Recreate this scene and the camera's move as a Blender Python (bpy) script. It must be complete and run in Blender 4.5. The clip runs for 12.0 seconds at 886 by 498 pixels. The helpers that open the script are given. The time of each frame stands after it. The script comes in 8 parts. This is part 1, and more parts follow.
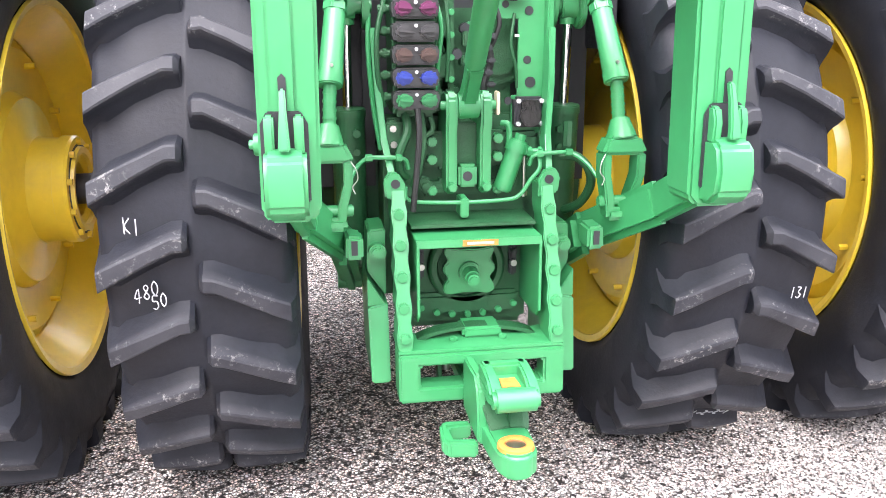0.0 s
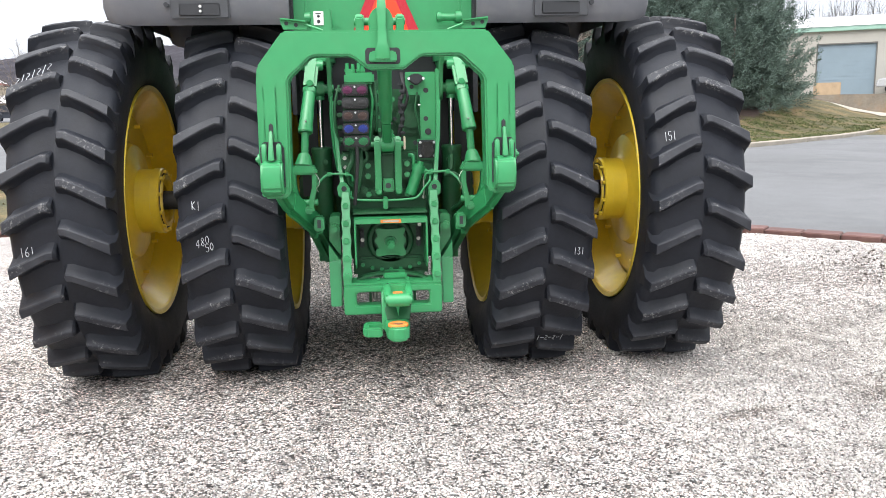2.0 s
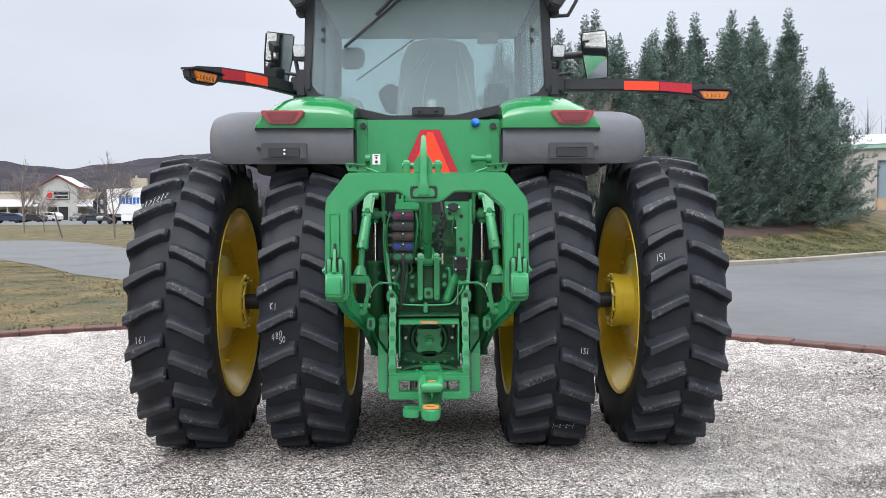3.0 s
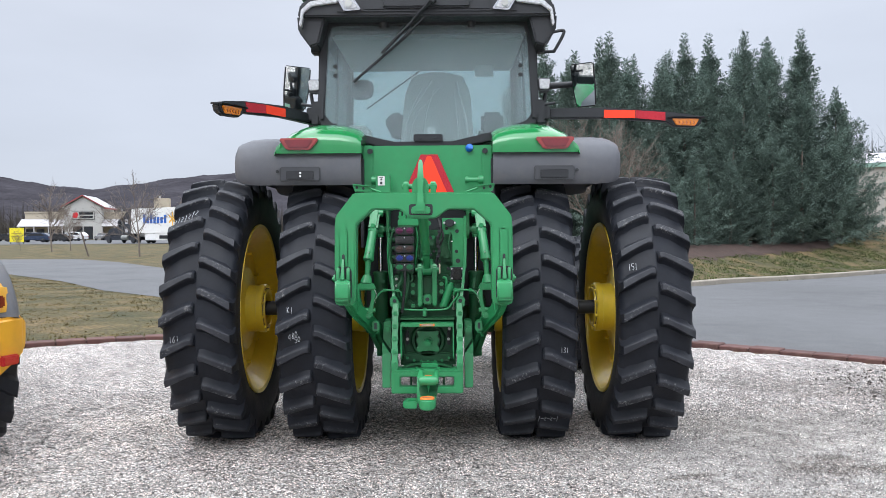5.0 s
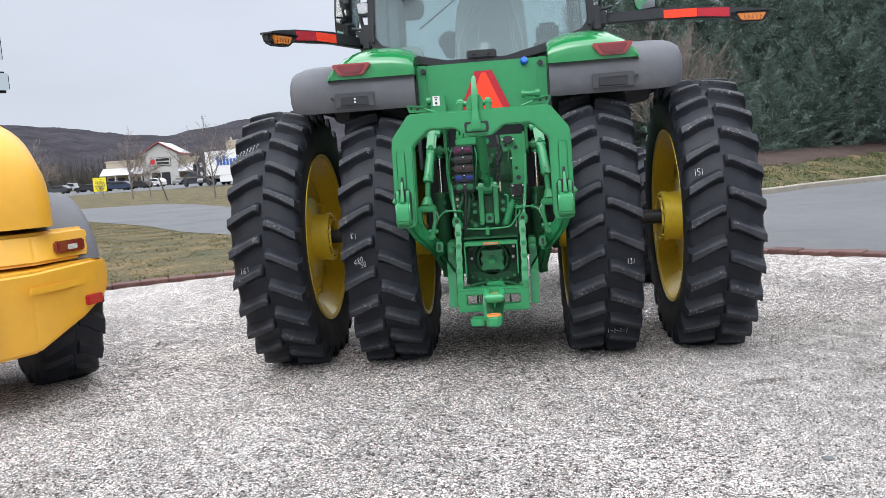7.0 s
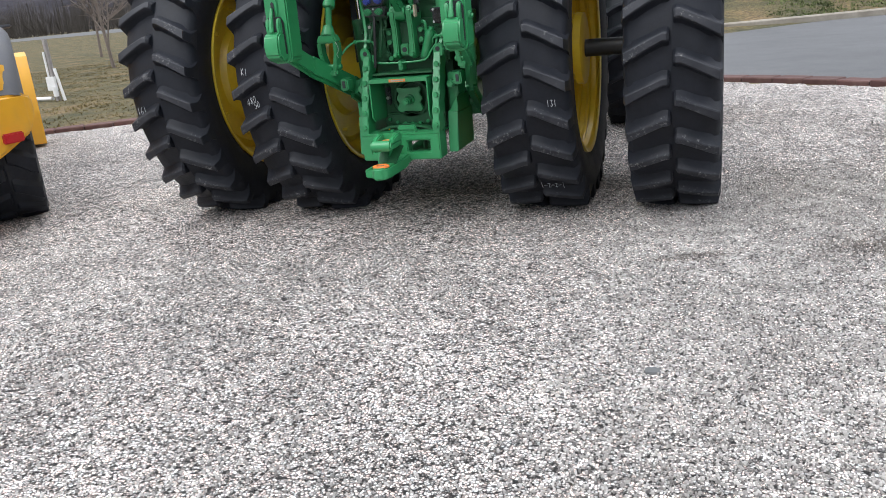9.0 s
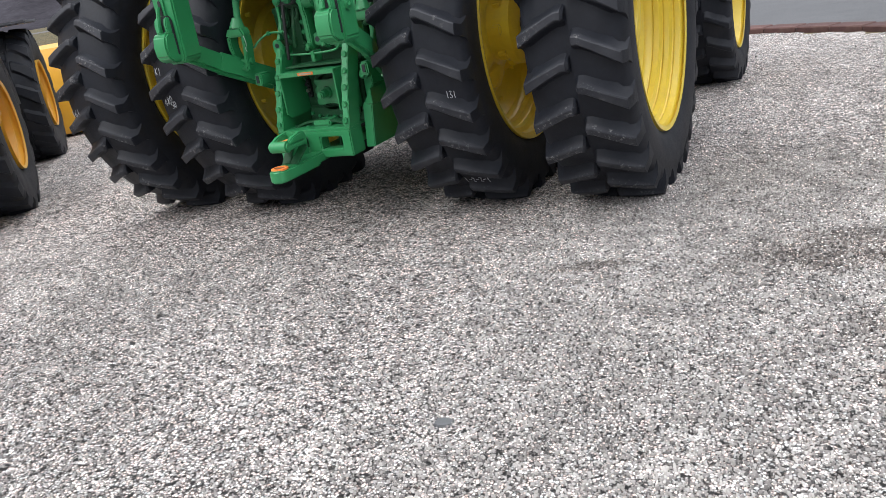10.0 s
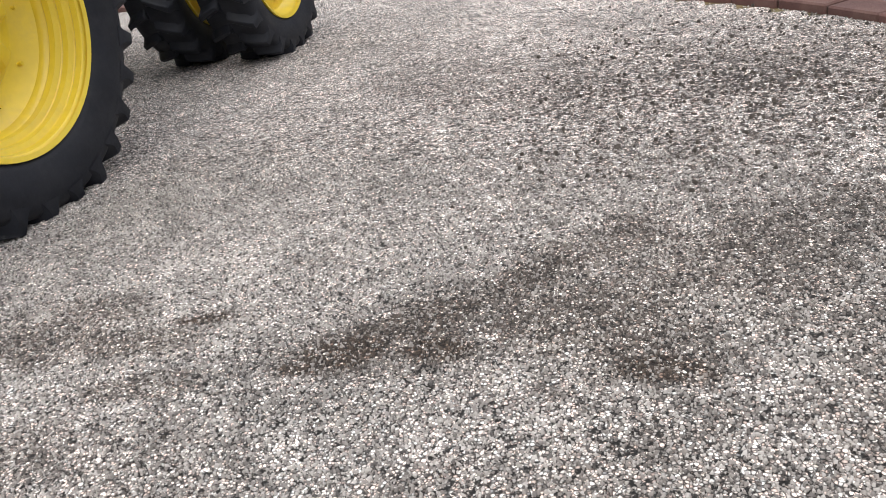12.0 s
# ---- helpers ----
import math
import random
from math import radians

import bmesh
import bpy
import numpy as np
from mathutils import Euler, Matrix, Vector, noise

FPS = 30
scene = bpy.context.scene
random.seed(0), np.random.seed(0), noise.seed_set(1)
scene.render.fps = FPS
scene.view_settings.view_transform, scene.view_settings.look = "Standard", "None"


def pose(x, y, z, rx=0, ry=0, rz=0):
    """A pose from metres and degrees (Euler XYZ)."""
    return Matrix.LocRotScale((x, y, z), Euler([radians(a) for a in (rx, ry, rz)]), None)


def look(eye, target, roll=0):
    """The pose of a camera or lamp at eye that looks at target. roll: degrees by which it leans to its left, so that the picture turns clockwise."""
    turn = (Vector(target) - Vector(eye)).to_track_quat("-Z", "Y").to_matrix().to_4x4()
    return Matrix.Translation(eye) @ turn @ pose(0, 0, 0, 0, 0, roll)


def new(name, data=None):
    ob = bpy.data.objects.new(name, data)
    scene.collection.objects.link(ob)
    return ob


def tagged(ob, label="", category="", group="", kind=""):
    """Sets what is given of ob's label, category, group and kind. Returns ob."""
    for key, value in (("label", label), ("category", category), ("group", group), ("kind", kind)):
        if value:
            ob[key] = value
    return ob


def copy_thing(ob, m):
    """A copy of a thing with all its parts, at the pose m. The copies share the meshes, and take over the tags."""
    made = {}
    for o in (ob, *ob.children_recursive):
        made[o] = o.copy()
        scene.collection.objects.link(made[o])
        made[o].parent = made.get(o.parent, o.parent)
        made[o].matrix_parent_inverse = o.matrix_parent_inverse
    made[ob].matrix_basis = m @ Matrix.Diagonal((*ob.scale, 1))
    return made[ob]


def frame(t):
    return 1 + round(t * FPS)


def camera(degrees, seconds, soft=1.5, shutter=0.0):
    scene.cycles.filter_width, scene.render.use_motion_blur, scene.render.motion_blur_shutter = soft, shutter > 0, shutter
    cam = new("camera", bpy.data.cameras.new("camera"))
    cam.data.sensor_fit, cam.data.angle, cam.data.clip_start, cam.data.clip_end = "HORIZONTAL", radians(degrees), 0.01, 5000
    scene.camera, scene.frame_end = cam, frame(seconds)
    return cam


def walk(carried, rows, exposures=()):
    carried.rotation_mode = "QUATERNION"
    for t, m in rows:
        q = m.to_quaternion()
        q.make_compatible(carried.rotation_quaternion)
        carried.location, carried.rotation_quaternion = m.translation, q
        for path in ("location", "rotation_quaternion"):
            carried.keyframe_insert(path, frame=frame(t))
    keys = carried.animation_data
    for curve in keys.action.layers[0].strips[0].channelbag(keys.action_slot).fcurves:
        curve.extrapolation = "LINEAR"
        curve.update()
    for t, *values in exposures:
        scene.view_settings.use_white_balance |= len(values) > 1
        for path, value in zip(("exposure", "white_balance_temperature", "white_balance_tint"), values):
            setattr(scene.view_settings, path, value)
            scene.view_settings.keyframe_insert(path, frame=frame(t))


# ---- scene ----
cam = camera(57.0, 12.0, 0.75)
PATH = [
    (0, (-0.458, -3.072, 1.513), (-0.161, -1.164, 0.994), -0.3),
    (0.5, (-0.44, -3.485, 1.57), (-0.202, -1.535, 1.195), -0.3),
    (1, (-0.278, -3.942, 1.561), (-0.065, -1.981, 1.227), -1.3),
    (1.5, (-0.204, -4.453, 1.494), (0.007, -2.498, 1.129), -1.5),
    (2, (-0.103, -4.918, 1.489), (0.072, -2.956, 1.142), -1.0),
    (2.5, (-0.031, -5.407, 1.527), (0.065, -3.42, 1.321), -0.5),
    (3, (0.008, -5.826, 1.585), (0.04, -3.828, 1.499), -0.2),
    (3.2, (0.006, -5.977, 1.571), (0.043, -3.978, 1.519), -0.1),
    (4.8, (0.144, -6.501, 1.558), (0.133, -4.501, 1.53), -0.2),
    (5, (0.161, -6.481, 1.555), (0.144, -4.481, 1.516), -0.3),
    (5.5, (0.175, -6.486, 1.551), (0.137, -4.487, 1.49), -0.4),
    (6, (0.162, -6.483, 1.559), (0.098, -4.486, 1.466), -0.9),
    (6.5, (0.164, -6.485, 1.553), (0.069, -4.491, 1.43), -1.6),
    (7, (0.231, -6.462, 1.505), (0.033, -4.485, 1.292), -4.0),
    (7.2, (0.356, -6.358, 1.471), (0.067, -4.406, 1.159), -5.8),
    (8.8, (1.597, -5.552, 1.400), (1.048, -3.723, 0.830), -5.1),
    (9, (1.768, -5.417, 1.380), (1.147, -3.619, 0.788), -5.5),
    (9.5, (2.2, -4.998, 1.374), (1.417, -3.289, 0.710), -7.8),
    (10, (2.739, -4.619, 1.393), (1.836, -2.965, 0.731), -9.7),
    (10.5, (3.246, -4.18, 1.363), (2.481, -2.484, 0.628), -9.7),
    (11, (3.783, -3.863, 1.358), (3.105, -2.157, 0.567), -9.5),
    (11.5, (4.269, -3.494, 1.337), (3.642, -1.791, 0.496), -9.8),
    (12, (4.787, -3.166, 1.39), (4.228, -1.471, 0.488), -10.1),
]
walk(cam, [(t, look(eye, target, roll)) for t, eye, target, roll in PATH],
     [(0, 2.62, 6550, 20), (0.5, 2.6, 6550, 20), (1.0, 2.4, 6650, 19), (1.5, 1.98, 6500, 13), (2.0, 1.53, 6500, 10), (2.5, 1.28, 6450, 10), (3.0, 1.05, 6300, 10), (5.0, 0.95, 6120, 10), (7.0, 0.98, 6200, 10), (9.0, 0.78, 6250, 10), (10.0, 0.71, 6350, 11), (12.0, 0.56, 6700, 12)])

# ---- light: an even overcast sky, brightest overhead, and a broad weak sun behind the cloud ----
world = bpy.data.worlds.new("overcast")
scene.world = world
world.use_nodes = True
wn, wl = world.node_tree.nodes, world.node_tree.links
wn.clear()
w_out, w_bg = wn.new("ShaderNodeOutputWorld"), wn.new("ShaderNodeBackground")
w_sky = wn.new("ShaderNodeTexSky")
w_sky.sky_type, w_sky.sun_disc = "NISHITA", False
w_sky.sun_elevation, w_sky.sun_rotation = radians(38), radians(215)
w_co, w_sep = wn.new("ShaderNodeTexCoord"), wn.new("ShaderNodeSeparateXYZ")
w_ramp, w_noise = wn.new("ShaderNodeValToRGB"), wn.new("ShaderNodeTexNoise")
w_ramp.color_ramp.elements[0].position, w_ramp.color_ramp.elements[0].color = 0.0, (0.325, 0.338, 0.375, 1)
w_ramp.color_ramp.elements[1].position, w_ramp.color_ramp.elements[1].color = 1.0, (1.9, 1.91, 1.95, 1)
w_mid = w_ramp.color_ramp.elements.new(0.3)
w_mid.color = (0.40, 0.41, 0.44, 1)
w_noise.inputs["Scale"].default_value, w_noise.inputs["Detail"].default_value = 2.2, 5.0
w_map = wn.new("ShaderNodeMapping")
w_map.inputs["Scale"].default_value = (1, 1, 3.5)
w_nr = wn.new("ShaderNodeMapRange")
w_nr.inputs["From Min"].default_value, w_nr.inputs["From Max"].default_value = 0.3, 0.7
w_nr.inputs["To Min"].default_value, w_nr.inputs["To Max"].default_value = 0.93, 1.06
w_mul, w_mix = wn.new("ShaderNodeMix"), wn.new("ShaderNodeMix")
w_mul.data_type, w_mul.blend_type, w_mul.inputs[0].default_value = "RGBA", "MULTIPLY", 1.0
w_mix.data_type, w_mix.inputs[0].default_value = "RGBA", 0.94
w_dim = wn.new("ShaderNodeMix")
w_dim.data_type, w_dim.blend_type, w_dim.inputs[0].default_value = "RGBA", "MULTIPLY", 1.0
w_dim.inputs[7].default_value = (0.1, 0.1, 0.1, 1)
wl.new(w_co.outputs["Generated"], w_sep.inputs[0])
wl.new(w_sep.outputs["Z"], w_ramp.inputs[0])
wl.new(w_co.outputs["Generated"], w_map.inputs[0])
wl.new(w_map.outputs[0], w_noise.inputs[0])
wl.new(w_noise.outputs[0], w_nr.inputs[0])
wl.new(w_ramp.outputs[0], w_mul.inputs[6])
wl.new(w_nr.outputs[0], w_mul.inputs[7])
wl.new(w_sky.outputs[0], w_dim.inputs[6])
wl.new(w_dim.outputs[2], w_mix.inputs[6])
wl.new(w_mul.outputs[2], w_mix.inputs[7])
wl.new(w_mix.outputs[2], w_bg.inputs[0])
wl.new(w_bg.outputs[0], w_out.inputs[0])
w_bg.inputs[1].default_value = 1.0
sun = new("sun", bpy.data.lights.new("sun", "SUN"))
sun.data.energy, sun.data.angle, sun.data.color = 0.9, radians(40), (1.0, 0.97, 0.93)
sun.matrix_basis = look((0, 0, 30), (0.35, 0.75, 29.0))


# ---- materials ----
def surf(name, color, rough=0.5, metal=0.0, var=0.12, scale=3.0, bump=0.0, bscale=60.0, dirt=None, dirt_amount=0.5, dirt_scale=5.0,
         coat=0.0, island=0.0, piece=0.0, spec=0.5, rough_var=0.1, fleck=None, fleck_scale=14.0, fleck_amount=0.6, fleck_from=0.62, tread=0.0):
    """A procedural surface: colour that drifts at two scales, dirt in patches, grain in the relief."""
    m = bpy.data.materials.new(name)
    m.use_nodes = True
    n, l = m.node_tree.nodes, m.node_tree.links
    b = n["Principled BSDF"]
    b.inputs["Roughness"].default_value, b.inputs["Metallic"].default_value = rough, metal
    b.inputs["Coat Weight"].default_value, b.inputs["Coat Roughness"].default_value = coat, 0.12
    b.inputs["Specular IOR Level"].default_value = spec
    raw = co = n.new("ShaderNodeTexCoord").outputs["Object"]
    if tread:
        # every tread bar takes its grain from another place
        info, far_off = n.new("ShaderNodeObjectInfo"), n.new("ShaderNodeVectorMath")
        far_off.operation = "MULTIPLY_ADD"
        far_off.inputs[1].default_value = (17.0, 29.0, 41.0)
        l.new(info.outputs["Random"], far_off.inputs[0])
        l.new(raw, far_off.inputs[2])
        co = far_off.outputs[0]

    def noise_at(s, detail=4.0, rough_=0.55):
        q = n.new("ShaderNodeTexNoise")
        q.inputs["Scale"].default_value, q.inputs["Detail"].default_value, q.inputs["Roughness"].default_value = s, detail, rough_
        l.new(co, q.inputs["Vector"])
        return q.outputs["Fac"]

    def mapped(src, a, z, lo, hi):
        r = n.new("ShaderNodeMapRange")
        for i, v in enumerate((a, z, lo, hi), 1):
            r.inputs[i].default_value = v
        l.new(src, r.inputs[0])
        return r.outputs[0]

    def mixed(kind, fac, a, z):
        q = n.new("ShaderNodeMix")
        q.data_type, q.blend_type = "RGBA", kind
        for s, v in ((0, fac), (6, a), (7, z)):
            if isinstance(v, (int, float)):
                q.inputs[s].default_value = v
            elif isinstance(v, tuple):
                q.inputs[s].default_value = v
            else:
                l.new(v, q.inputs[s])
        return q.outputs[2]

    c = (*color, 1)
    big, fine = noise_at(scale), noise_at(scale * 9, 5)
    col = mixed("MULTIPLY", 1.0, c, mapped(big, 0.3, 0.7, 1 - var, 1 + var))
    col = mixed("MULTIPLY", 1.0, col, mapped(fine, 0.3, 0.7, 1 - var * 0.6, 1 + var * 0.6))
    if island:
        g = n.new("ShaderNodeNewGeometry")
        col = mixed("MULTIPLY", 1.0, col, mapped(g.outputs["Random Per Island"], 0, 1, 1 - island, 1 + island))
    if piece:
        o = n.new("ShaderNodeObjectInfo")
        col = mixed("MULTIPLY", 1.0, col, mapped(o.outputs["Random"], 0, 1, 1 - piece, 1 + piece))
    if dirt:
        f = mapped(noise_at(dirt_scale, 8, 0.65), 0.5, 0.72, 0.0, dirt_amount)
        col = mixed("MIX", f, col, (*dirt, 1))
        l.new(mapped(f, 0, 1, rough, min(1.0, rough + 0.35)), b.inputs["Roughness"])
    elif rough_var:
        l.new(mapped(fine, 0.3, 0.7, max(0.02, rough - rough_var), min(1, rough + rough_var)), b.inputs["Roughness"])
    if fleck:
        f2 = mapped(noise_at(fleck_scale, 9, 0.75), fleck_from, fleck_from + 0.10, 0.0, fleck_amount)
        col = mixed("MIX", f2, col, (*fleck, 1))
    if tread:
        # the bars' tops are rubbed grey, with pale scuffs; dust lies between them
        flat_co, ln = n.new("ShaderNodeVectorMath"), n.new("ShaderNodeVectorMath")
        flat_co.operation, ln.operation = "MULTIPLY", "LENGTH"
        flat_co.inputs[1].default_value = (0, 1, 1)
        l.new(raw, flat_co.inputs[0])
        l.new(flat_co.outputs[0], ln.inputs[0])
        crown = mapped(ln.outputs["Value"], tread, tread + 0.02, 0.0, 1.0)
        rubbed = mixed("MULTIPLY", 1.0, crown, mapped(noise_at(9.0, 5), 0.30, 0.70, 0.25, 0.95))
        col = mixed("MIX", rubbed, col, (0.036, 0.038, 0.045, 1))
        worn = mixed("MULTIPLY", 1.0, crown, mapped(noise_at(48.0, 9, 0.75), 0.54, 0.64, 0.0, 0.85))
        worn = mixed("MULTIPLY", 1.0, worn, mapped(noise_at(5.0, 4), 0.47, 0.62, 0.0, 1.0))
        dusty = mixed("MULTIPLY", 1.0, mapped(ln.outputs["Value"], tread - 0.06, tread - 0.02, 1.0, 0.0), mapped(noise_at(7.0, 7, 0.65), 0.45, 0.70, 0.0, 0.40))
        col = mixed("MIX", dusty, col, (0.032, 0.033, 0.038, 1))
        col = mixed("MIX", worn, col, (*fleck, 1))
    l.new(col, b.inputs["Base Color"])
    if bump:
        k = n.new("ShaderNodeBump")
        k.inputs["Strength"].default_value, k.inputs["Distance"].default_value = min(1.0, bump), 0.01
        l.new(noise_at(bscale, 6, 0.6), k.inputs["Height"])
        l.new(k.outputs[0], b.inputs["Normal"])
    return m


def pane_material(name, tint=(0.75, 0.84, 0.82), gloss=0.02, veil=0.0, film=None):
    """Thin tinted glass: clear behind, mirrored by Fresnel, with an even pale film mixed in."""
    m = bpy.data.materials.new(name)
    m.use_nodes = True
    n, l = m.node_tree.nodes, m.node_tree.links
    n.clear()
    out, mix, clear, shine, fr = (n.new(k) for k in ("ShaderNodeOutputMaterial", "ShaderNodeMixShader", "ShaderNodeBsdfTransparent", "ShaderNodeBsdfGlossy", "ShaderNodeFresnel"))
    clear.inputs[0].default_value = (*tint, 1)
    shine.inputs["Roughness"].default_value = gloss
    fr.inputs[0].default_value = 1.5
    l.new(fr.outputs[0], mix.inputs[0])
    l.new(clear.outputs[0], mix.inputs[1])
    l.new(shine.outputs[0], mix.inputs[2])
    last = mix.outputs[0]
    if veil:
        haze, second = n.new("ShaderNodeBsdfTranslucent"), n.new("ShaderNodeMixShader")
        haze.inputs[0].default_value = (0.8, 0.82, 0.82, 1)
        second.inputs[0].default_value = veil
        l.new(last, second.inputs[1])
        l.new(haze.outputs[0], second.inputs[2])
        last = second.outputs[0]
    if film:
        pale_film, third = n.new("ShaderNodeBsdfDiffuse"), n.new("ShaderNodeMixShader")
        pale_film.inputs[0].default_value = (*film[:3], 1)
        third.inputs[0].default_value = film[3]
        l.new(last, third.inputs[1])
        l.new(pale_film.outputs[0], third.inputs[2])
        last = third.outputs[0]
    l.new(last, out.inputs[0])
    return m


GREEN = surf("green_paint", (0.030, 0.250, 0.090), 0.38, var=0.07, scale=2.0, coat=0.18, dirt=(0.07, 0.17, 0.075), dirt_amount=0.22, dirt_scale=3.0)
GLOSS_GREEN = surf("glossy_green_panel", (0.017, 0.215, 0.058), 0.16, var=0.04, scale=2.0, coat=0.7, rough_var=0.05)
# rough dirty castings: GREEN at a third, shade of deep parts put into colour
GREEN_CAST_SHADED = surf("green_cast_iron_shaded", (0.011, 0.085, 0.030), 0.5, var=0.16, scale=4.0, bump=0.25, bscale=180, dirt=(0.04, 0.085, 0.045), dirt_amount=0.5, dirt_scale=7)
YELLOW = surf("yellow_wheel_paint", (0.76, 0.57, 0.045), 0.34, var=0.07, scale=2.0, coat=0.3, dirt=(0.46, 0.33, 0.12), dirt_amount=0.42, dirt_scale=4)
LOADER_YELLOW = surf("loader_yellow_paint", (0.74, 0.385, 0.030), 0.4, var=0.05, scale=1.2, coat=0.25, dirt=(0.5, 0.33, 0.12), dirt_amount=0.3, dirt_scale=3)
RUBBER = surf("tyre_rubber", (0.0080, 0.0100, 0.0156), 0.58, var=0.25, scale=5, bump=0.14, bscale=70, dirt=(0.022, 0.024, 0.030), dirt_amount=0.4, dirt_scale=5.0, spec=0.34, fleck=(0.30, 0.295, 0.285), fleck_scale=30.0, fleck_amount=0.25, fleck_from=0.70, tread=0.992)
INSERT = surf("dark_grey_insert", (0.050, 0.053, 0.060), 0.5, var=0.08, scale=8)
GREY_PLASTIC = surf("grey_fender_plastic", (0.105, 0.11, 0.125), 0.55, var=0.06, scale=3, bump=0.12, bscale=400, dirt=(0.2, 0.19, 0.18), dirt_amount=0.25)
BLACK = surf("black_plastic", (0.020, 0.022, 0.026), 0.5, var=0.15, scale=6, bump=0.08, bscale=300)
BLACK_GLOSS = surf("black_gloss", (0.012, 0.013, 0.014), 0.22, var=0.1)
HOSE = surf("black_hose", (0.014, 0.014, 0.015), 0.55, var=0.2)
CHROME = surf("chrome_rod", (0.72, 0.72, 0.73), 0.12, metal=1.0, var=0.03, rough_var=0.04)
STEEL = surf("zinc_steel", (0.5, 0.5, 0.47), 0.38, metal=1.0, var=0.1)
RUST_ORANGE = surf("orange_rust_primer", (0.72, 0.20, 0.035), 0.7, var=0.2, scale=30, bump=0.2)
RED_LENS = surf("red_lens", (0.17, 0.013, 0.018), 0.15, coat=1.0, var=0.10, scale=40)
BRIGHT_LENS = surf("red_lens_rim", (0.30, 0.040, 0.036), 0.2, coat=1.0, var=0.05)
AMBER = surf("amber_lens", (0.70, 0.22, 0.02), 0.18, coat=1.0, var=0.15, scale=60)
CLEAR = surf("clear_lamp", (0.52, 0.53, 0.55), 0.12, coat=1.0, var=0.25, scale=60)
FLUOR = surf("fluorescent_orange_sheet", (0.92, 0.050, 0.012), 0.45, var=0.04, scale=60)
RED_SHEET = surf("red_reflective_sheet", (0.42, 0.016, 0.03), 0.3, var=0.06, scale=80)
WHITE = surf("white_paint", (0.75, 0.75, 0.74), 0.5, var=0.06)
CHALK = surf("white_chalk", (0.40, 0.42, 0.44), 0.95, var=0.45, scale=60)
CAP_PURPLE = surf("purple_cap", (0.12, 0.02, 0.075), 0.45, var=0.1)
CAP_BROWN = surf("brown_cap", (0.075, 0.045, 0.038), 0.5, var=0.1)
CAP_GREY = surf("grey_cap", (0.045, 0.045, 0.048), 0.5, var=0.1)
CAP_BLUE = surf("blue_cap", (0.022, 0.045, 0.27), 0.42, var=0.1)
CAP_GREEN = surf("green_cap", (0.02, 0.20, 0.07), 0.42, var=0.1)
BLUE_KNOB = surf("blue_knob", (0.01, 0.13, 0.55), 0.35, var=0.1)
# the film paints the milky sky reflection as flat diffuse colour
GLASS = pane_material("cab_glass", (0.76, 0.85, 0.85), 0.02, 0.0, (0.62, 0.72, 0.76, 0.13))
WRAP = pane_material("plastic_wrap", (0.92, 0.94, 0.94), 0.12, 0.38, (0.95, 0.96, 0.96, 0.34))
AMBER_BAR = surf("amber_lamp_bars", (0.26, 0.06, 0.01), 0.3, var=0.1)
MIRROR = surf("mirror_glass", (0.72, 0.78, 0.78), 0.03, metal=1.0, var=0.0, rough_var=0)
SEAT = surf("grey_seat_cloth", (0.22, 0.225, 0.23), 0.85, var=0.15, scale=20, bump=0.2)
INTERIOR = surf("cab_trim", (0.62, 0.63, 0.62), 0.7, var=0.08)


# ---- mesh helpers ----
def joined(*pieces):
    bm = bmesh.new()
    for p in pieces:
        me = bpy.data.meshes.new("piece")
        p.to_mesh(me)
        p.free()
        bm.from_mesh(me)
        bpy.data.meshes.remove(me)
    return bm


def rounded(bm, r, seg=2, angle=30):
    if r > 0:
        edges = [e for e in bm.edges if len(e.link_faces) == 2 and e.calc_face_angle(0) > radians(angle)]
        bmesh.ops.bevel(bm, geom=edges, offset=r, segments=seg, affect="EDGES", clamp_overlap=True)
    return bm


def box(x0, x1, y0, y1, z0, z1, r=0.0, seg=2):
    bm = bmesh.new()
    bmesh.ops.create_cube(bm, size=1.0)
    for v in bm.verts:
        v.co = Vector(((x0 + x1) / 2 + v.co.x * (x1 - x0), (y0 + y1) / 2 + v.co.y * (y1 - y0), (z0 + z1) / 2 + v.co.z * (z1 - z0)))
    return rounded(bm, r, seg)


def moved(bm, m):
    bmesh.ops.transform(bm, matrix=m, verts=bm.verts)
    return bm


def rod(p, q, r0, r1=None, seg=16, bevel=0.0):
    """A round bar from p to q."""
    bm = bmesh.new()
    p, q = Vector(p), Vector(q)
    d = q - p
    bmesh.ops.create_cone(bm, cap_ends=True, segments=seg, radius1=r0, radius2=r0 if r1 is None else r1, depth=d.length)
    moved(bm, Matrix.Translation((p + q) / 2) @ d.to_track_quat("Z", "Y").to_matrix().to_4x4())
    return rounded(bm, bevel, 2, 50)


def beam(p, q, w, h, r=0.01, up=(0, 0, 1), w1=None, h1=None):
    """A square bar from p to q, w wide and h high, which may taper to w1, h1."""
    p, q = Vector(p), Vector(q)
    d = (q - p).normalized()
    side = d.cross(Vector(up)).normalized()
    top = side.cross(d)
    bm = bmesh.new()
    ends = []
    for c, a, b in ((p, w, h), (q, w if w1 is None else w1, h if h1 is None else h1)):
        ends.append([bm.verts.new(c + side * sx * a / 2 + top * sz * b / 2) for sx, sz in ((-1, -1), (1, -1), (1, 1), (-1, 1))])
    bm.faces.new(ends[0])
    bm.faces.new(ends[1][::-1])
    for i in range(4):
        j = (i + 1) % 4
        bm.faces.new((ends[0][j], ends[0][i], ends[1][i], ends[1][j]))
    bmesh.ops.recalc_face_normals(bm, faces=bm.faces)
    return rounded(bm, r, 2)


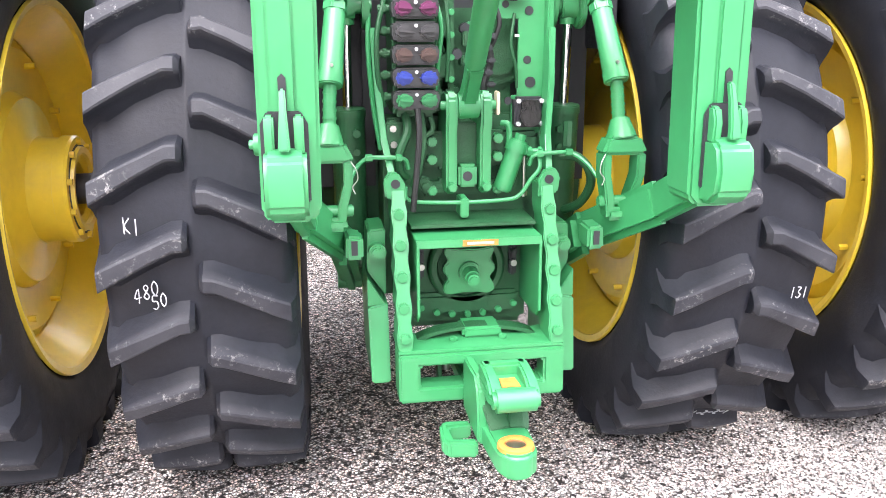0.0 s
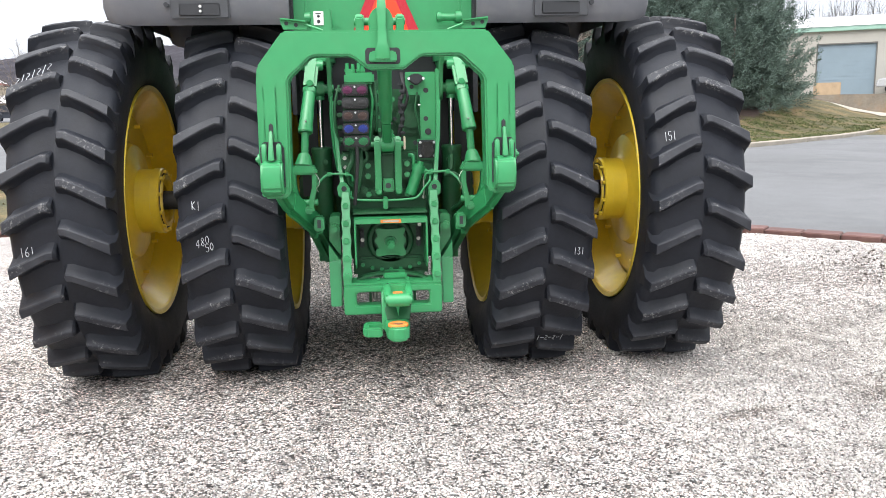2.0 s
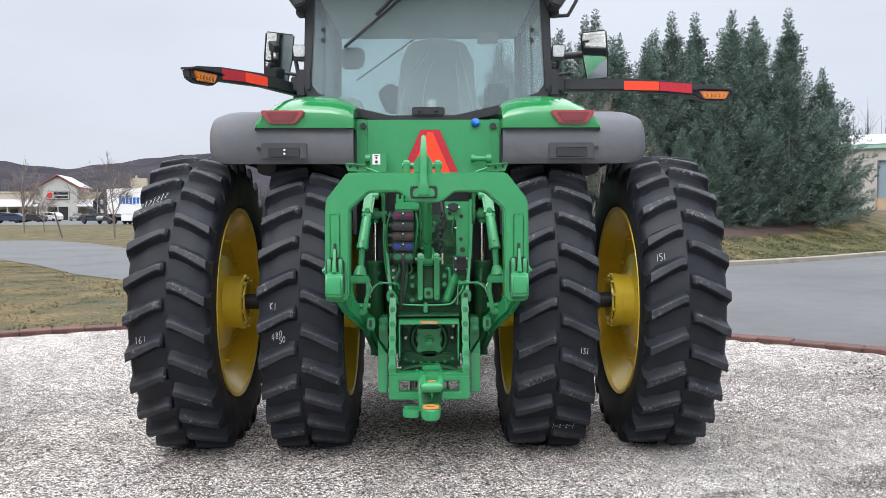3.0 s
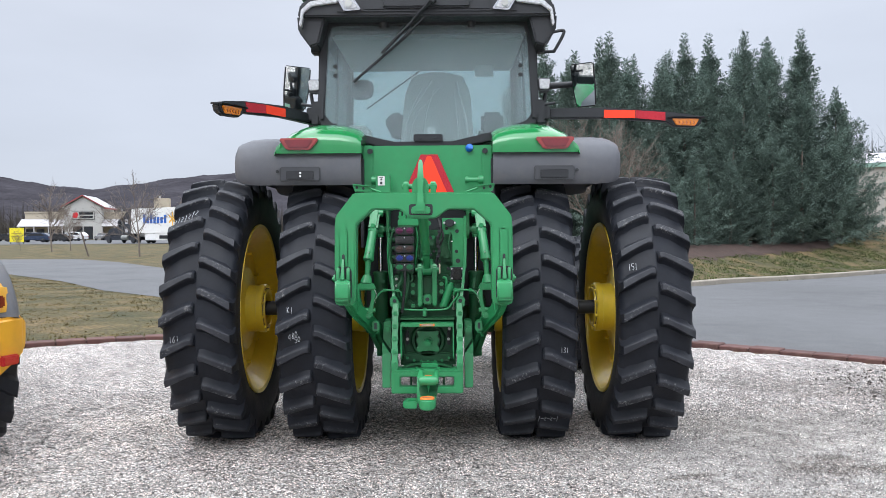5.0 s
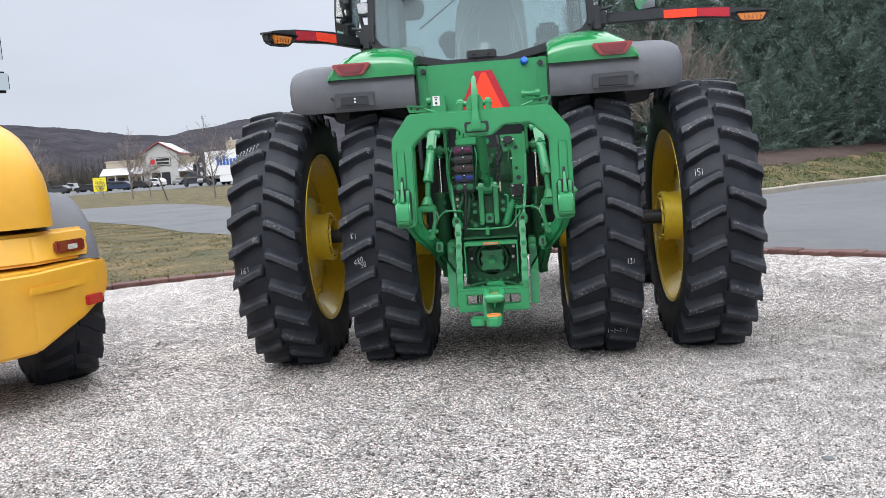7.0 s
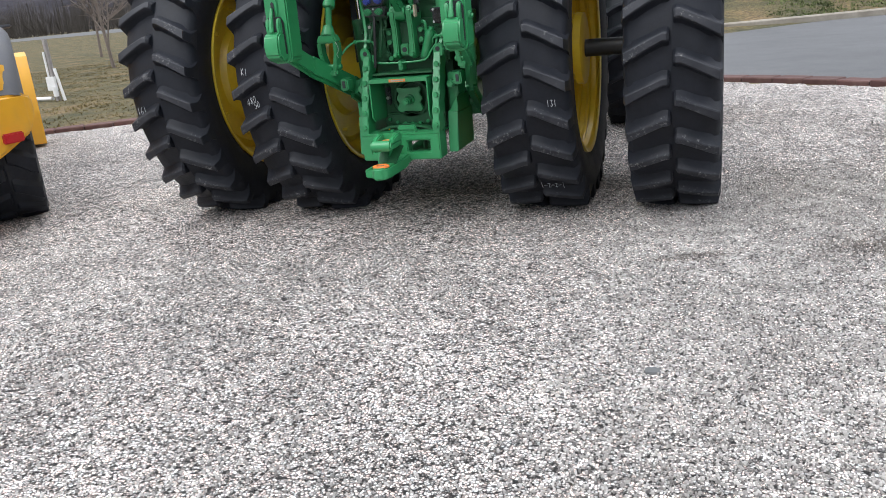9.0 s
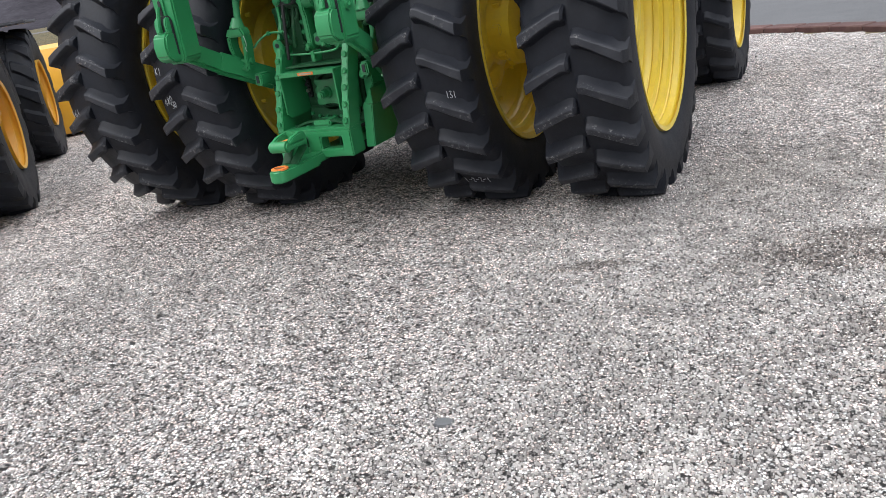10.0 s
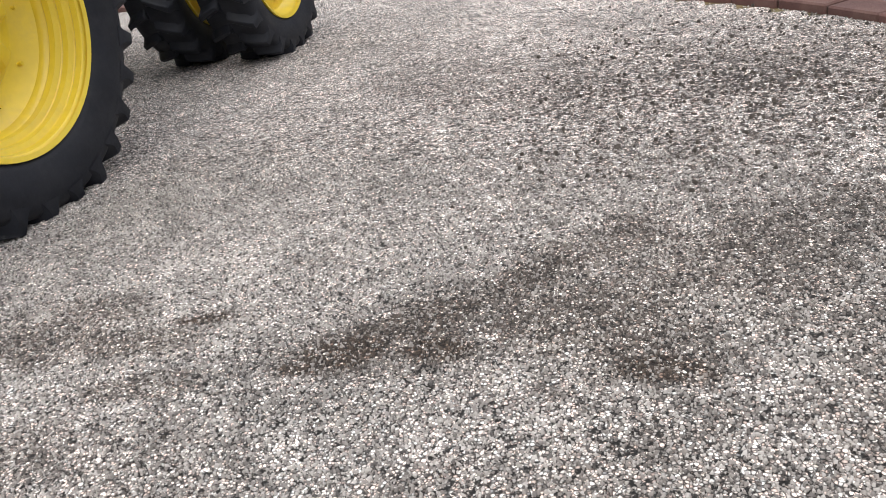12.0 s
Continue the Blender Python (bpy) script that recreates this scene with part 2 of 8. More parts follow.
def plate(outline, a, b, axis="y", r=0.0, seg=2):
    """A flat plate of any outline: (u, v) pairs in the plane across the axis, from a to b along it."""
    bm = bmesh.new()

    def at(u, v, w):
        return {"y": (u, w, v), "x": (w, u, v), "z": (u, v, w)}[axis]
    lo, hi = [bm.verts.new(at(u, v, a)) for u, v in outline], [bm.verts.new(at(u, v, b)) for u, v in outline]
    bm.faces.new(lo)
    bm.faces.new(hi[::-1])
    for i in range(len(outline)):
        j = (i + 1) % len(outline)
        bm.faces.new((lo[j], lo[i], hi[i], hi[j]))
    bmesh.ops.recalc_face_normals(bm, faces=bm.faces)
    return rounded(bm, r, seg)


def lathe(profile, seg=48, axis="x", closed=False):
    """Turns (along, radius) pairs about an axis."""
    bm = bmesh.new()
    rings = []
    for i in range(seg):
        a = 2 * math.pi * i / seg
        ca, sa = math.cos(a), math.sin(a)
        rings.append([bm.verts.new({"x": (s, r * ca, r * sa), "y": (r * ca, s, r * sa), "z": (r * ca, r * sa, s)}[axis]) for s, r in profile])
    m = len(profile)
    for i in range(seg):
        j = (i + 1) % seg
        for k in range(m if closed else m - 1):
            k2 = (k + 1) % m
            bm.faces.new((rings[i][k], rings[i][k2], rings[j][k2], rings[j][k]))
    bmesh.ops.remove_doubles(bm, verts=bm.verts, dist=1e-5)
    bmesh.ops.recalc_face_normals(bm, faces=bm.faces)
    return bm


def lattice(us, vs, holes, a, b, r=0.004):
    """A plate across y with cut-outs: grid lines us (x) and vs (z), the cells in holes left open."""
    bm = bmesh.new()
    grid = [[bm.verts.new((u, a, v)) for u in us] for v in vs]
    for j in range(len(vs) - 1):
        for i in range(len(us) - 1):
            if (i, j) not in holes:
                bm.faces.new((grid[j][i], grid[j][i + 1], grid[j + 1][i + 1], grid[j + 1][i]))
    bmesh.ops.delete(bm, geom=[v for v in bm.verts if not v.link_faces], context="VERTS")
    bmesh.ops.recalc_face_normals(bm, faces=bm.faces)
    bmesh.ops.solidify(bm, geom=bm.faces[:], thickness=b - a)
    ys = [v.co.y for v in bm.verts]
    shift = (a + b) / 2 - (min(ys) + max(ys)) / 2
    for v in bm.verts:
        v.co.y += shift
    bmesh.ops.recalc_face_normals(bm, faces=bm.faces)
    return rounded(bm, r, 2)


def loft(rows, r=0.0):
    """A solid through rows of equally many points."""
    bm = bmesh.new()
    rings = [[bm.verts.new(p) for p in row] for row in rows]
    n = len(rings[0])
    for a, b in zip(rings, rings[1:]):
        for k in range(n):
            j = (k + 1) % n
            bm.faces.new((a[k], a[j], b[j], b[k]))
    bm.faces.new(rings[0][::-1])
    bm.faces.new(rings[-1])
    bmesh.ops.recalc_face_normals(bm, faces=bm.faces)
    return rounded(bm, r, 2)


def smooth_path(points, steps=6):
    """Catmull-Rom through the points."""
    p = [Vector(q) for q in points]
    p = [2 * p[0] - p[1], *p, 2 * p[-1] - p[-2]]
    out = []
    for i in range(1, len(p) - 2):
        for k in range(steps):
            t = k / steps
            a, b, c, d = p[i - 1:i + 3]
            out.append(0.5 * (2 * b + (c - a) * t + (2 * a - 5 * b + 4 * c - d) * t * t + (3 * b - a - 3 * c + d) * t ** 3))
    return [*out, p[-2]]


def tube(points, r, seg=8, steps=6, taper=None):
    """A bent pipe along points."""
    pts = smooth_path(points, steps) if steps > 1 else [Vector(q) for q in points]
    bm = bmesh.new()
    rings, side = [], None
    for i, c in enumerate(pts):
        d = (pts[min(i + 1, len(pts) - 1)] - pts[max(i - 1, 0)]).normalized()
        if side is None:
            side = d.orthogonal().normalized()
        side = (side - d * side.dot(d)).normalized()
        up = d.cross(side)
        rr = r if taper is None else r + (taper - r) * i / (len(pts) - 1)
        rings.append([bm.verts.new(c + (side * math.cos(a) + up * math.sin(a)) * rr) for a in (2 * math.pi * k / seg for k in range(seg))])
    for a, b in zip(rings, rings[1:]):
        for k in range(seg):
            j = (k + 1) % seg
            bm.faces.new((a[k], a[j], b[j], b[k]))
    bm.faces.new(rings[0][::-1])
    bm.faces.new(rings[-1])
    return bm


def part(name, bm, material, parent=None, label="", m=None, angle=35):
    """One mesh object, under a thing or a part."""
    me = bpy.data.meshes.new(name)
    bmesh.ops.recalc_face_normals(bm, faces=bm.faces)
    bm.to_mesh(me)
    bm.free()
    me.materials.append(material)
    me.polygons.foreach_set("use_smooth", [True] * len(me.polygons))
    me.set_sharp_from_angle(angle=radians(angle))
    ob = new(name, me)
    ob.parent = parent
    if m is not None:
        ob.matrix_basis = m
    return tagged(ob, label)


def thing(name, m, label, category, group=""):
    ob = new(name)
    ob.empty_display_size = 0.2
    ob.matrix_basis = m
    return tagged(ob, label, category, group)


def again(ob, m, parent):
    """A second part on the same mesh, with its own sub-parts."""
    o = ob.copy()
    scene.collection.objects.link(o)
    o.parent, o.matrix_basis = parent, m
    for c in ob.children:
        q = c.copy()
        scene.collection.objects.link(q)
        q.parent, q.matrix_basis = o, c.matrix_basis.copy()
    return o


# ---- ground, lawns, roads ----
def ss(a, b, t):
    t = np.clip((t - a) / (b - a), 0, 1)
    return t * t * (3 - 2 * t)


def terrain(x, y):
    """Height of the land: flat round the gravel, a bank under the conifers, a slight rise to the shops and to the yard."""
    d = (x - 7.9) * -0.656 + (y - 19.6) * 0.755
    bank = 1.0 * ss(-1.0, 4.5, d) * ss(-4, 6, x) * (1 - ss(24, 31, x))
    shops = 0.42 * ss(40, 95, y) * (1 - ss(-5, 12, x))
    reach, aside = (x + 0.2) * 0.524 + (y + 4.45) * 0.852, (x + 0.2) * 0.852 - (y + 4.45) * 0.524
    yard = 0.55 * ss(36, 50, reach) * ss(-9, -5, aside)
    behind = 0.9 * ss(38, 60, y) * ss(0, 12, x) * (1 - ss(-9, -5, aside))
    return np.maximum(bank, behind) + shops + yard


def swell(x, y):
    """The gravel's slow unevenness."""
    return 0.010 + 0.006 * np.sin(1.7 * x + 0.6 * y) * np.sin(1.3 * y - 0.4 * x) + 0.003 * np.sin(5.1 * x + 2.0) * np.sin(4.3 * y + 1.0)


def sheet(name, xs, ys, height, material, keep=None, kind="structure", label="", category=""):
    X, Y = np.meshgrid(xs, ys)
    Z = height(X, Y)
    nx = len(xs)
    co = np.stack([X.ravel(), Y.ravel(), Z.ravel()], 1)
    faces = []
    for j in range(len(ys) - 1):
        for i in range(nx - 1):
            if keep is None or keep((xs[i] + xs[i + 1]) / 2, (ys[j] + ys[j + 1]) / 2):
                a = j * nx + i
                faces.append((a, a + 1, a + nx + 1, a + nx))
    me = bpy.data.meshes.new(name)
    me.from_pydata(co.tolist(), [], faces)
    me.materials.append(material)
    me.polygons.foreach_set("use_smooth", [True] * len(me.polygons))
    return tagged(new(name, me), label, category, kind=kind)


def nodes_of(name):
    m = bpy.data.materials.new(name)
    m.use_nodes = True
    return m, m.node_tree.nodes, m.node_tree.links, m.node_tree.nodes["Principled BSDF"]


def stain_mask(n, l, blobs, lo=2.5, hi=1.8):
    """Wet and muddy patches on the gravel: blobs of (x, y, half length, half width, turn, strength) with ragged rims."""
    pos = n.new("ShaderNodeNewGeometry").outputs["Position"]
    wob = n.new("ShaderNodeTexNoise")
    wob.inputs["Scale"].default_value, wob.inputs["Detail"].default_value, wob.inputs["Roughness"].default_value = 2.2, 9.0, 0.7
    l.new(pos, wob.inputs["Vector"])
    total = None
    for cx, cy, a, b, turn, s in blobs:
        mp = n.new("ShaderNodeMapping")
        mp.vector_type = "TEXTURE"
        mp.inputs["Location"].default_value = (cx, cy, 0)
        mp.inputs["Rotation"].default_value = (0, 0, radians(turn))
        mp.inputs["Scale"].default_value = (a, b, 1000)
        l.new(pos, mp.inputs["Vector"])
        ln = n.new("ShaderNodeVectorMath")
        ln.operation = "LENGTH"
        l.new(mp.outputs[0], ln.inputs[0])
        ad = n.new("ShaderNodeMath")
        ad.operation = "MULTIPLY_ADD"
        ad.inputs[1].default_value = 2.6
        l.new(wob.outputs["Fac"], ad.inputs[0])
        l.new(ln.outputs["Value"], ad.inputs[2])
        r = n.new("ShaderNodeMapRange")
        r.inputs[1].default_value, r.inputs[2].default_value, r.inputs[3].default_value, r.inputs[4].default_value = lo, hi, 0.0, s
        l.new(ad.outputs[0], r.inputs[0])
        if total is None:
            total = r.outputs[0]
        else:
            mx = n.new("ShaderNodeMath")
            mx.operation = "MAXIMUM"
            l.new(total, mx.inputs[0])
            l.new(r.outputs[0], mx.inputs[1])
            total = mx.outputs[0]
    return total


STAINS = [(4.55, -1.75, 0.75, 0.22, 5, 0.30), (3.35, -1.80, 0.55, 0.20, -5, 0.26), (5.25, -1.45, 0.20, 0.45, 0, 0.42), (3.73, -1.24, 0.22, 0.13, 10, 1.0), (3.66, -1.33, 0.12, 0.06, 0, 0.95), (4.09, -1.22, 0.17, 0.09, 10, 1.0), (4.71, -1.31, 0.17, 0.08, 0, 0.95), (4.00, -1.05, 0.34, 0.12, 30, 0.85), (4.30, -0.80, 0.40, 0.15, 42, 0.80), (4.62, -0.52, 0.34, 0.18, 45, 0.72), (4.50, -1.05, 0.62, 0.36, 15, 0.72),
          (4.95, -0.70, 0.6, 0.46, 20, 0.62), (5.35, -0.45, 0.4, 0.3, 20, 0.5), (5.2, -1.05, 0.5, 0.32, 0, 0.45), (2.55, -1.20, 0.34, 0.24, 10, 0.62), (2.66, -1.0, 0.26, 0.14, 0, 0.6), (3.01, -1.20, 0.26, 0.10, 10, 0.7), (3.19, -1.05, 0.15, 0.045, 10, 1.0), (3.20, -1.42, 0.26, 0.08, 15, 0.6),
          (2.94, -1.80, 0.3, 0.2, 30, 0.5), (2.91, -2.17, 0.13, 0.08, 0, 0.75), (1.63, -1.36, 0.26, 0.07, 20, 0.6), (0.1, -0.8, 1.0, 0.7, 0, 0.12), (3.9, 1.4, 1.2, 0.5, -40, 0.3), (-2.6, -2.9, 0.5, 0.3, 30, 0.3),
          (4.4, -2.6, 0.9, 0.4, 60, 0.3), (5.5, 1.2, 0.9, 0.7, -40, 0.35)]
SOIL = [(5.1, 1.0, 1.9, 1.6, 0, 1.0), (4.3, 1.6, 1.2, 0.8, 20, 0.8)]


def gravel_material(name, stones):
    m, n, l, b = nodes_of(name)
    b.inputs["Roughness"].default_value = 0.85
    pos = n.new("ShaderNodeNewGeometry")
    ramp = n.new("ShaderNodeValToRGB")
    e = ramp.color_ramp.elements
    e[0].position, e[0].color = 0.0, (0.075, 0.071, 0.070, 1)
    e[1].position, e[1].color = 1.0, (0.62, 0.582, 0.545, 1)
    for p, c in ((0.10, (0.16, 0.150, 0.144, 1)), (0.35, (0.30, 0.281, 0.266, 1)), (0.78, (0.45, 0.421, 0.396, 1))):
        e.new(p).color = c
    if stones:
        for q in e:
            q.color = (*(min(0.98 * k, 0.24 + 0.42 * k) for k in q.color[:3]), 1)
        l.new(pos.outputs["Random Per Island"], ramp.inputs[0])
    else:
        vo = n.new("ShaderNodeTexVoronoi")
        vo.inputs["Scale"].default_value = 90.0
        l.new(pos.outputs["Position"], vo.inputs["Vector"])
        sep = n.new("ShaderNodeSeparateColor")
        l.new(vo.outputs["Color"], sep.inputs[0])
        l.new(sep.outputs[0], ramp.inputs[0])
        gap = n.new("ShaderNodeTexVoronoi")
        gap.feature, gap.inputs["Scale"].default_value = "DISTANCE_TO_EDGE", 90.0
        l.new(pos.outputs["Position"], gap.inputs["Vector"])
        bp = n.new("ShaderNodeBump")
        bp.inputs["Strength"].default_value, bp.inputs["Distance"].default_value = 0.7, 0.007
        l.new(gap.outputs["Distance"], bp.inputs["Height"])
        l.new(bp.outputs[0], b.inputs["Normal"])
    def mul(a, src, lo, hi, f0, f1):
        r = n.new("ShaderNodeMapRange")
        r.inputs[1].default_value, r.inputs[2].default_value, r.inputs[3].default_value, r.inputs[4].default_value = f0, f1, lo, hi
        l.new(src, r.inputs[0])
        q = n.new("ShaderNodeMix")
        q.data_type, q.blend_type, q.inputs[0].default_value = "RGBA", "MULTIPLY", 1.0
        l.new(a, q.inputs[6])
        l.new(r.outputs[0], q.inputs[7])
        return q.outputs[2]
    col = ramp.outputs[0]
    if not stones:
        # the shade of the gaps between stones is put into the colour
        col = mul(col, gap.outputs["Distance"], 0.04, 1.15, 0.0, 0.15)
        # stone shading put into the colour: pale crowns, flanks darkening to the gaps
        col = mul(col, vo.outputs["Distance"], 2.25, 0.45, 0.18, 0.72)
        # rosy, buff and blue-grey stones
        tint, hue = n.new("ShaderNodeValToRGB"), n.new("ShaderNodeMix")
        t = tint.color_ramp.elements
        t[0].color, t[1].color = (1.12, 0.97, 0.92, 1), (0.92, 1.01, 1.06, 1)
        t.new(0.55).color = (1.0, 1.0, 1.0, 1)
        l.new(sep.outputs[1], tint.inputs[0])
        hue.data_type, hue.blend_type, hue.inputs[0].default_value = "RGBA", "MULTIPLY", 1.0
        l.new(col, hue.inputs[6])
        l.new(tint.outputs[0], hue.inputs[7])
        col = hue.outputs[2]
        # here and there a hole's darkness is painted between the stones
        pit_shade = n.new("ShaderNodeTexNoise")
        pit_shade.inputs["Scale"].default_value, pit_shade.inputs["Detail"].default_value = 52.0, 3.0
        l.new(pos.outputs["Position"], pit_shade.inputs["Vector"])
        col = mul(col, pit_shade.outputs["Fac"], 0.08, 1.18, 0.38, 0.46)
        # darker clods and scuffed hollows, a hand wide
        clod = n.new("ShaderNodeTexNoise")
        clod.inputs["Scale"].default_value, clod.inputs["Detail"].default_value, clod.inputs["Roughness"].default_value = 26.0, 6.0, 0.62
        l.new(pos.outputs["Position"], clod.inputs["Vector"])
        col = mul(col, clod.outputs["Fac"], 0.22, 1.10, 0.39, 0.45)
    for sc, lo, hi in ((0.9, 0.78, 1.12), (7.0, 0.72, 1.16)):
        no = n.new("ShaderNodeTexNoise")
        no.inputs["Scale"].default_value, no.inputs["Detail"].default_value = sc, 5.0
        l.new(pos.outputs["Position"], no.inputs["Vector"])
        col = mul(col, no.outputs["Fac"], lo, hi, 0.32, 0.68)
    mask = stain_mask(n, l, STAINS)
    q = n.new("ShaderNodeMix")
    q.data_type, q.blend_type = "RGBA", "MULTIPLY"
    q.inputs[7].default_value = (0.21, 0.165, 0.135, 1)
    # the palest stones lie clean on top of the dirt
    clean, soiled = n.new("ShaderNodeMapRange"), n.new("ShaderNodeMath")
    clean.inputs[1].default_value, clean.inputs[2].default_value, clean.inputs[3].default_value, clean.inputs[4].default_value = 0.60, 0.78, 1.0, 0.35
    l.new(pos.outputs["Random Per Island"] if stones else sep.outputs[0], clean.inputs[0])
    soiled.operation = "MULTIPLY"
    l.new(mask, soiled.inputs[0])
    l.new(clean.outputs[0], soiled.inputs[1])
    l.new(soiled.outputs[0], q.inputs[0])
    l.new(col, q.inputs[6])
    soil = n.new("ShaderNodeTexNoise")
    soil.inputs["Scale"].default_value, soil.inputs["Detail"].default_value = 34.0, 4.0
    l.new(pos.outputs["Position"], soil.inputs["Vector"])
    cut = n.new("ShaderNodeMapRange")
    cut.inputs[1].default_value, cut.inputs[2].default_value = 0.50, 0.55
    l.new(soil.outputs["Fac"], cut.inputs[0])
    both = n.new("ShaderNodeMath")
    both.operation = "MULTIPLY"
    l.new(cut.outputs[0], both.inputs[0])
    l.new(stain_mask(n, l, SOIL, 2.9, 1.3), both.inputs[1])
    q2 = n.new("ShaderNodeMix")
    q2.data_type, q2.blend_type = "RGBA", "MULTIPLY"
    q2.inputs[7].default_value = (0.14, 0.11, 0.095, 1)
    l.new(both.outputs[0], q2.inputs[0])
    l.new(q.outputs[2], q2.inputs[6])
    l.new(q2.outputs[2], b.inputs["Base Color"])
    return m


def grass_material():
    m, n, l, b = nodes_of("winter_lawn")
    b.inputs["Roughness"].default_value = 0.9
    pos = n.new("ShaderNodeNewGeometry").outputs["Position"]
    def noi(s, d=6):
        q = n.new("ShaderNodeTexNoise")
        q.inputs["Scale"].default_value, q.inputs["Detail"].default_value = s, d
        l.new(pos, q.inputs["Vector"])
        return q.outputs["Fac"]
    ramp = n.new("ShaderNodeValToRGB")
    e = ramp.color_ramp.elements
    e[0].position, e[0].color = 0.32, (0.034, 0.037, 0.010, 1)
    e[1].position, e[1].color = 0.68, (0.135, 0.092, 0.038, 1)
    e.new(0.5).color = (0.076, 0.062, 0.021, 1)
    l.new(noi(0.9, 12), ramp.inputs[0])
    q = n.new("ShaderNodeMix")
    q.data_type, q.blend_type, q.inputs[0].default_value = "RGBA", "MULTIPLY", 1.0
    r = n.new("ShaderNodeMapRange")
    r.inputs[1].default_value, r.inputs[2].default_value, r.inputs[3].default_value, r.inputs[4].default_value = 0.3, 0.7, 0.35, 1.65
    l.new(noi(13.0), r.inputs[0])
    l.new(ramp.outputs[0], q.inputs[6])
    l.new(r.outputs[0], q.inputs[7])
    l.new(q.outputs[2], b.inputs["Base Color"])
    bp = n.new("ShaderNodeBump")
    bp.inputs["Strength"].default_value, bp.inputs["Distance"].default_value = 0.8, 0.05
    l.new(noi(25.0), bp.inputs["Height"])
    l.new(bp.outputs[0], b.inputs["Normal"])
    return m


GRASS = grass_material()
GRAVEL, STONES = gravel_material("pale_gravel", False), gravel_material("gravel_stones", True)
ASPHALT = surf("grey_asphalt", (0.093, 0.096, 0.101), 0.75, var=0.14, scale=0.25, bump=0.4, bscale=80, dirt=(0.070, 0.072, 0.076), dirt_amount=0.5, dirt_scale=0.4)
CONCRETE = surf("pale_concrete", (0.27, 0.245, 0.20), 0.85, var=0.12, scale=0.8, bump=0.2, dirt=(0.3, 0.27, 0.22), dirt_amount=0.5, dirt_scale=1.2)
KERB = surf("weathered_kerb", (0.27, 0.245, 0.205), 0.9, var=0.15, scale=1.5, bump=0.3, dirt=(0.16, 0.14, 0.11), dirt_amount=0.6, dirt_scale=2.0)
MULCH = surf("brown_mulch", (0.046, 0.027, 0.021), 0.95, var=0.3, scale=3, bump=0.8, bscale=30)
PAVER = surf("red_brown_paver", (0.090, 0.042, 0.037), 0.85, var=0.2, scale=6, bump=0.35, bscale=80, piece=0.2, dirt=(0.14, 0.10, 0.08), dirt_amount=0.4, dirt_scale=5)

xs = np.unique(np.concatenate([np.arange(-30, 46, 0.5), np.arange(-120, 121, 6.0), np.linspace(-3000, 3000, 31)]))
ys = np.unique(np.concatenate([np.arange(-15, 61, 0.5), np.arange(-60, 201, 6.0), np.linspace(-3000, 3000, 31)]))
sheet("ground", xs, ys, terrain, GRASS, label="winter lawn and land, brown-green grass", category="ground")

BORDER = [(-13.5, -7.5, 0), (-11.2, -1.6, 0), (-8.8, 2.2, 0), (-7.0, 3.85, 0), (-5.8, 4.6, 0), (-4.1, 5.42, 0), (-2.0, 6.0, 0), (0.2, 6.05, 0), (1.8, 5.55, 0), (2.95, 4.85, 0),
          (4.2, 3.8, 0), (5.2, 2.95, 0), (5.95, 2.05, 0), (6.9, 0.3, 0), (7.6, -2.6, 0), (7.8, -6.5, 0)]
border_line = smooth_path(BORDER, 10)
border_poly = [(p.x, p.y) for p in border_line] + [(6.5, -12.0), (0.0, -16.0), (-9.0, -14.0)]


def inside(poly):
    def test(x, y):
        hit = False
        for (x0, y0), (x1, y1) in zip(poly, poly[1:] + poly[:1]):
            if (y0 > y) != (y1 > y) and x < (x1 - x0) * (y - y0) / (y1 - y0) + x0:
                hit = not hit
        return hit
    return test


def within(poly, X, Y):
    """Which of many points lie inside an outline."""
    hit = np.zeros(len(X), bool)
    for (x0, y0), (x1, y1) in zip(poly, poly[1:] + poly[:1]):
        if y0 != y1:
            hit ^= ((y0 > Y) != (y1 > Y)) & (X < (x1 - x0) * (Y - y0) / (y1 - y0) + x0)
    return hit


def flat(name, poly, z, material, label, category):
    bm = bmesh.new()
    bm.faces.new([bm.verts.new((x, y, z)) for x, y in poly])
    bmesh.ops.triangulate(bm, faces=bm.faces)
    bmesh.ops.recalc_face_normals(bm, faces=bm.faces)
    for f in bm.faces:
        if f.normal.z < 0:
            f.normal_flip()
    me = bpy.data.meshes.new(name)
    bm.to_mesh(me)
    bm.free()
    me.materials.append(material)
    return tagged(new(name, me), label, category, kind="structure")


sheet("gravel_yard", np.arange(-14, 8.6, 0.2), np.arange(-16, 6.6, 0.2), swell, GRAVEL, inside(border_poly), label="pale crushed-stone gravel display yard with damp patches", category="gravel")

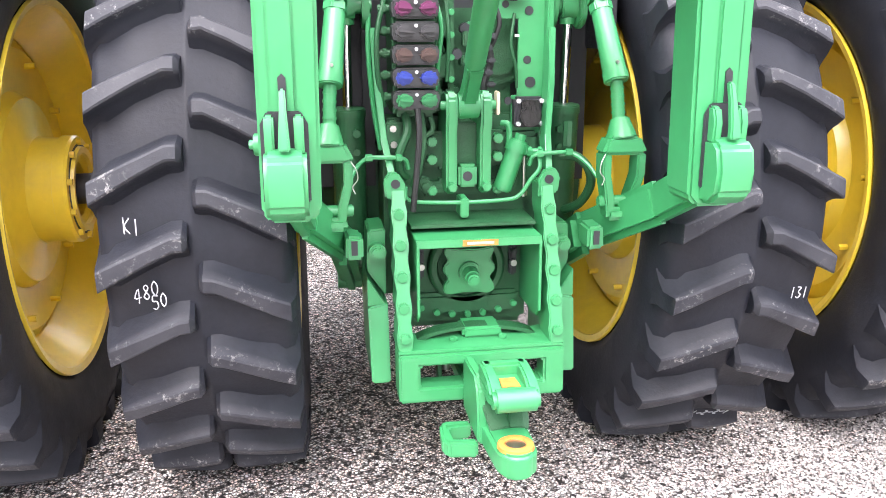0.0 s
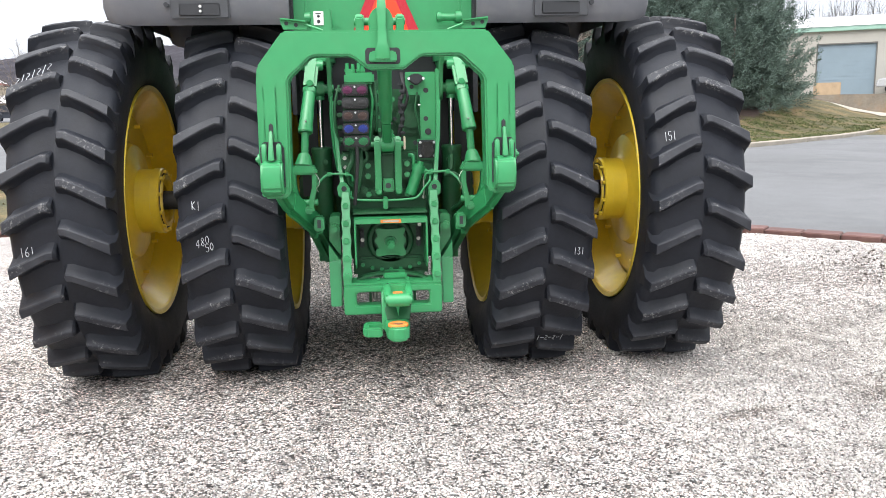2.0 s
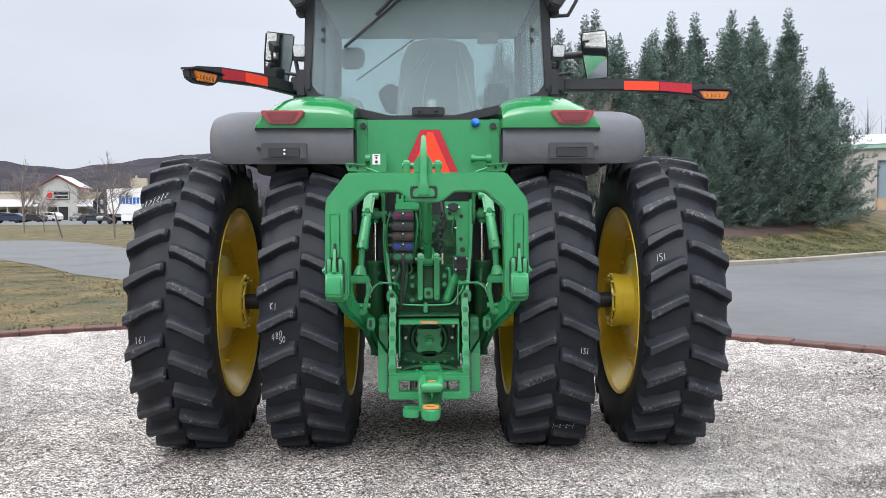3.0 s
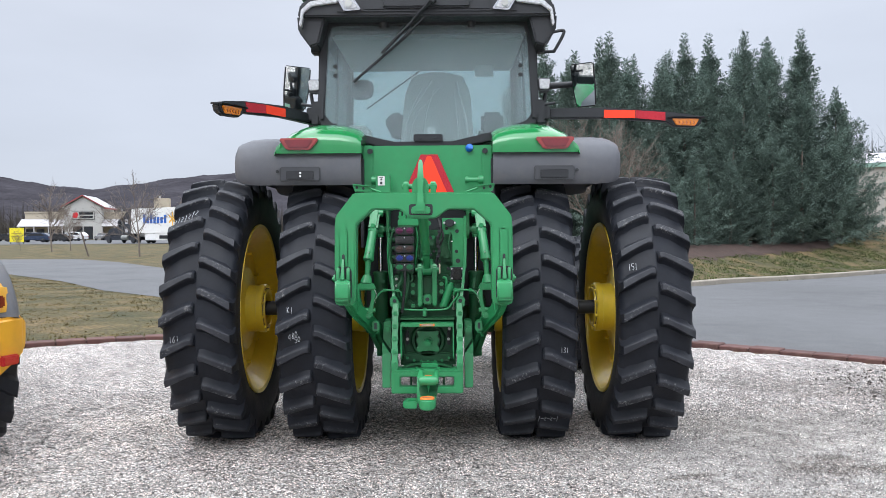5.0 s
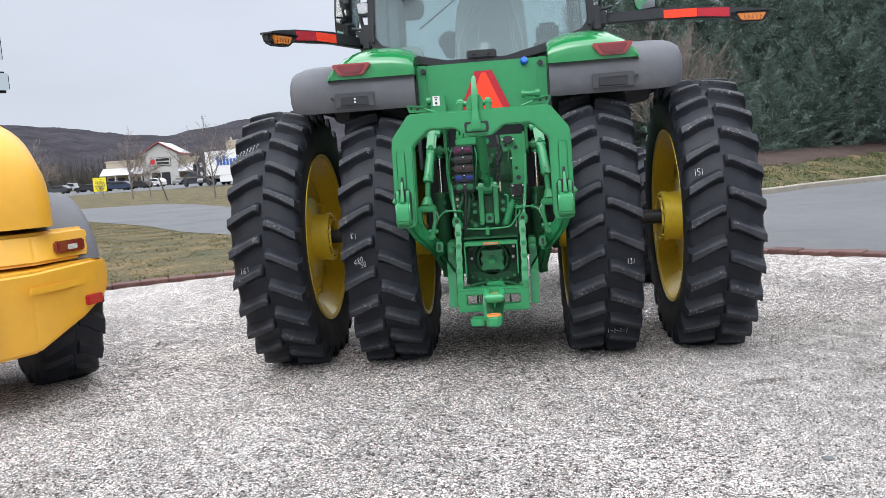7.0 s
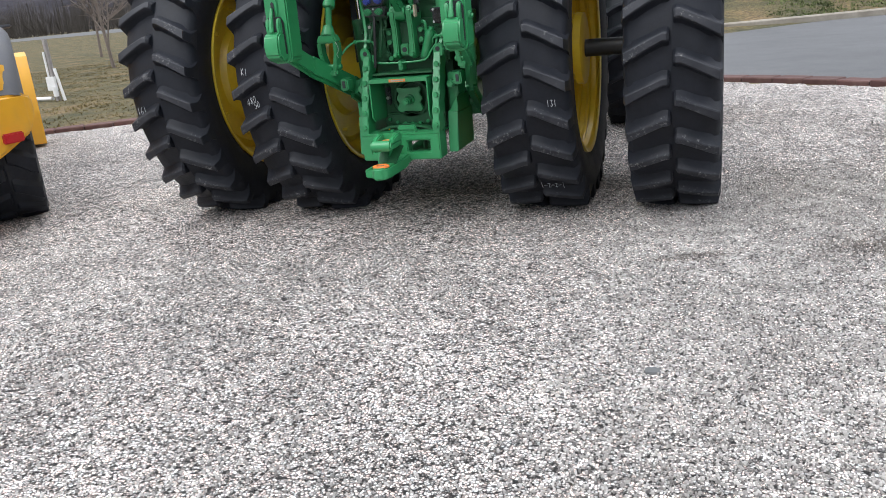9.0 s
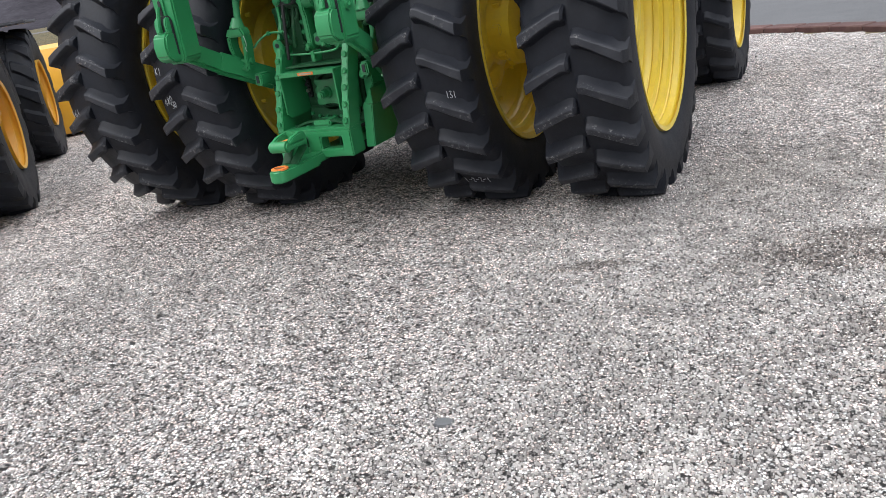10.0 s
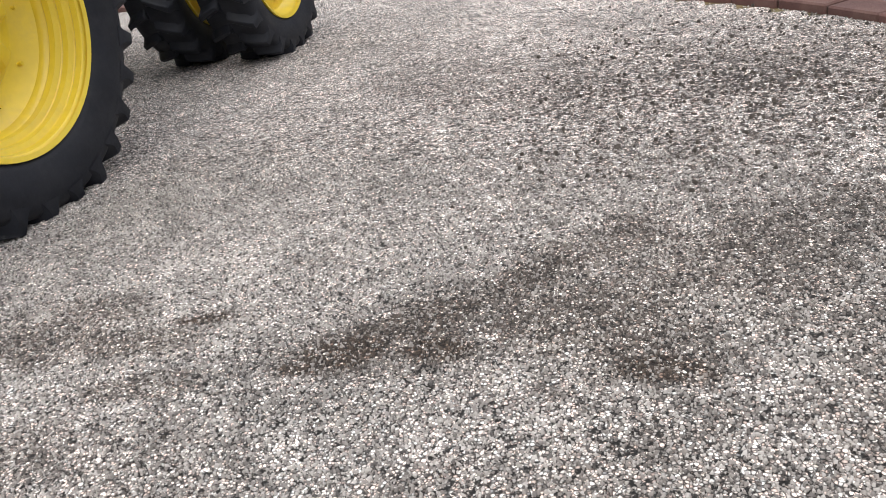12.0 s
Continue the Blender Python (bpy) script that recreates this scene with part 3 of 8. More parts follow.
FAR_KERB = [(-2.0, 13.9, 0), (2.5, 14.9, 0), (6.6, 16.4, 0), (8.6, 17.95, 0), (10.6, 19.1, 0), (13.1, 20.85, 0), (16.0, 23.2, 0), (18.6, 25.4, 0), (22.8, 30.0, 0), (25.6, 35.2, 0), (25.2, 37.6, 0), (22.0, 42.5, 0)]
far_line = smooth_path(FAR_KERB, 8)
road_poly = [(0.6, 6.2), (-1.6, 8.0), (-4.3, 10.6), (-7.25, 13.85), (-9.5, 16.1), (-12.6, 20.4), (-16.0, 24.2), (-40.0, 51.0), (-60, 66), (-74, 96), (-42.0, 69.0), (-26.0, 48.3), (-18.8, 39.8),
             (-13.3, 31.4), (-9.5, 25.5), (-6, 19), (-2.0, 14.0)] + [(p.x, p.y + 0.05) for p in far_line[:66]] + [(30, 34), (60, 22), (60, -20), (8.6, -20), (8.0, -6.0), (7.75, -2.5), (7.05, 0.4), (6.05, 2.2), (5.3, 3.05), (4.3, 3.92), (3.05, 4.97), (1.9, 5.66)]
flat("road", road_poly, 0.012, ASPHALT, "smooth grey asphalt road, slightly worn", "road")


def swept(line, outline):
    """Sweeps an outline of (aside, up) along a line on the ground."""
    bm = bmesh.new()
    rows = []
    for i, p in enumerate(line):
        d = (line[min(i + 1, len(line) - 1)] - line[max(i - 1, 0)]).normalized()
        s = Vector((-d.y, d.x, 0))
        rows.append([bm.verts.new(p + s * a + Vector((0, 0, u))) for a, u in outline])
    for a, b in zip(rows, rows[1:]):
        for k in range(len(outline) - 1):
            bm.faces.new((a[k], a[k + 1], b[k + 1], b[k]))
    bm.faces.new(rows[0])
    bm.faces.new(rows[-1][::-1])
    return bm


tagged(part("kerb", swept(far_line, [(0.0, -0.05), (0.0, 0.13), (0.03, 0.16), (0.17, 0.16), (0.19, 0.12), (0.19, -0.05)]), KERB), "pale concrete kerb along the road", "kerb", kind="structure")
mulch_poly = [(4.0, 21.6), (8.4, 22.7), (10.5, 24.3), (12.4, 26.3), (14.5, 28.2), (17.5, 31.0), (19.8, 34.0), (20.0, 37.0), (15.0, 38.0), (4.0, 36.0)]
mulch_in = inside(mulch_poly)
def mulch_edge(x, y):
    """The bed's rim wanders."""
    w = Vector((x * 0.9, y * 0.9, 0))
    return mulch_in(x + 0.4 * noise.noise(w), y + 0.4 * noise.noise(w + Vector((9, 4, 2))) + 0.35 * noise.noise(w * 6))


sheet("mulch_bed", np.arange(3, 24, 0.1), np.arange(20.5, 37, 0.1), lambda x, y: terrain(x, y) + 0.014, MULCH, mulch_edge, label="brown mulch bed beneath the conifers", category="mulch")
sheet("parking_lot", np.linspace(-150, 12, 40), np.linspace(92, 175, 24), lambda x, y: terrain(x, y) + 0.03, ASPHALT, label="distant grey asphalt parking lot", category="parking lot")
apron_poly = [(26.2, 34.6), (60, 24), (75, 48), (49.0, 56.0), (40.0, 54.0), (26.0, 52.0), (23.0, 43.2)]
sheet("yard_apron", np.arange(21, 76, 1.0), np.arange(22, 68, 1.0), lambda x, y: terrain(x, y) + 0.03, CONCRETE, inside(apron_poly), label="pale concrete yard in front of the garage", category="yard")


# ---- tractor wheels ----
def tyre_body(R, half, bead, sit, lug_h):
    """The carcass of a farm tyre about the x axis, flattened where it stands, with a raised mould line round its middle."""
    base = R - lug_h
    prof = [(-half * 0.80, bead + 0.012), (-half * 0.885, bead + 0.03), (-half * 0.93, bead + 0.05), (-half * 0.95, bead + 0.062), (-half * 0.99, bead + (base - bead) * 0.32), (-half * 1.03, bead + (base - bead) * 0.55), (-half * 1.0, base - 0.085),
            (-half * 0.96, base - 0.05), (-half * 0.86, base - 0.024), (-half * 0.5, base - 0.006), (-0.008, base), (-0.004, base + 0.002)]
    prof = prof + [(-s, r) for s, r in prof[::-1]]
    bm = lathe(prof, 96, "x")
    for v in bm.verts:
        if v.co.z < -sit:
            v.co.z = -sit - 0.004 + 0.1 * (v.co.z + sit)
            v.co.x *= 1.012
    return bm


def lug_shape(s, R, half, lug_h, rise, thick):
    """One tread bar on the side s of the middle: hooked nose, worn flat top, hollow flanks that run out into the carcass, and a foot down the shoulder."""
    base = R - lug_h
    rows = []
    for t, wide, drop, hook in ((0.0, 0.72, 0.020, -0.016), (0.05, 1.0, 0.004, -0.010), (0.16, 0.98, 0.0, 0.0), (0.45, 1.06, 0.003, 0.0), (0.78, 1.24, 0.010, 0.0), (0.97, 1.36, 0.018, 0.0), (1.03, 1.36, 0.075, 0.0)):
        x = s * (0.010 + (half * 0.985 - 0.010) * t)
        f = (hook - rise * (t ** 1.12)) / R
        w = 0.0235 * thick * wide
        top = R - drop
        floor_r = base - 0.006 * (t / 0.5) ** 2 if t < 0.86 else base - 0.03 - 0.28 * (t - 0.86)
        bot = floor_r - 0.016
        low = min(top - 0.012, floor_r + 0.30 * lug_h)
        mid = min(top - 0.008, floor_r + 0.62 * lug_h)
        rows.append([(x, -r * math.cos(f + g / R), r * math.sin(f + g / R)) for r, g in ((bot, -w - 0.036), (low, -w - 0.010), (mid, -w - 0.002), (top - 0.004, -w + 0.003), (top, -w + 0.009), (top, w - 0.009), (top - 0.004, w - 0.002), (low, w + 0.016), (bot, w + 0.046))])
    return rows


def tyre(wheel, R, half, bead, lugs, sit, lug_h, rise, thick, phase, label):
    """Hangs a carcass and its separate tread bars on a wheel. Seen from behind the bars point upward in the middle."""
    part("tyre", tyre_body(R, half, bead, sit, lug_h), RUBBER, wheel, label, angle=40)
    for s in (-1, 1):
        first = None
        rows = lug_shape(s, R, half, lug_h, rise, thick)
        for i in range(lugs):
            turn = Matrix.Rotation(-(2 * math.pi * (i + (0.5 if s > 0 else 0)) / lugs + radians(phase)), 4, "X")
            placed = [[turn @ Vector(p) for p in row] for row in rows]
            if min(p.z for row in placed for p in row) < -sit:
                # pressed flat on the ground
                part("lug", loft([[(p.x * 1.012, p.y, p.z if p.z > -sit else -sit - 0.004 + 0.1 * (p.z + sit)) for p in row] for row in placed]), RUBBER, wheel, angle=28)
            elif first is None:
                first = part("lug", loft(rows), RUBBER, wheel, m=turn, angle=28)
            else:
                o = first.copy()
                scene.collection.objects.link(o)
                o.parent, o.matrix_basis = wheel, turn


def rear_rim(side, inner=False):
    """A dished steel wheel with stepped barrel and a lobed cast hub; its deep face looks outward (side * x)."""
    o = side
    barrel = lathe([(o * a, r) for a, r in ((0.225, 0.640), (0.232, 0.665), (0.215, 0.668), (0.205, 0.640), (0.198, 0.632), (0.168, 0.626), (0.160, 0.632), (0.152, 0.628), (0.140, 0.600), (0.112, 0.595), (0.104, 0.601), (0.097, 0.596), (0.086, 0.568), (0.055, 0.562), (0.048, 0.567), (0.042, 0.562), (0.03, 0.552), (0.0, 0.545),
                                            (-0.06, 0.548), (-0.10, 0.575), (-0.15, 0.60), (-0.19, 0.625), (-0.215, 0.640), (-0.22, 0.668), (-0.232, 0.665), (-0.225, 0.640), (-0.19, 0.635))], 72)
    disc = lathe([(o * a, r) for a, r in ((0.01, 0.556), (-0.035, 0.50), (-0.05, 0.42), (-0.05, 0.30), (-0.045, 0.10),
                                          (-0.26, 0.10), (-0.27, 0.125), (-0.285, 0.128), (-0.287, 0.15), (-0.272, 0.153), (-0.272, 0.186), (-0.262, 0.192), (-0.225, 0.192), (-0.222, 0.184), (-0.14, 0.188), (-0.125, 0.215), (-0.12, 0.30), (-0.112, 0.325), (-0.07, 0.35), (-0.075, 0.42), (-0.085, 0.50), (-0.04, 0.566))], 72)
    # the cast hub: a smooth ring whose skirt flows out into eight lobes
    cast = bmesh.new()
    rings = []
    for i in range(96):
        t = 2 * math.pi * i / 96
        wave = 0.5 + 0.5 * math.cos(8 * t)
        lobe = wave * wave * (3 - 2 * wave)
        lobe = lobe * lobe * (3 - 2 * lobe)
        ring_pts = ((-0.03, 0.118), (0.045, 0.118), (0.062, 0.128), (0.066, 0.165), (0.064, 0.200), (0.056, 0.222), (0.022 + 0.022 * lobe, 0.242 + 0.024 * lobe), (-0.004 + 0.034 * lobe, 0.264 + 0.050 * lobe), (-0.020 + 0.030 * lobe, 0.296 + 0.056 * lobe), (-0.033 + 0.008 * lobe, 0.345 + 0.022 * lobe), (-0.036, 0.385), (-0.052, 0.402))
        rings.append([cast.verts.new((o * u, r * math.cos(t), r * math.sin(t))) for u, r in ring_pts])
    for a, b in zip(rings, rings[1:] + rings[:1]):
        for k in range(len(a) - 1):
            cast.faces.new((a[k], a[k + 1], b[k + 1], b[k]))
    bits = [barrel, disc, cast]
    if inner:
        bits.append(lathe([(o * a, r) for a, r in ((-0.02, 0.20), (0.16, 0.195), (0.165, 0.225), (0.21, 0.225), (0.215, 0.21), (0.215, 0.05))], 48))
        for k in range(8):
            bits.append(moved(box(o * 0.13 - 0.03, o * 0.13 + 0.03, -0.03, 0.03, 0.19, 0.23, 0.01), Matrix.Rotation(2 * math.pi * k / 8, 4, "X")))
    for k in range(10):
        bits.append(moved(rod((-o * 0.288, 0, 0.170), (-o * 0.265, 0, 0.170), 0.012, seg=6), Matrix.Rotation(2 * math.pi * k / 10, 4, "X")))
        bits.append(moved(rod((o * -0.02, 0, 0.46), (-o * 0.115, 0, 0.46), 0.012, seg=6), Matrix.Rotation(2 * math.pi * (k + 0.4) / 10, 4, "X")))
    return joined(*bits)


def front_rim(side):
    o = side
    barrel = lathe([(o * a, r) for a, r in ((0.19, 0.455), (0.195, 0.478), (0.18, 0.48), (0.165, 0.45), (0.10, 0.43), (0.08, 0.405), (-0.08, 0.405), (-0.16, 0.45), (-0.18, 0.48), (-0.195, 0.478), (-0.19, 0.455))], 56)
    disc = lathe([(o * a, r) for a, r in ((0.0, 0.408), (0.02, 0.30), (0.07, 0.22), (0.08, 0.15), (0.08, 0.001), (-0.02, 0.001), (-0.02, 0.3), (-0.04, 0.408))], 56)
    bolts = [moved(rod((o * 0.06, 0, 0.19), (o * 0.10, 0, 0.19), 0.014, seg=6), Matrix.Rotation(2 * math.pi * k / 10, 4, "X")) for k in range(10)]
    return joined(barrel, disc, *bolts)


tractor = thing("tractor", pose(0, 0, 0), "green row-crop tractor with black dual tyres and yellow wheels", "tractor")
HUB, FRONT_HUB, FRONT_Y = 0.965, 0.74, 3.02
PHASE = {(1, "outer"): 6.77, (1, "inner"): 5.88, (-1, "inner"): 2.56, (-1, "outer"): 5.7}
wheel_at = {}
for side in (1, -1):
    for where, x in (("outer", 1.57), ("inner", 0.78)):
        m = pose(side * x, 0, HUB)
        rim = part("rear_wheel", rear_rim(side, where == "inner"), YELLOW, tractor, "yellow steel rear wheel", m, 30)
        tyre(rim, 1.025, 0.25, 0.645, 28, HUB, 0.055, 0.115, 1.0, PHASE[side, where], "black bar-lug tyre, dusty")
        wheel_at[side, where] = rim
        part("hub_ring", lathe([(-side * 0.270, 0.154), (-side * 0.2745, 0.154), (-side * 0.2745, 0.162), (-side * 0.270, 0.162)], 48, "x", True), BLACK, rim, "dark hub joint")
    frim = part("front_wheel", front_rim(side), YELLOW, tractor, "yellow steel front wheel", pose(side * 1.63, FRONT_Y, FRONT_HUB))
    tyre(frim, 0.78, 0.21, 0.46, 22, FRONT_HUB, 0.045, 0.10, 0.9, 0.0, "black bar-lug front tyre")
    again(frim, pose(side * 1.02, FRONT_Y, FRONT_HUB), tractor)

# ---- axles, transmission, frame ----
for side in (1, -1):
    part("axle_bar", rod((side * 0.35, 0, HUB), (side * 1.49, 0, HUB), 0.055, seg=24), BLACK, tractor, "dark round axle bar")
    part("axle_housing", lathe([(side * a, r) for a, r in ((0.18, 0.30), (0.26, 0.24), (0.34, 0.19), (0.44, 0.17), (0.46, 0.20), (0.50, 0.20), (0.50, 0.08))], 32), GREEN_CAST_SHADED, tractor, m=pose(0, 0, HUB))
part("transmission_case", joined(box(-0.25, 0.25, -0.55, 1.4, 0.62, 1.25, 0.05), box(-0.22, 0.22, -0.42, 1.2, 1.2, 1.62, 0.04), box(-0.29, 0.29, -0.35, 0.5, 0.7, 1.2, 0.06)), GREEN_CAST_SHADED, tractor, "shade-darkened green cast transmission case")
part("chassis", joined(box(-0.26, 0.26, 1.3, 4.6, 0.75, 1.25, 0.05), box(-0.35, 0.35, 4.3, 4.75, 0.6, 1.1, 0.04)), GREEN_CAST_SHADED, tractor, "shade-darkened green front chassis")
part("front_axle", joined(rod((-1.2, FRONT_Y, 0.72), (1.2, FRONT_Y, 0.72), 0.09, seg=20), box(-0.2, 0.2, FRONT_Y - 0.2, FRONT_Y + 0.2, 0.6, 0.9, 0.05), rod((-1.7, FRONT_Y, FRONT_HUB), (1.7, FRONT_Y, FRONT_HUB), 0.07)), GREEN_CAST_SHADED, tractor)
part("fuel_tank", joined(box(-0.62, -0.28, 0.75, 2.0, 0.72, 1.45, 0.07), box(0.28, 0.62, 0.75, 2.0, 0.72, 1.45, 0.07)), BLACK, tractor, "black fuel tank")

# ---- rear hitch frame with shield box and drawbar ----
BOLT_Z = (0.649, 0.735, 0.821, 0.907, 0.993)


def rail_y(z):
    """How far back the cast rail's face stands at a height."""
    return -0.872 + 0.155 * max(0.0, (z - 0.62) / 0.46) ** 1.25


for s in (-1, 1):
    rows = []
    for k in range(29):
        z = 0.452 + 0.61 * k / 28
        near = min(abs(z - b) for b in BOLT_Z)
        w = 0.0185 + 0.0055 * max(0.0, 1 - (near / 0.03) ** 2) if z > 0.60 else 0.022
        y = rail_y(z)
        rows.append([(s * (0.226 - w), y, z), (s * (0.226 + w), y, z), (s * (0.226 + w * 0.95), y + 0.12, z), (s * (0.226 - w * 0.95), y + 0.12, z)])
    rail = part("side_rail", loft(rows, 0.004), GREEN, tractor, "green cast rail with bolts", angle=40)
    for bz in BOLT_Z:
        part("bolt", rod((s * 0.227, rail_y(bz) - 0.014, bz), (s * 0.227, rail_y(bz) + 0.02, bz), 0.0175, seg=6, bevel=0.003), GREEN, rail)
    part("ear", rounded(joined(plate([(s * 0.20, 1.02), (s * 0.262, 1.035), (s * 0.268, 1.085), (s * 0.250, 1.112), (s * 0.222, 1.108), (s * 0.203, 1.075)], -0.722, -0.695, "y")), 0.005), GREEN, rail)
    part("ear_hole", rod((s * 0.232, -0.7255, 1.077), (s * 0.232, -0.71, 1.077), 0.0135), BLACK, rail)
    part("side_plate", plate([(s * 0.262, 0.932), (s * 0.314, 0.928), (s * 0.320, 0.80), (s * 0.262, 0.715)], -0.668, -0.50, "y", 0.006), GREEN, tractor, "green flat side plate")
    part("side_plate", loft([[(s * 0.262, y0, z), (s * x1, y0, z), (s * x1, -0.40, z), (s * 0.262, -0.40, z)] for z, x1, y0 in ((0.468, 0.319, -0.765), (0.70, 0.323, -0.725), (0.71, 0.268, -0.722))], 0.005), GREEN, tractor, "green lower skirt plate")
    part("side_wedge", plate([(s * 0.268, 0.705), (s * 0.323, 0.70), (s * 0.322, 0.79)], -0.715, -0.45, "y", 0.003), GREEN, tractor)
    part("pivot_bush", joined(rod((s * 0.288, -0.705, 0.865), (s * 0.288, -0.66, 0.865), 0.027, seg=20, bevel=0.005), rod((s * 0.288, -0.72, 0.865), (s * 0.288, -0.70, 0.865), 0.018, seg=20, bevel=0.004)), GREEN, tractor)
    part("strut_rail", loft([[(s * (x - 0.010), y, z), (s * (x + 0.010), y, z), (s * (x + 0.010), y + 0.07, z), (s * (x - 0.010), y + 0.07, z)] for x, y, z in ((0.240, -0.70, 1.10), (0.255, -0.62, 1.20), (0.268, -0.60, 1.35), (0.275, -0.57, 1.52))], 0.003), GREEN, tractor, "thin upright green rail")
part("cross_frame", lattice([-0.248, -0.185, -0.045, 0.045, 0.185, 0.248], [0.450, 0.497, 0.565, 0.600], {(1, 1), (3, 1)}, -0.885, -0.80, 0.007), GREEN, tractor, "green lower cross frame with slots")
part("frame_shelf", plate([(-0.248, -0.875), (0.248, -0.875), (0.248, -0.70), (0.15, -0.735), (0.0, -0.75), (-0.15, -0.735), (-0.248, -0.70)], 0.600, 0.612, "z", 0.003), GREEN, tractor)
for s in (-1, 1):
    part("slot_web", box(s * 0.115 - 0.006, s * 0.115 + 0.006, -0.80, -0.74, 0.45, 0.60, 0.003), GREEN_CAST_SHADED, tractor)
    part("shelf_bolt", rod((s * 0.075, -0.81, 0.612), (s * 0.075, -0.81, 0.624), 0.013, seg=6, bevel=0.002), GREEN, tractor)
# shield box: four thin plates round the stub shaft
part("shield_top", plate([(-0.186, -0.828), (0.186, -0.828), (0.19, -0.56), (-0.19, -0.56)], 0.922, 0.930, "z", 0.002), GREEN, tractor, "green top of the shaft shield")
part("shield_lip", box(-0.184, 0.184, -0.835, -0.829, 0.906, 0.930, 0.002), GREEN, tractor)
for s in (-1, 1):
    part("shield_side", plate([(-0.828, 0.92), (-0.828, 0.70), (-0.80, 0.672), (-0.60, 0.672), (-0.60, 0.92)], s * 0.178, s * 0.185, "x", 0.002), GREEN, tractor, "green side of the shaft shield")
    part("shield_seam", rod((s * 0.1815, -0.83, 0.70), (s * 0.1815, -0.83, 0.918), 0.005, seg=8), GREEN, tractor)
part("step_plate", plate([(-0.19, -0.745), (0.19, -0.745), (0.195, -0.56), (-0.195, -0.56)], 0.944, 0.954, "z", 0.002), GREEN_CAST_SHADED, tractor, "shade-darkened green plate above the shield")
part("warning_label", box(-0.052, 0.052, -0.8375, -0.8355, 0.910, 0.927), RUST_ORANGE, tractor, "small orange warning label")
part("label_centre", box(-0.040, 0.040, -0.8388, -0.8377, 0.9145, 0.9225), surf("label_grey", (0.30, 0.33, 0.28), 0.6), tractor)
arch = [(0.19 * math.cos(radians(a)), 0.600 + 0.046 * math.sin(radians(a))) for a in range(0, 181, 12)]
part("shield_arch", plate(arch + [(u * 0.93, v - 0.010) for u, v in arch[::-1]], -0.79, -0.735, "y", 0.002), GREEN_CAST_SHADED, tractor, "arched green guard strip")
part("rear_cover", box(-0.20, 0.20, -0.60, -0.50, 0.58, 0.935, 0.02), GREEN_CAST_SHADED, tractor, "shade-darkened green rear cover")
part("cover_step", box(-0.172, 0.172, -0.628, -0.585, 0.625, 0.70, 0.012), GREEN_CAST_SHADED, tractor)
part("flange_ring", moved(lathe([(-0.60, 0.126), (-0.622, 0.122), (-0.628, 0.114), (-0.628, 0.098), (-0.612, 0.092), (-0.60, 0.090)], 48, "y"), Matrix.Translation((0, 0, 0.785))), GREEN_CAST_SHADED, tractor, "round bearing flange")
part("shaft_plate", plate([(-0.082, 0.715), (-0.062, 0.706), (-0.02, 0.712), (0.02, 0.712), (0.062, 0.706), (0.082, 0.715), (0.078, 0.742), (0.068, 0.752), (0.068, 0.768), (0.082, 0.778), (0.082, 0.802), (0.068, 0.812), (0.068, 0.826), (0.080, 0.838), (0.076, 0.858), (0.03, 0.852), (-0.03, 0.852), (-0.076, 0.858), (-0.080, 0.838), (-0.068, 0.826), (-0.068, 0.812), (-0.082, 0.802), (-0.082, 0.778), (-0.068, 0.768), (-0.068, 0.752), (-0.078, 0.742)], -0.662, -0.635, "y", 0.004), GREEN, tractor, "scalloped green shaft plate")
part("power_shaft", joined(rod((0, -0.635, 0.78), (0, -0.68, 0.78), 0.036, 0.034, 24, 0.004), rod((0, -0.67, 0.78), (0, -0.725, 0.776), 0.026, 0.024, 20, 0.004), rod((0, -0.715, 0.776), (0, -0.745, 0.774), 0.021, 0.019, 20, 0.006)), GREEN, tractor, "stub of the power shaft")
for bx, bz, mat in ((-0.15, 0.66, GREEN), (-0.10, 0.642, GREEN), (-0.05, 0.634, GREEN), (0.0, 0.632, GREEN), (0.05, 0.634, GREEN), (0.10, 0.642, GREEN), (0.15, 0.66, GREEN), (-0.148, 0.795, STEEL), (0.148, 0.795, STEEL), (-0.155, 0.87, GREEN_CAST_SHADED), (0.155, 0.87, STEEL)):
    part("bolt", rod((bx, -0.645, bz), (bx, -0.595, bz), 0.0115, seg=6, bevel=0.002), mat, tractor)
for s in (-1, 1):
    part("cover_clip", joined(box(s * 0.150 - 0.012, s * 0.150 + 0.012, -0.625, -0.59, 0.75, 0.86, 0.006), rod((s * 0.150, -0.64, 0.83), (s * 0.150, -0.60, 0.83), 0.010, seg=10)), BLACK, tractor)
# drawbar with clevis: lower tongue, upper jaw, loop bracket, orange-worn pin bush
tip = [(0.01 + 0.052 * math.cos(radians(a)), -1.262 + 0.052 * math.sin(radians(a))) for a in (-10, -45, -75, -105, -135, -170)]
db = part("drawbar", joined(beam((0.0, -0.2, 0.46), (0.0, -1.0, 0.46), 0.10, 0.055, 0.01), plate([(-0.060, -0.95), (0.066, -0.95), (0.066, -1.20), *tip, (-0.046, -1.20)], 0.424, 0.492, "z", 0.010, 3)), GREEN, tractor, "green drawbar with clevis")
part("loop_bracket", plate([(-0.062, -1.00), (-0.130, -0.995), (-0.150, -1.008), (-0.156, -1.10), (-0.140, -1.125), (-0.062, -1.135), (-0.062, -1.108), (-0.124, -1.100), (-0.128, -1.03), (-0.062, -1.025)], 0.398, 0.445, "z", 0.007), GREEN, db, "green loop bracket")
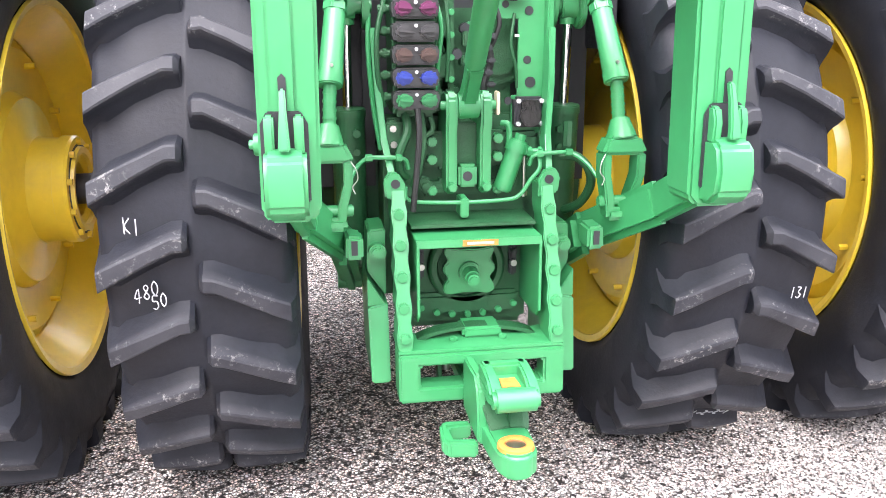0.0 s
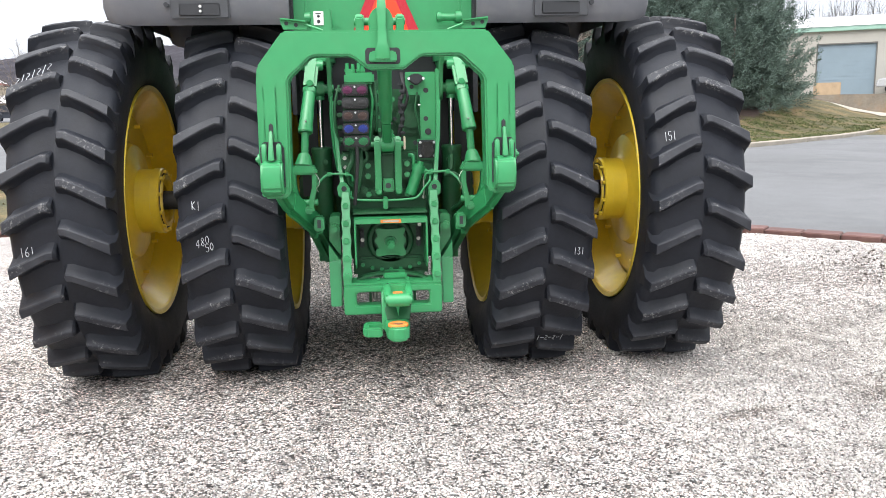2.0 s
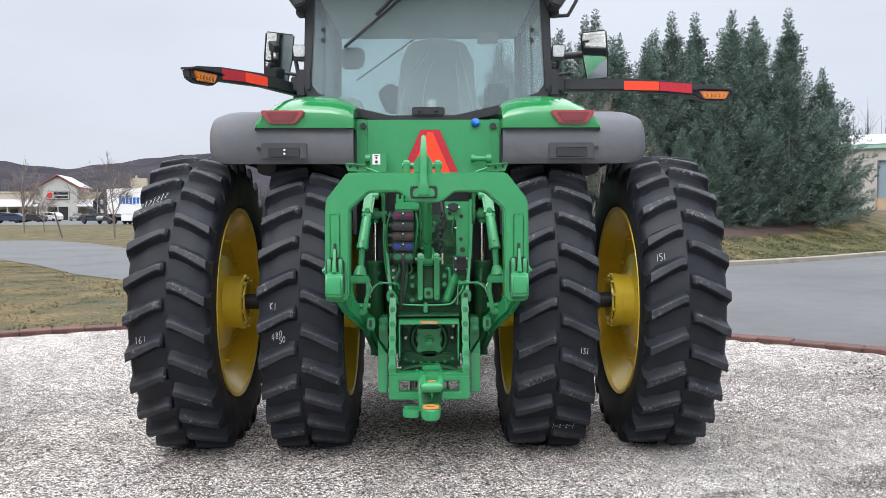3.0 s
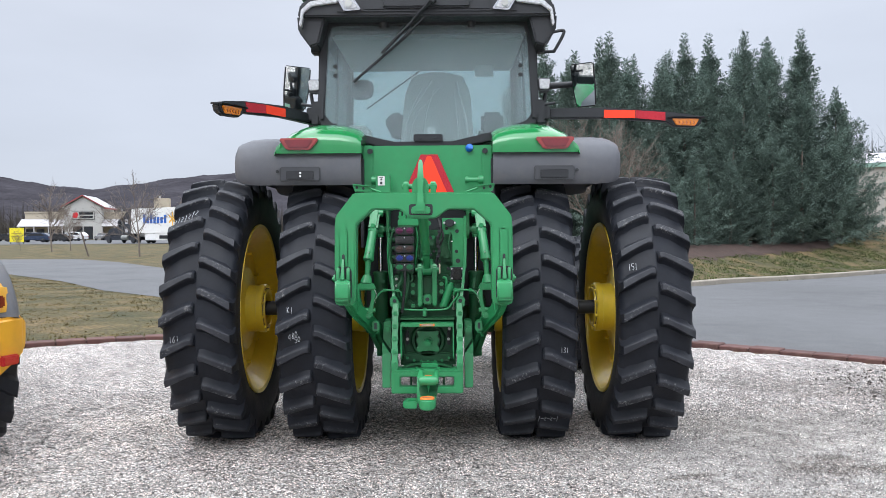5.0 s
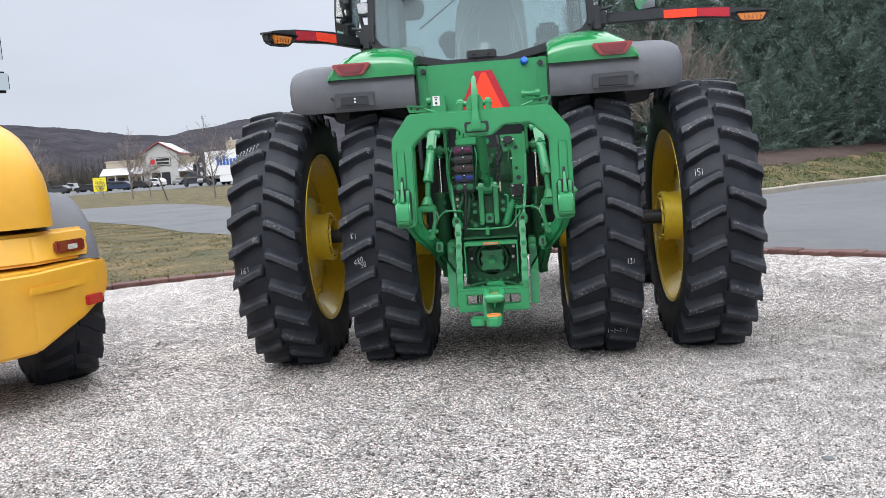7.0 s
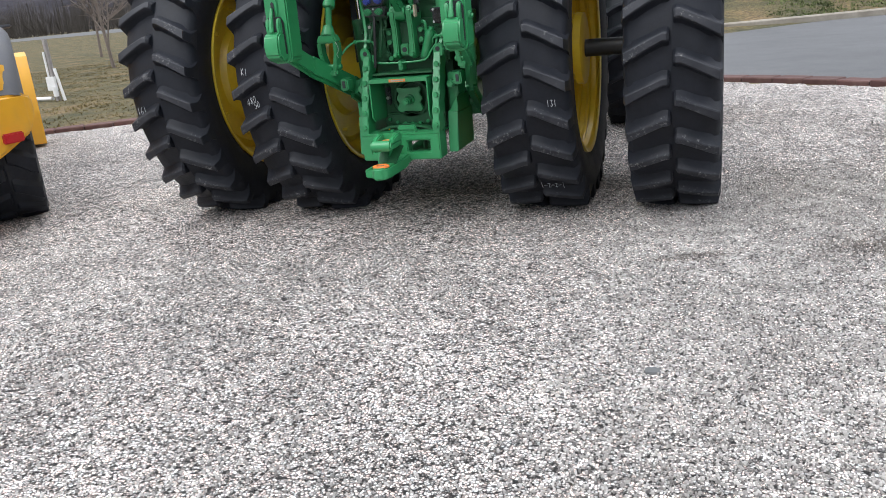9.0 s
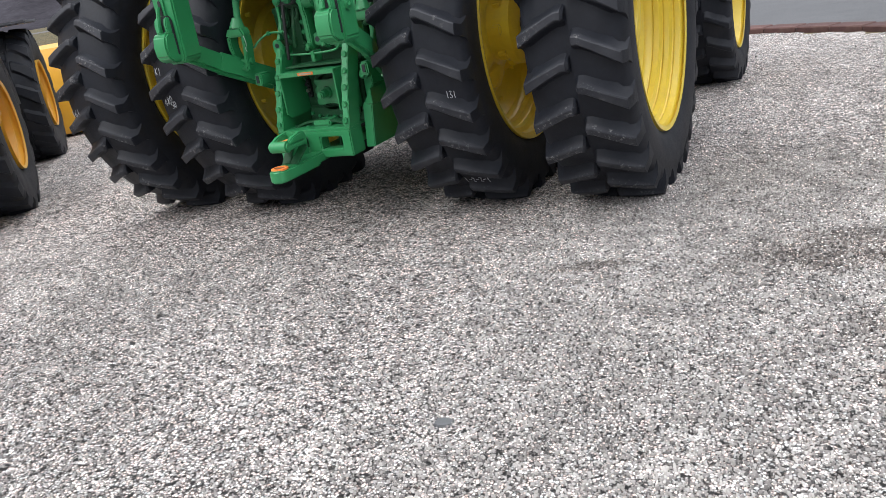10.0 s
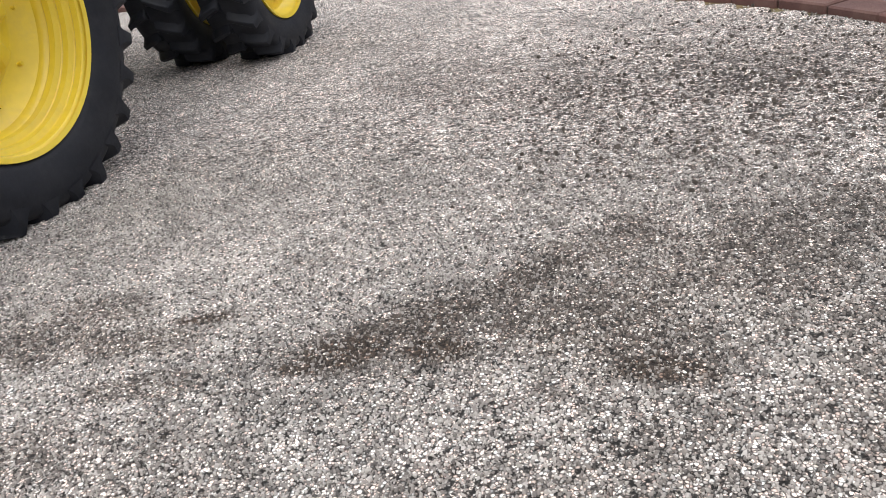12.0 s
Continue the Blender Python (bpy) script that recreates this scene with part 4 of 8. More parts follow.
part("cheek", plate([(-0.90, 0.44), (-0.90, 0.598), (-1.06, 0.61), (-1.10, 0.58), (-1.12, 0.49), (-1.12, 0.43)], -0.062, -0.034, "x", 0.006), GREEN, db)
part("jaw", joined(plate([(-0.05, -1.06), (0.083, -1.06), (0.086, -1.20), (0.074, -1.238), (-0.040, -1.238), (-0.052, -1.20)], 0.578, 0.618, "z", 0.012, 3)), GREEN, db, "thick upper jaw")
for jx in (-0.034, 0.066):
    part("jaw_prong", loft([[(jx - 0.017, y, 0.61), (jx + 0.017, y, 0.61), (jx + 0.015, y, z), (jx - 0.015, y, z)] for y, z in ((-1.06, 0.650), (-1.12, 0.650), (-1.17, 0.642), (-1.215, 0.622))], 0.006), GREEN, db)
part("jaw_bridge", box(-0.045, 0.078, -1.095, -1.06, 0.60, 0.650, 0.008), GREEN, db)
part("jaw_lip", rod((-0.045, -1.215, 0.600), (0.078, -1.215, 0.600), 0.031, seg=20, bevel=0.010), GREEN, db)
part("jaw_wear", plate([(-0.010, -1.175), (0.040, -1.175), (0.036, -1.12), (-0.006, -1.12)], 0.6185, 0.6200, "z"), RUST_ORANGE, db, "rubbed orange patch")
for wx, dx in ((-0.030, 0.020), (0.060, -0.020)):
    part("jaw_gusset", beam((wx, -1.06, 0.575), (wx + dx, -1.16, 0.492), 0.010, 0.055, 0.003, up=(1, 0, 0)), GREEN_CAST_SHADED, db)
part("pin_bush", moved(lathe([(0.490, 0.026), (0.499, 0.028), (0.500, 0.040), (0.497, 0.046), (0.488, 0.048)], 32, "z", True), Matrix.Translation((0.010, -1.250, 0))), RUST_ORANGE, db, "orange worn steel ring")
part("pin_hole", rod((0.010, -1.250, 0.488), (0.010, -1.250, 0.4945), 0.0275), STEEL, db)
part("lock_block", box(-0.045, 0.075, -0.80, -0.70, 0.612, 0.645, 0.008), GREEN, tractor)
part("lock_pin", rod((-0.09, -0.76, 0.60), (-0.09, -0.76, 0.50), 0.012, seg=14), STEEL, tractor)

# ---- lift linkage ----
for s in (-1, 1):
    cyl = part("lift_cylinder", joined(rod((s * 0.352, -0.40, 0.78), (s * 0.352, -0.45, 1.262), 0.053, seg=28, bevel=0.006), rod((s * 0.352, -0.45, 1.245), (s * 0.352, -0.452, 1.275), 0.056, seg=28, bevel=0.004), rod((s * 0.30, -0.40, 0.78), (s * 0.40, -0.40, 0.78), 0.045)), GREEN_CAST_SHADED, tractor, "shade-darkened green hydraulic cylinder")
    part("rod", rod((s * 0.352, -0.452, 1.27), (s * 0.350, -0.475, 1.56), 0.0165, seg=20), CHROME, cyl, "polished chrome rod")
    part("port", rod((s * 0.33, -0.51, 1.20), (s * 0.33, -0.46, 1.20), 0.014, seg=6), GREEN_CAST_SHADED, cyl)
    part("port", rod((s * 0.33, -0.50, 1.14), (s * 0.33, -0.46, 1.14), 0.011, seg=10), GREEN_CAST_SHADED, cyl)
    # the rocker arm ends in a round-nosed fork over the cylinder rod's eye
    part("rod_eye", joined(rod((s * 0.322, -0.478, 1.585), (s * 0.378, -0.478, 1.585), 0.042, seg=24, bevel=0.005), rod((s * 0.350, -0.472, 1.53), (s * 0.350, -0.476, 1.57), 0.026, seg=18)), GREEN, cyl)
    nose = [(-0.48 + 0.062 * math.cos(radians(a)), 1.575 + 0.062 * math.sin(radians(a))) for a in range(180, 361, 20)]
    for fx in (0.292, 0.385):
        part("rocker_cheek", plate([(-0.62, 1.74), (-0.56, 1.66), *nose, (-0.36, 1.70), (-0.20, 1.78), (-0.20, 1.84), (-0.58, 1.80)], s * fx - 0.011, s * fx + 0.011, "x", 0.005), GREEN, tractor, "green rocker arm cheek")
    part("rocker_pin", rod((s * 0.272, -0.48, 1.585), (s * 0.405, -0.48, 1.585), 0.024, seg=18, bevel=0.004), GREEN, tractor)
    part("lift_arm", joined(beam((s * 0.27, -0.05, 1.76), (s * 0.335, -0.58, 1.755), 0.10, 0.10, 0.015), rod((s * 0.20, -0.05, 1.74), (s * 0.36, -0.05, 1.74), 0.075)), GREEN, tractor, "green rocker arm")
    top, low = Vector((s * 0.372, -0.62, 1.70)), Vector((s * 0.412, -0.77, 1.368))
    axis = (low - top).normalized()
    link = part("lift_link", joined(rod(top + axis * 0.13, low, 0.030, 0.036, 12, 0.005), rod(low - axis * 0.03, low + axis * 0.004, 0.038, 0.037, 12, 0.004)), GREEN, tractor, "green threaded lift link")
    part("link_head", joined(beam(top - axis * 0.03, top + axis * 0.135, 0.066, 0.070, 0.014, up=(0, 1, 0)), rod(top + axis * 0.10 + Vector((0, -0.048, 0)), top + axis * 0.10 + Vector((0, 0.048, 0)), 0.017, seg=12, bevel=0.003), rod(top + Vector((-0.055, 0, 0)), top + Vector((0.055, 0, 0)), 0.026, seg=16, bevel=0.004)), GREEN, link)
    part("link_nut", rod(top + axis * 0.125, top + axis * 0.155, 0.036, seg=6, bevel=0.004), GREEN, link)
    part("grease_nipple", rod(low - axis * 0.06 + Vector((0, -0.033, 0)), low - axis * 0.06 + Vector((0, -0.046, 0)), 0.005, seg=8), STEEL, link)
    part("link_thread", joined(rod(low, (s * 0.420, -0.79, 1.225), 0.0185, seg=14), *[rod(low + (Vector((s * 0.420, -0.79, 1.225)) - low) * (0.12 + 0.16 * q), low + (Vector((s * 0.420, -0.79, 1.225)) - low) * (0.17 + 0.16 * q), 0.0200, seg=14) for q in range(5)]), GREEN, link)
    # the fork: a bell, two legs and a foot pinned to the draft arm
    part("link_fork", joined(rod((s * 0.419, -0.79, 1.265), (s * 0.424, -0.80, 1.205), 0.026, 0.046, 18, 0.004), loft([[(s * 0.424 - w, y0, z), (s * 0.424 + w, y0, z), (s * 0.424 + w, y0 + 0.075, z), (s * 0.424 - w, y0 + 0.075, z)] for z, w, y0 in ((1.215, 0.046, -0.838), (1.175, 0.066, -0.840), (1.160, 0.066, -0.840))], 0.010)), GREEN, link)
    for lx, bx in ((-0.052, -0.030), (0.052, 0.028)):
        part("fork_leg", loft([[(s * 0.424 + dx - 0.013, y0, z), (s * 0.424 + dx + 0.013, y0, z), (s * 0.424 + dx + 0.013, y0 + 0.07, z), (s * 0.424 + dx - 0.013, y0 + 0.07, z)] for z, dx, y0 in ((1.165, lx, -0.838), (1.10, lx * 0.98, -0.838), (1.04, bx * 1.25, -0.832), (0.985, bx, -0.826))], 0.005), GREEN, link)
    part("fork_foot", joined(box(s * 0.424 - 0.045, s * 0.424 + 0.045, -0.835, -0.76, 0.965, 1.005, 0.012), rod((s * 0.36, -0.80, 1.02), (s * 0.485, -0.80, 1.02), 0.017, seg=12, bevel=0.003)), GREEN, link)
    part("clip_wire", tube([(s * 0.365, -0.835, 1.165), (s * 0.350, -0.845, 1.14), (s * 0.348, -0.845, 1.115), (s * 0.362, -0.842, 1.095), (s * 0.355, -0.842, 1.075)], 0.0018, 6), STEEL, link, "small steel spring clip")
    arm = part("draft_arm", joined(beam((s * 0.52, -1.18, 1.16), (s * 0.49, -0.92, 1.03), 0.055, 0.11, 0.016), beam((s * 0.495, -0.96, 1.05), (s * 0.385, -0.60, 0.875), 0.06, 0.125, 0.022), beam((s * 0.39, -0.62, 0.885), (s * 0.345, -0.20, 0.66), 0.075, 0.14, 0.026), rod((s * 0.27, -0.22, 0.67), (s * 0.40, -0.22, 0.67), 0.06)), GREEN, tractor, "green lower draft arm")
    part("arm_lug", loft([[(s * x0, y, 0.872), (s * (x0 + 0.052), y, 0.872), (s * (x0 + 0.048), y, 0.945), (s * x0, y, 0.940)] for x0, y in ((0.335, -0.80), (0.338, -0.70))], 0.008), GREEN, arm)
    part("slot", box(s * 0.361 - 0.009, s * 0.361 + 0.009, -0.804, -0.799, 0.888, 0.930), BLACK, arm)
    part("brake_pipe", tube([(s * 0.37, -0.76, 1.085), (s * 0.35, -0.72, 1.12), (s * 0.315, -0.68, 1.146), (s * 0.267, -0.68, 1.150), (s * 0.20, -0.67, 1.142), (s * 0.186, -0.66, 1.11)], 0.0065, 8), GREEN, tractor, "thin green pipe")
    part("pipe_nut", rod((s * 0.315, -0.68, 1.148), (s * 0.295, -0.68, 1.150), 0.012, seg=6), GREEN, tractor)
    part("pipe_nut", rod((s * 0.225, -0.676, 1.147), (s * 0.208, -0.673, 1.144), 0.012, seg=6), GREEN, tractor)
part("curved_hose", tube([(0.30, -0.60, 1.13), (0.345, -0.62, 1.128), (0.388, -0.62, 1.09), (0.405, -0.60, 1.03), (0.385, -0.56, 0.965), (0.35, -0.5, 0.93)], 0.015, 10), GREEN_CAST_SHADED, tractor, "shade-darkened green curved hose")
part("hose_end", rod((0.34, -0.56, 1.23), (0.335, -0.57, 1.15), 0.018, seg=8, bevel=0.003), GREEN_CAST_SHADED, tractor)

# ---- top link bracket and link ----
for bx in (-0.071, 0.034):
    part("bracket_plate", plate([(-0.60, 1.335), (-0.655, 1.335), (-0.672, 1.315), (-0.672, 1.25), (-0.66, 1.21), (-0.66, 1.045), (-0.64, 1.025), (-0.48, 1.03), (-0.48, 1.30)], bx, bx + 0.034, "x", 0.007), GREEN, tractor, "green top link bracket")
part("bracket_web", joined(box(-0.037, 0.034, -0.60, -0.48, 1.03, 1.24, 0.006)), GREEN_CAST_SHADED, tractor)
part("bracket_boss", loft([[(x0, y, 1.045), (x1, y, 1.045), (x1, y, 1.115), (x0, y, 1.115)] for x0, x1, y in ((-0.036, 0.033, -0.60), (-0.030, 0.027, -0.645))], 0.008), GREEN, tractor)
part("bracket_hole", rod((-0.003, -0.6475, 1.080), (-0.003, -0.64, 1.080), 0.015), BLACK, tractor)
part("bracket_flange", lattice([-0.135, -0.072, 0.069, 0.130], [1.01, 1.055, 1.10, 1.155, 1.21], {(0, 1), (2, 1)}, -0.585, -0.545, 0.008), GREEN_CAST_SHADED, tractor)
for bx, bz in ((-0.107, 1.183), (-0.107, 1.128), (-0.107, 1.031), (0.099, 1.189), (0.099, 1.133), (0.099, 1.031)):
    part("bolt", rod((bx, -0.618, bz), (bx, -0.575, bz), 0.0175, seg=6, bevel=0.004), GREEN, tractor)
for bx in (-0.054, 0.051):
    part("bolt", rod((bx, -0.685, 1.052), (bx, -0.65, 1.052), 0.016, seg=6, bevel=0.004), GREEN, tractor)
part("link_pin", rod((-0.088, -0.645, 1.295), (0.084, -0.645, 1.295), 0.014, seg=16, bevel=0.003), GREEN, tractor)
part("pin_clip", box(0.082, 0.092, -0.665, -0.62, 1.265, 1.335, 0.003), surf("tan_plastic", (0.55, 0.48, 0.36), 0.6), tractor, "pale tan pin clip")
part("top_link", joined(rod((-0.035, -0.645, 1.295), (0.030, -0.645, 1.295), 0.040, seg=24, bevel=0.005), loft([[(x - w, y, z - 0.02), (x + w, y, z - 0.02), (x + w, y + 0.04, z + 0.02), (x - w, y + 0.04, z + 0.02)] for x, w, y, z in ((-0.003, 0.028, -0.665, 1.30), (-0.004, 0.022, -0.72, 1.36), (-0.008, 0.024, -0.80, 1.42))], 0.008), rod((-0.008, -0.775, 1.42), (-0.020, -1.16, 1.77), 0.030, 0.036, 24, 0.006)), GREEN, tractor, "green top link")

# ---- valve stack with coloured couplers ----
CAP_BODY = surf("dark_coupler_body", (0.034, 0.036, 0.038), 0.4, var=0.15, scale=30)
stack = part("valve_block", box(-0.224, -0.096, -0.63, -0.42, 1.262, 1.612, 0.010), GREEN_CAST_SHADED, tractor, "green valve block")
part("valve_cap", joined(box(-0.214, -0.06, -0.61, -0.42, 1.605, 1.662, 0.010), box(-0.205, -0.165, -0.60, -0.45, 1.655, 1.682, 0.006)), GREEN, stack)
for px, pz in ((-0.198, 1.712), (-0.168, 1.706), (-0.138, 1.712), (-0.118, 1.70)):
    part("valve_stud", joined(rod((px, -0.57, 1.655), (px, -0.57, pz), 0.010, seg=10, bevel=0.002), rod((px, -0.57, 1.668), (px, -0.57, 1.682), 0.015, seg=6)), GREEN, stack)
part("valve_side", lattice([-0.092, -0.072, -0.048, -0.030], [1.27, 1.33, 1.37, 1.44, 1.49, 1.56, 1.625], {(1, 1), (1, 3)}, -0.56, -0.44, 0.006), GREEN_CAST_SHADED, stack, "ribbed green valve side")
for k in range(5):
    part("valve_bolt", rod((-0.040, -0.575, 1.30 + 0.066 * k), (-0.040, -0.55, 1.30 + 0.066 * k), 0.011, seg=6, bevel=0.002), GREEN, stack)
    part("side_port", joined(rod((-0.262, -0.585, 1.318 + 0.064 * k), (-0.222, -0.585, 1.318 + 0.064 * k), 0.011, seg=10, bevel=0.002), rod((-0.250, -0.585, 1.318 + 0.064 * k), (-0.236, -0.585, 1.318 + 0.064 * k), 0.016, seg=6, bevel=0.002)), GREEN_CAST_SHADED, stack)
for k, cap in enumerate((CAP_GREEN, CAP_BLUE, CAP_BROWN, CAP_GREY, CAP_PURPLE)):
    z = 1.314 + 0.0645 * k
    part("coupler", plate([(-0.229, z - 0.014), (-0.220, z - 0.028), (-0.102, z - 0.028), (-0.093, z - 0.014), (-0.093, z + 0.020), (-0.100, z + 0.029), (-0.222, z + 0.029), (-0.229, z + 0.020)], -0.682, -0.60, "y", 0.006), CAP_BODY, stack, "dark hydraulic coupler")
    for q in (-1, 1):
        mid = -0.161
        fan = [(0.008, -0.006), (0.030, -0.021), (0.050, -0.021), (0.061, -0.008), (0.061, 0.010), (0.050, 0.021), (0.030, 0.020), (0.008, 0.007)]
        part("dust_cap", joined(plate([(mid + q * u, z + v) for u, v in fan], -0.700, -0.676, "y", 0.007), beam((mid + q * 0.012, -0.704, z), (mid + q * 0.052, -0.704, z + 0.004), 0.007, 0.010, 0.002)), cap, stack, {0: "green", 1: "blue", 2: "dark brown", 3: "dark grey", 4: "purple"}[k] + " coupler cap")
    part("screw", rod((-0.161, -0.690, z + 0.017), (-0.161, -0.678, z + 0.017), 0.0055, seg=8), CLEAR, stack)
# bracket plate with holes, socket below it, signal socket above
part("socket_plate", lattice([0.085, 0.104, 0.160, 0.179, 0.198, 0.226, 0.272], [1.19, 1.312, 1.345, 1.40, 1.437, 1.545, 1.585, 1.665],
                             {(0, 1), (1, 1), (2, 1), (0, 2), (1, 2), (2, 2), (0, 3), (1, 3), (2, 3), (0, 4), (1, 4), (2, 4), (0, 5), (0, 6), (0, 0), (1, 0)}, -0.520, -0.508, 0.002), GREEN, tractor, "green bracket plate with round holes")
for hx, hz, hr in ((0.212, 1.569, 0.0135), (0.209, 1.421, 0.0125), (0.220, 1.352, 0.017), (0.137, 1.588, 0.011), (0.150, 1.295, 0.012)):
    part("hole", rod((hx, -0.5235, hz), (hx, -0.519, hz), hr, seg=20), BLACK, tractor)
part("plate_tag", box(0.168, 0.182, -0.5235, -0.5205, 1.490, 1.498), WHITE, tractor)
sock = part("socket", box(0.163, 0.257, -0.560, -0.51, 1.214, 1.308, 0.008), BLACK, tractor, "black trailer socket")
part("socket_lid", joined(rod((0.210, -0.585, 1.252), (0.210, -0.555, 1.252), 0.035, 0.032, 24, 0.005), box(0.182, 0.238, -0.578, -0.555, 1.262, 1.300, 0.005), *[box(0.190 + 0.016 * q, 0.196 + 0.016 * q, -0.585, -0.577, 1.268, 1.298, 0.002) for q in range(3)]), BLACK_GLOSS, sock)
for cx, cz in ((0.174, 1.226), (0.247, 1.226), (0.174, 1.297), (0.247, 1.297)):
    part("screw", rod((cx, -0.568, cz), (cx, -0.556, cz), 0.0075, seg=8), CLEAR, sock)
plug = part("plug", plate([(0.112, 1.630), (0.140, 1.655), (0.178, 1.655), (0.206, 1.630), (0.180, 1.605), (0.159, 1.594), (0.138, 1.605)], -0.560, -0.515, "y", 0.006), BLACK, tractor, "black signal socket")
for cx in (0.121, 0.197):
    part("screw", rod((cx, -0.568, 1.630), (cx, -0.555, 1.630), 0.0075, seg=8), CLEAR, plug)
part("side_strip", box(0.262, 0.282, -0.56, -0.50, 1.30, 1.68, 0.004), GREEN, tractor)
# dark drum, wiring and the fittings beside the link
part("dark_drum", joined(rod((0.135, -0.44, 1.425), (0.135, -0.30, 1.425), 0.095, seg=36, bevel=0.012), rod((0.135, -0.455, 1.425), (0.135, -0.43, 1.425), 0.060, seg=28, bevel=0.006)), GREEN_CAST_SHADED, tractor, "round dark drive housing")
# added black board, gives the shade seen through the bracket plate
part("drum_shade", box(0.06, 0.30, -0.335, -0.32, 1.20, 1.66), BLACK, tractor, "added black board for the shade behind the bracket plate")
part("wire_loom", joined(tube([(0.082, -0.53, 1.66), (0.092, -0.56, 1.57), (0.070, -0.565, 1.50), (0.084, -0.56, 1.42), (0.064, -0.56, 1.35), (0.072, -0.55, 1.29)], 0.011, 8), tube([(0.095, -0.53, 1.60), (0.112, -0.55, 1.54), (0.100, -0.55, 1.49), (0.075, -0.55, 1.44)], 0.008, 8)), HOSE, tractor, "black wiring loom")
for k in range(9):
    part("loom_clip", box(0.062 + 0.008 * (k % 2), 0.088 + 0.008 * (k % 2), -0.582, -0.555, 1.305 + 0.036 * k, 1.322 + 0.036 * k, 0.004), BLACK, tractor)
part("cable", tube([(0.165, -0.525, 1.56), (0.152, -0.54, 1.47), (0.168, -0.54, 1.40), (0.175, -0.53, 1.335)], 0.005, 8), GREEN_CAST_SHADED, tractor)
part("filter", joined(rod((0.112, -0.61, 1.025), (0.155, -0.61, 1.150), 0.030, 0.030, 20, 0.006), rod((0.152, -0.61, 1.142), (0.166, -0.61, 1.182), 0.036, 0.034, 20, 0.006), rod((0.166, -0.61, 1.18), (0.172, -0.61, 1.20), 0.018, seg=12)), GREEN, tractor, "green filter canister")
part("filter_elbow", tube([(0.110, -0.60, 1.235), (0.128, -0.61, 1.232), (0.134, -0.61, 1.205), (0.132, -0.61, 1.165)], 0.0095, 10), GREEN, tractor)
part("tee_fitting", joined(rod((0.172, -0.62, 1.145), (0.245, -0.62, 1.145), 0.011, seg=10, bevel=0.002), rod((0.188, -0.62, 1.145), (0.204, -0.62, 1.145), 0.018, seg=6, bevel=0.002), rod((0.223, -0.62, 1.145), (0.236, -0.62, 1.145), 0.017, seg=6, bevel=0.002)), GREEN, tractor)
part("hanging_bolt", joined(rod((0.186, -0.60, 1.13), (0.186, -0.60, 1.00), 0.005, seg=8), rod((0.186, -0.60, 1.02), (0.186, -0.60, 1.005), 0.011, seg=6)), STEEL, tractor)
part("cross_pipe", tube([(-0.198, -0.68, 1.06), (-0.197, -0.69, 1.028), (-0.16, -0.69, 1.014), (-0.023, -0.69, 1.008), (0.11, -0.69, 1.012), (0.152, -0.69, 1.027), (0.185, -0.69, 1.072), (0.212, -0.685, 1.105), (0.216, -0.66, 1.147)], 0.0065, 8), GREEN, tractor, "bent green pipe above the shield")
part("pipe_saddle", box(-0.034, -0.008, -0.70, -0.62, 0.962, 1.022, 0.004), GREEN, tractor)
for pts, r, mat in (([(-0.160, -0.69, 1.29), (-0.158, -0.705, 1.22), (-0.168, -0.71, 1.10), (-0.180, -0.71, 0.99)], 0.0095, HOSE), ([(-0.142, -0.62, 1.27), (-0.140, -0.645, 1.20), (-0.152, -0.65, 1.12), (-0.168, -0.64, 1.05)], 0.012, GREEN_CAST_SHADED),
                    ([(-0.188, -0.62, 1.27), (-0.186, -0.65, 1.22), (-0.212, -0.66, 1.16), (-0.212, -0.65, 1.11), (-0.190, -0.63, 1.08)], 0.013, GREEN_CAST_SHADED), ([(-0.114, -0.63, 1.26), (-0.108, -0.64, 1.225), (-0.130, -0.64, 1.205)], 0.008, GREEN_CAST_SHADED),
                    ([(-0.284, -0.52, 1.56), (-0.290, -0.56, 1.44), (-0.279, -0.58, 1.28), (-0.262, -0.60, 1.16)], 0.008, GREEN), ([(-0.242, -0.585, 1.60), (-0.266, -0.60, 1.50), (-0.266, -0.60, 1.38), (-0.248, -0.59, 1.29)], 0.008, GREEN_CAST_SHADED),
                    ([(-0.086, -0.57, 1.60), (-0.072, -0.585, 1.52), (-0.082, -0.585, 1.42), (-0.095, -0.58, 1.30)], 0.007, GREEN), ([(-0.060, -0.57, 1.62), (-0.052, -0.59, 1.50), (-0.056, -0.58, 1.36)], 0.006, GREEN_CAST_SHADED), ([(0.245, -0.56, 1.20), (0.250, -0.58, 1.12), (0.238, -0.58, 1.04)], 0.008, GREEN_CAST_SHADED)):
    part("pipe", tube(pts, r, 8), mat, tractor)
part("manifold", box(-0.255, -0.13, -0.585, -0.45, 1.00, 1.255, 0.014), GREEN_CAST_SHADED, tractor, "green valve manifold")
part("manifold_lug", joined(plate([(-0.253, 1.17), (-0.240, 1.155), (-0.212, 1.155), (-0.197, 1.175), (-0.197, 1.235), (-0.212, 1.252), (-0.240, 1.252), (-0.253, 1.235)], -0.612, -0.58, "y", 0.008)), GREEN_CAST_SHADED, tractor)
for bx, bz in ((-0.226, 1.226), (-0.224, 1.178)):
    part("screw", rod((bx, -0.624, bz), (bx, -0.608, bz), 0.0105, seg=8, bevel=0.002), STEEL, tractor)
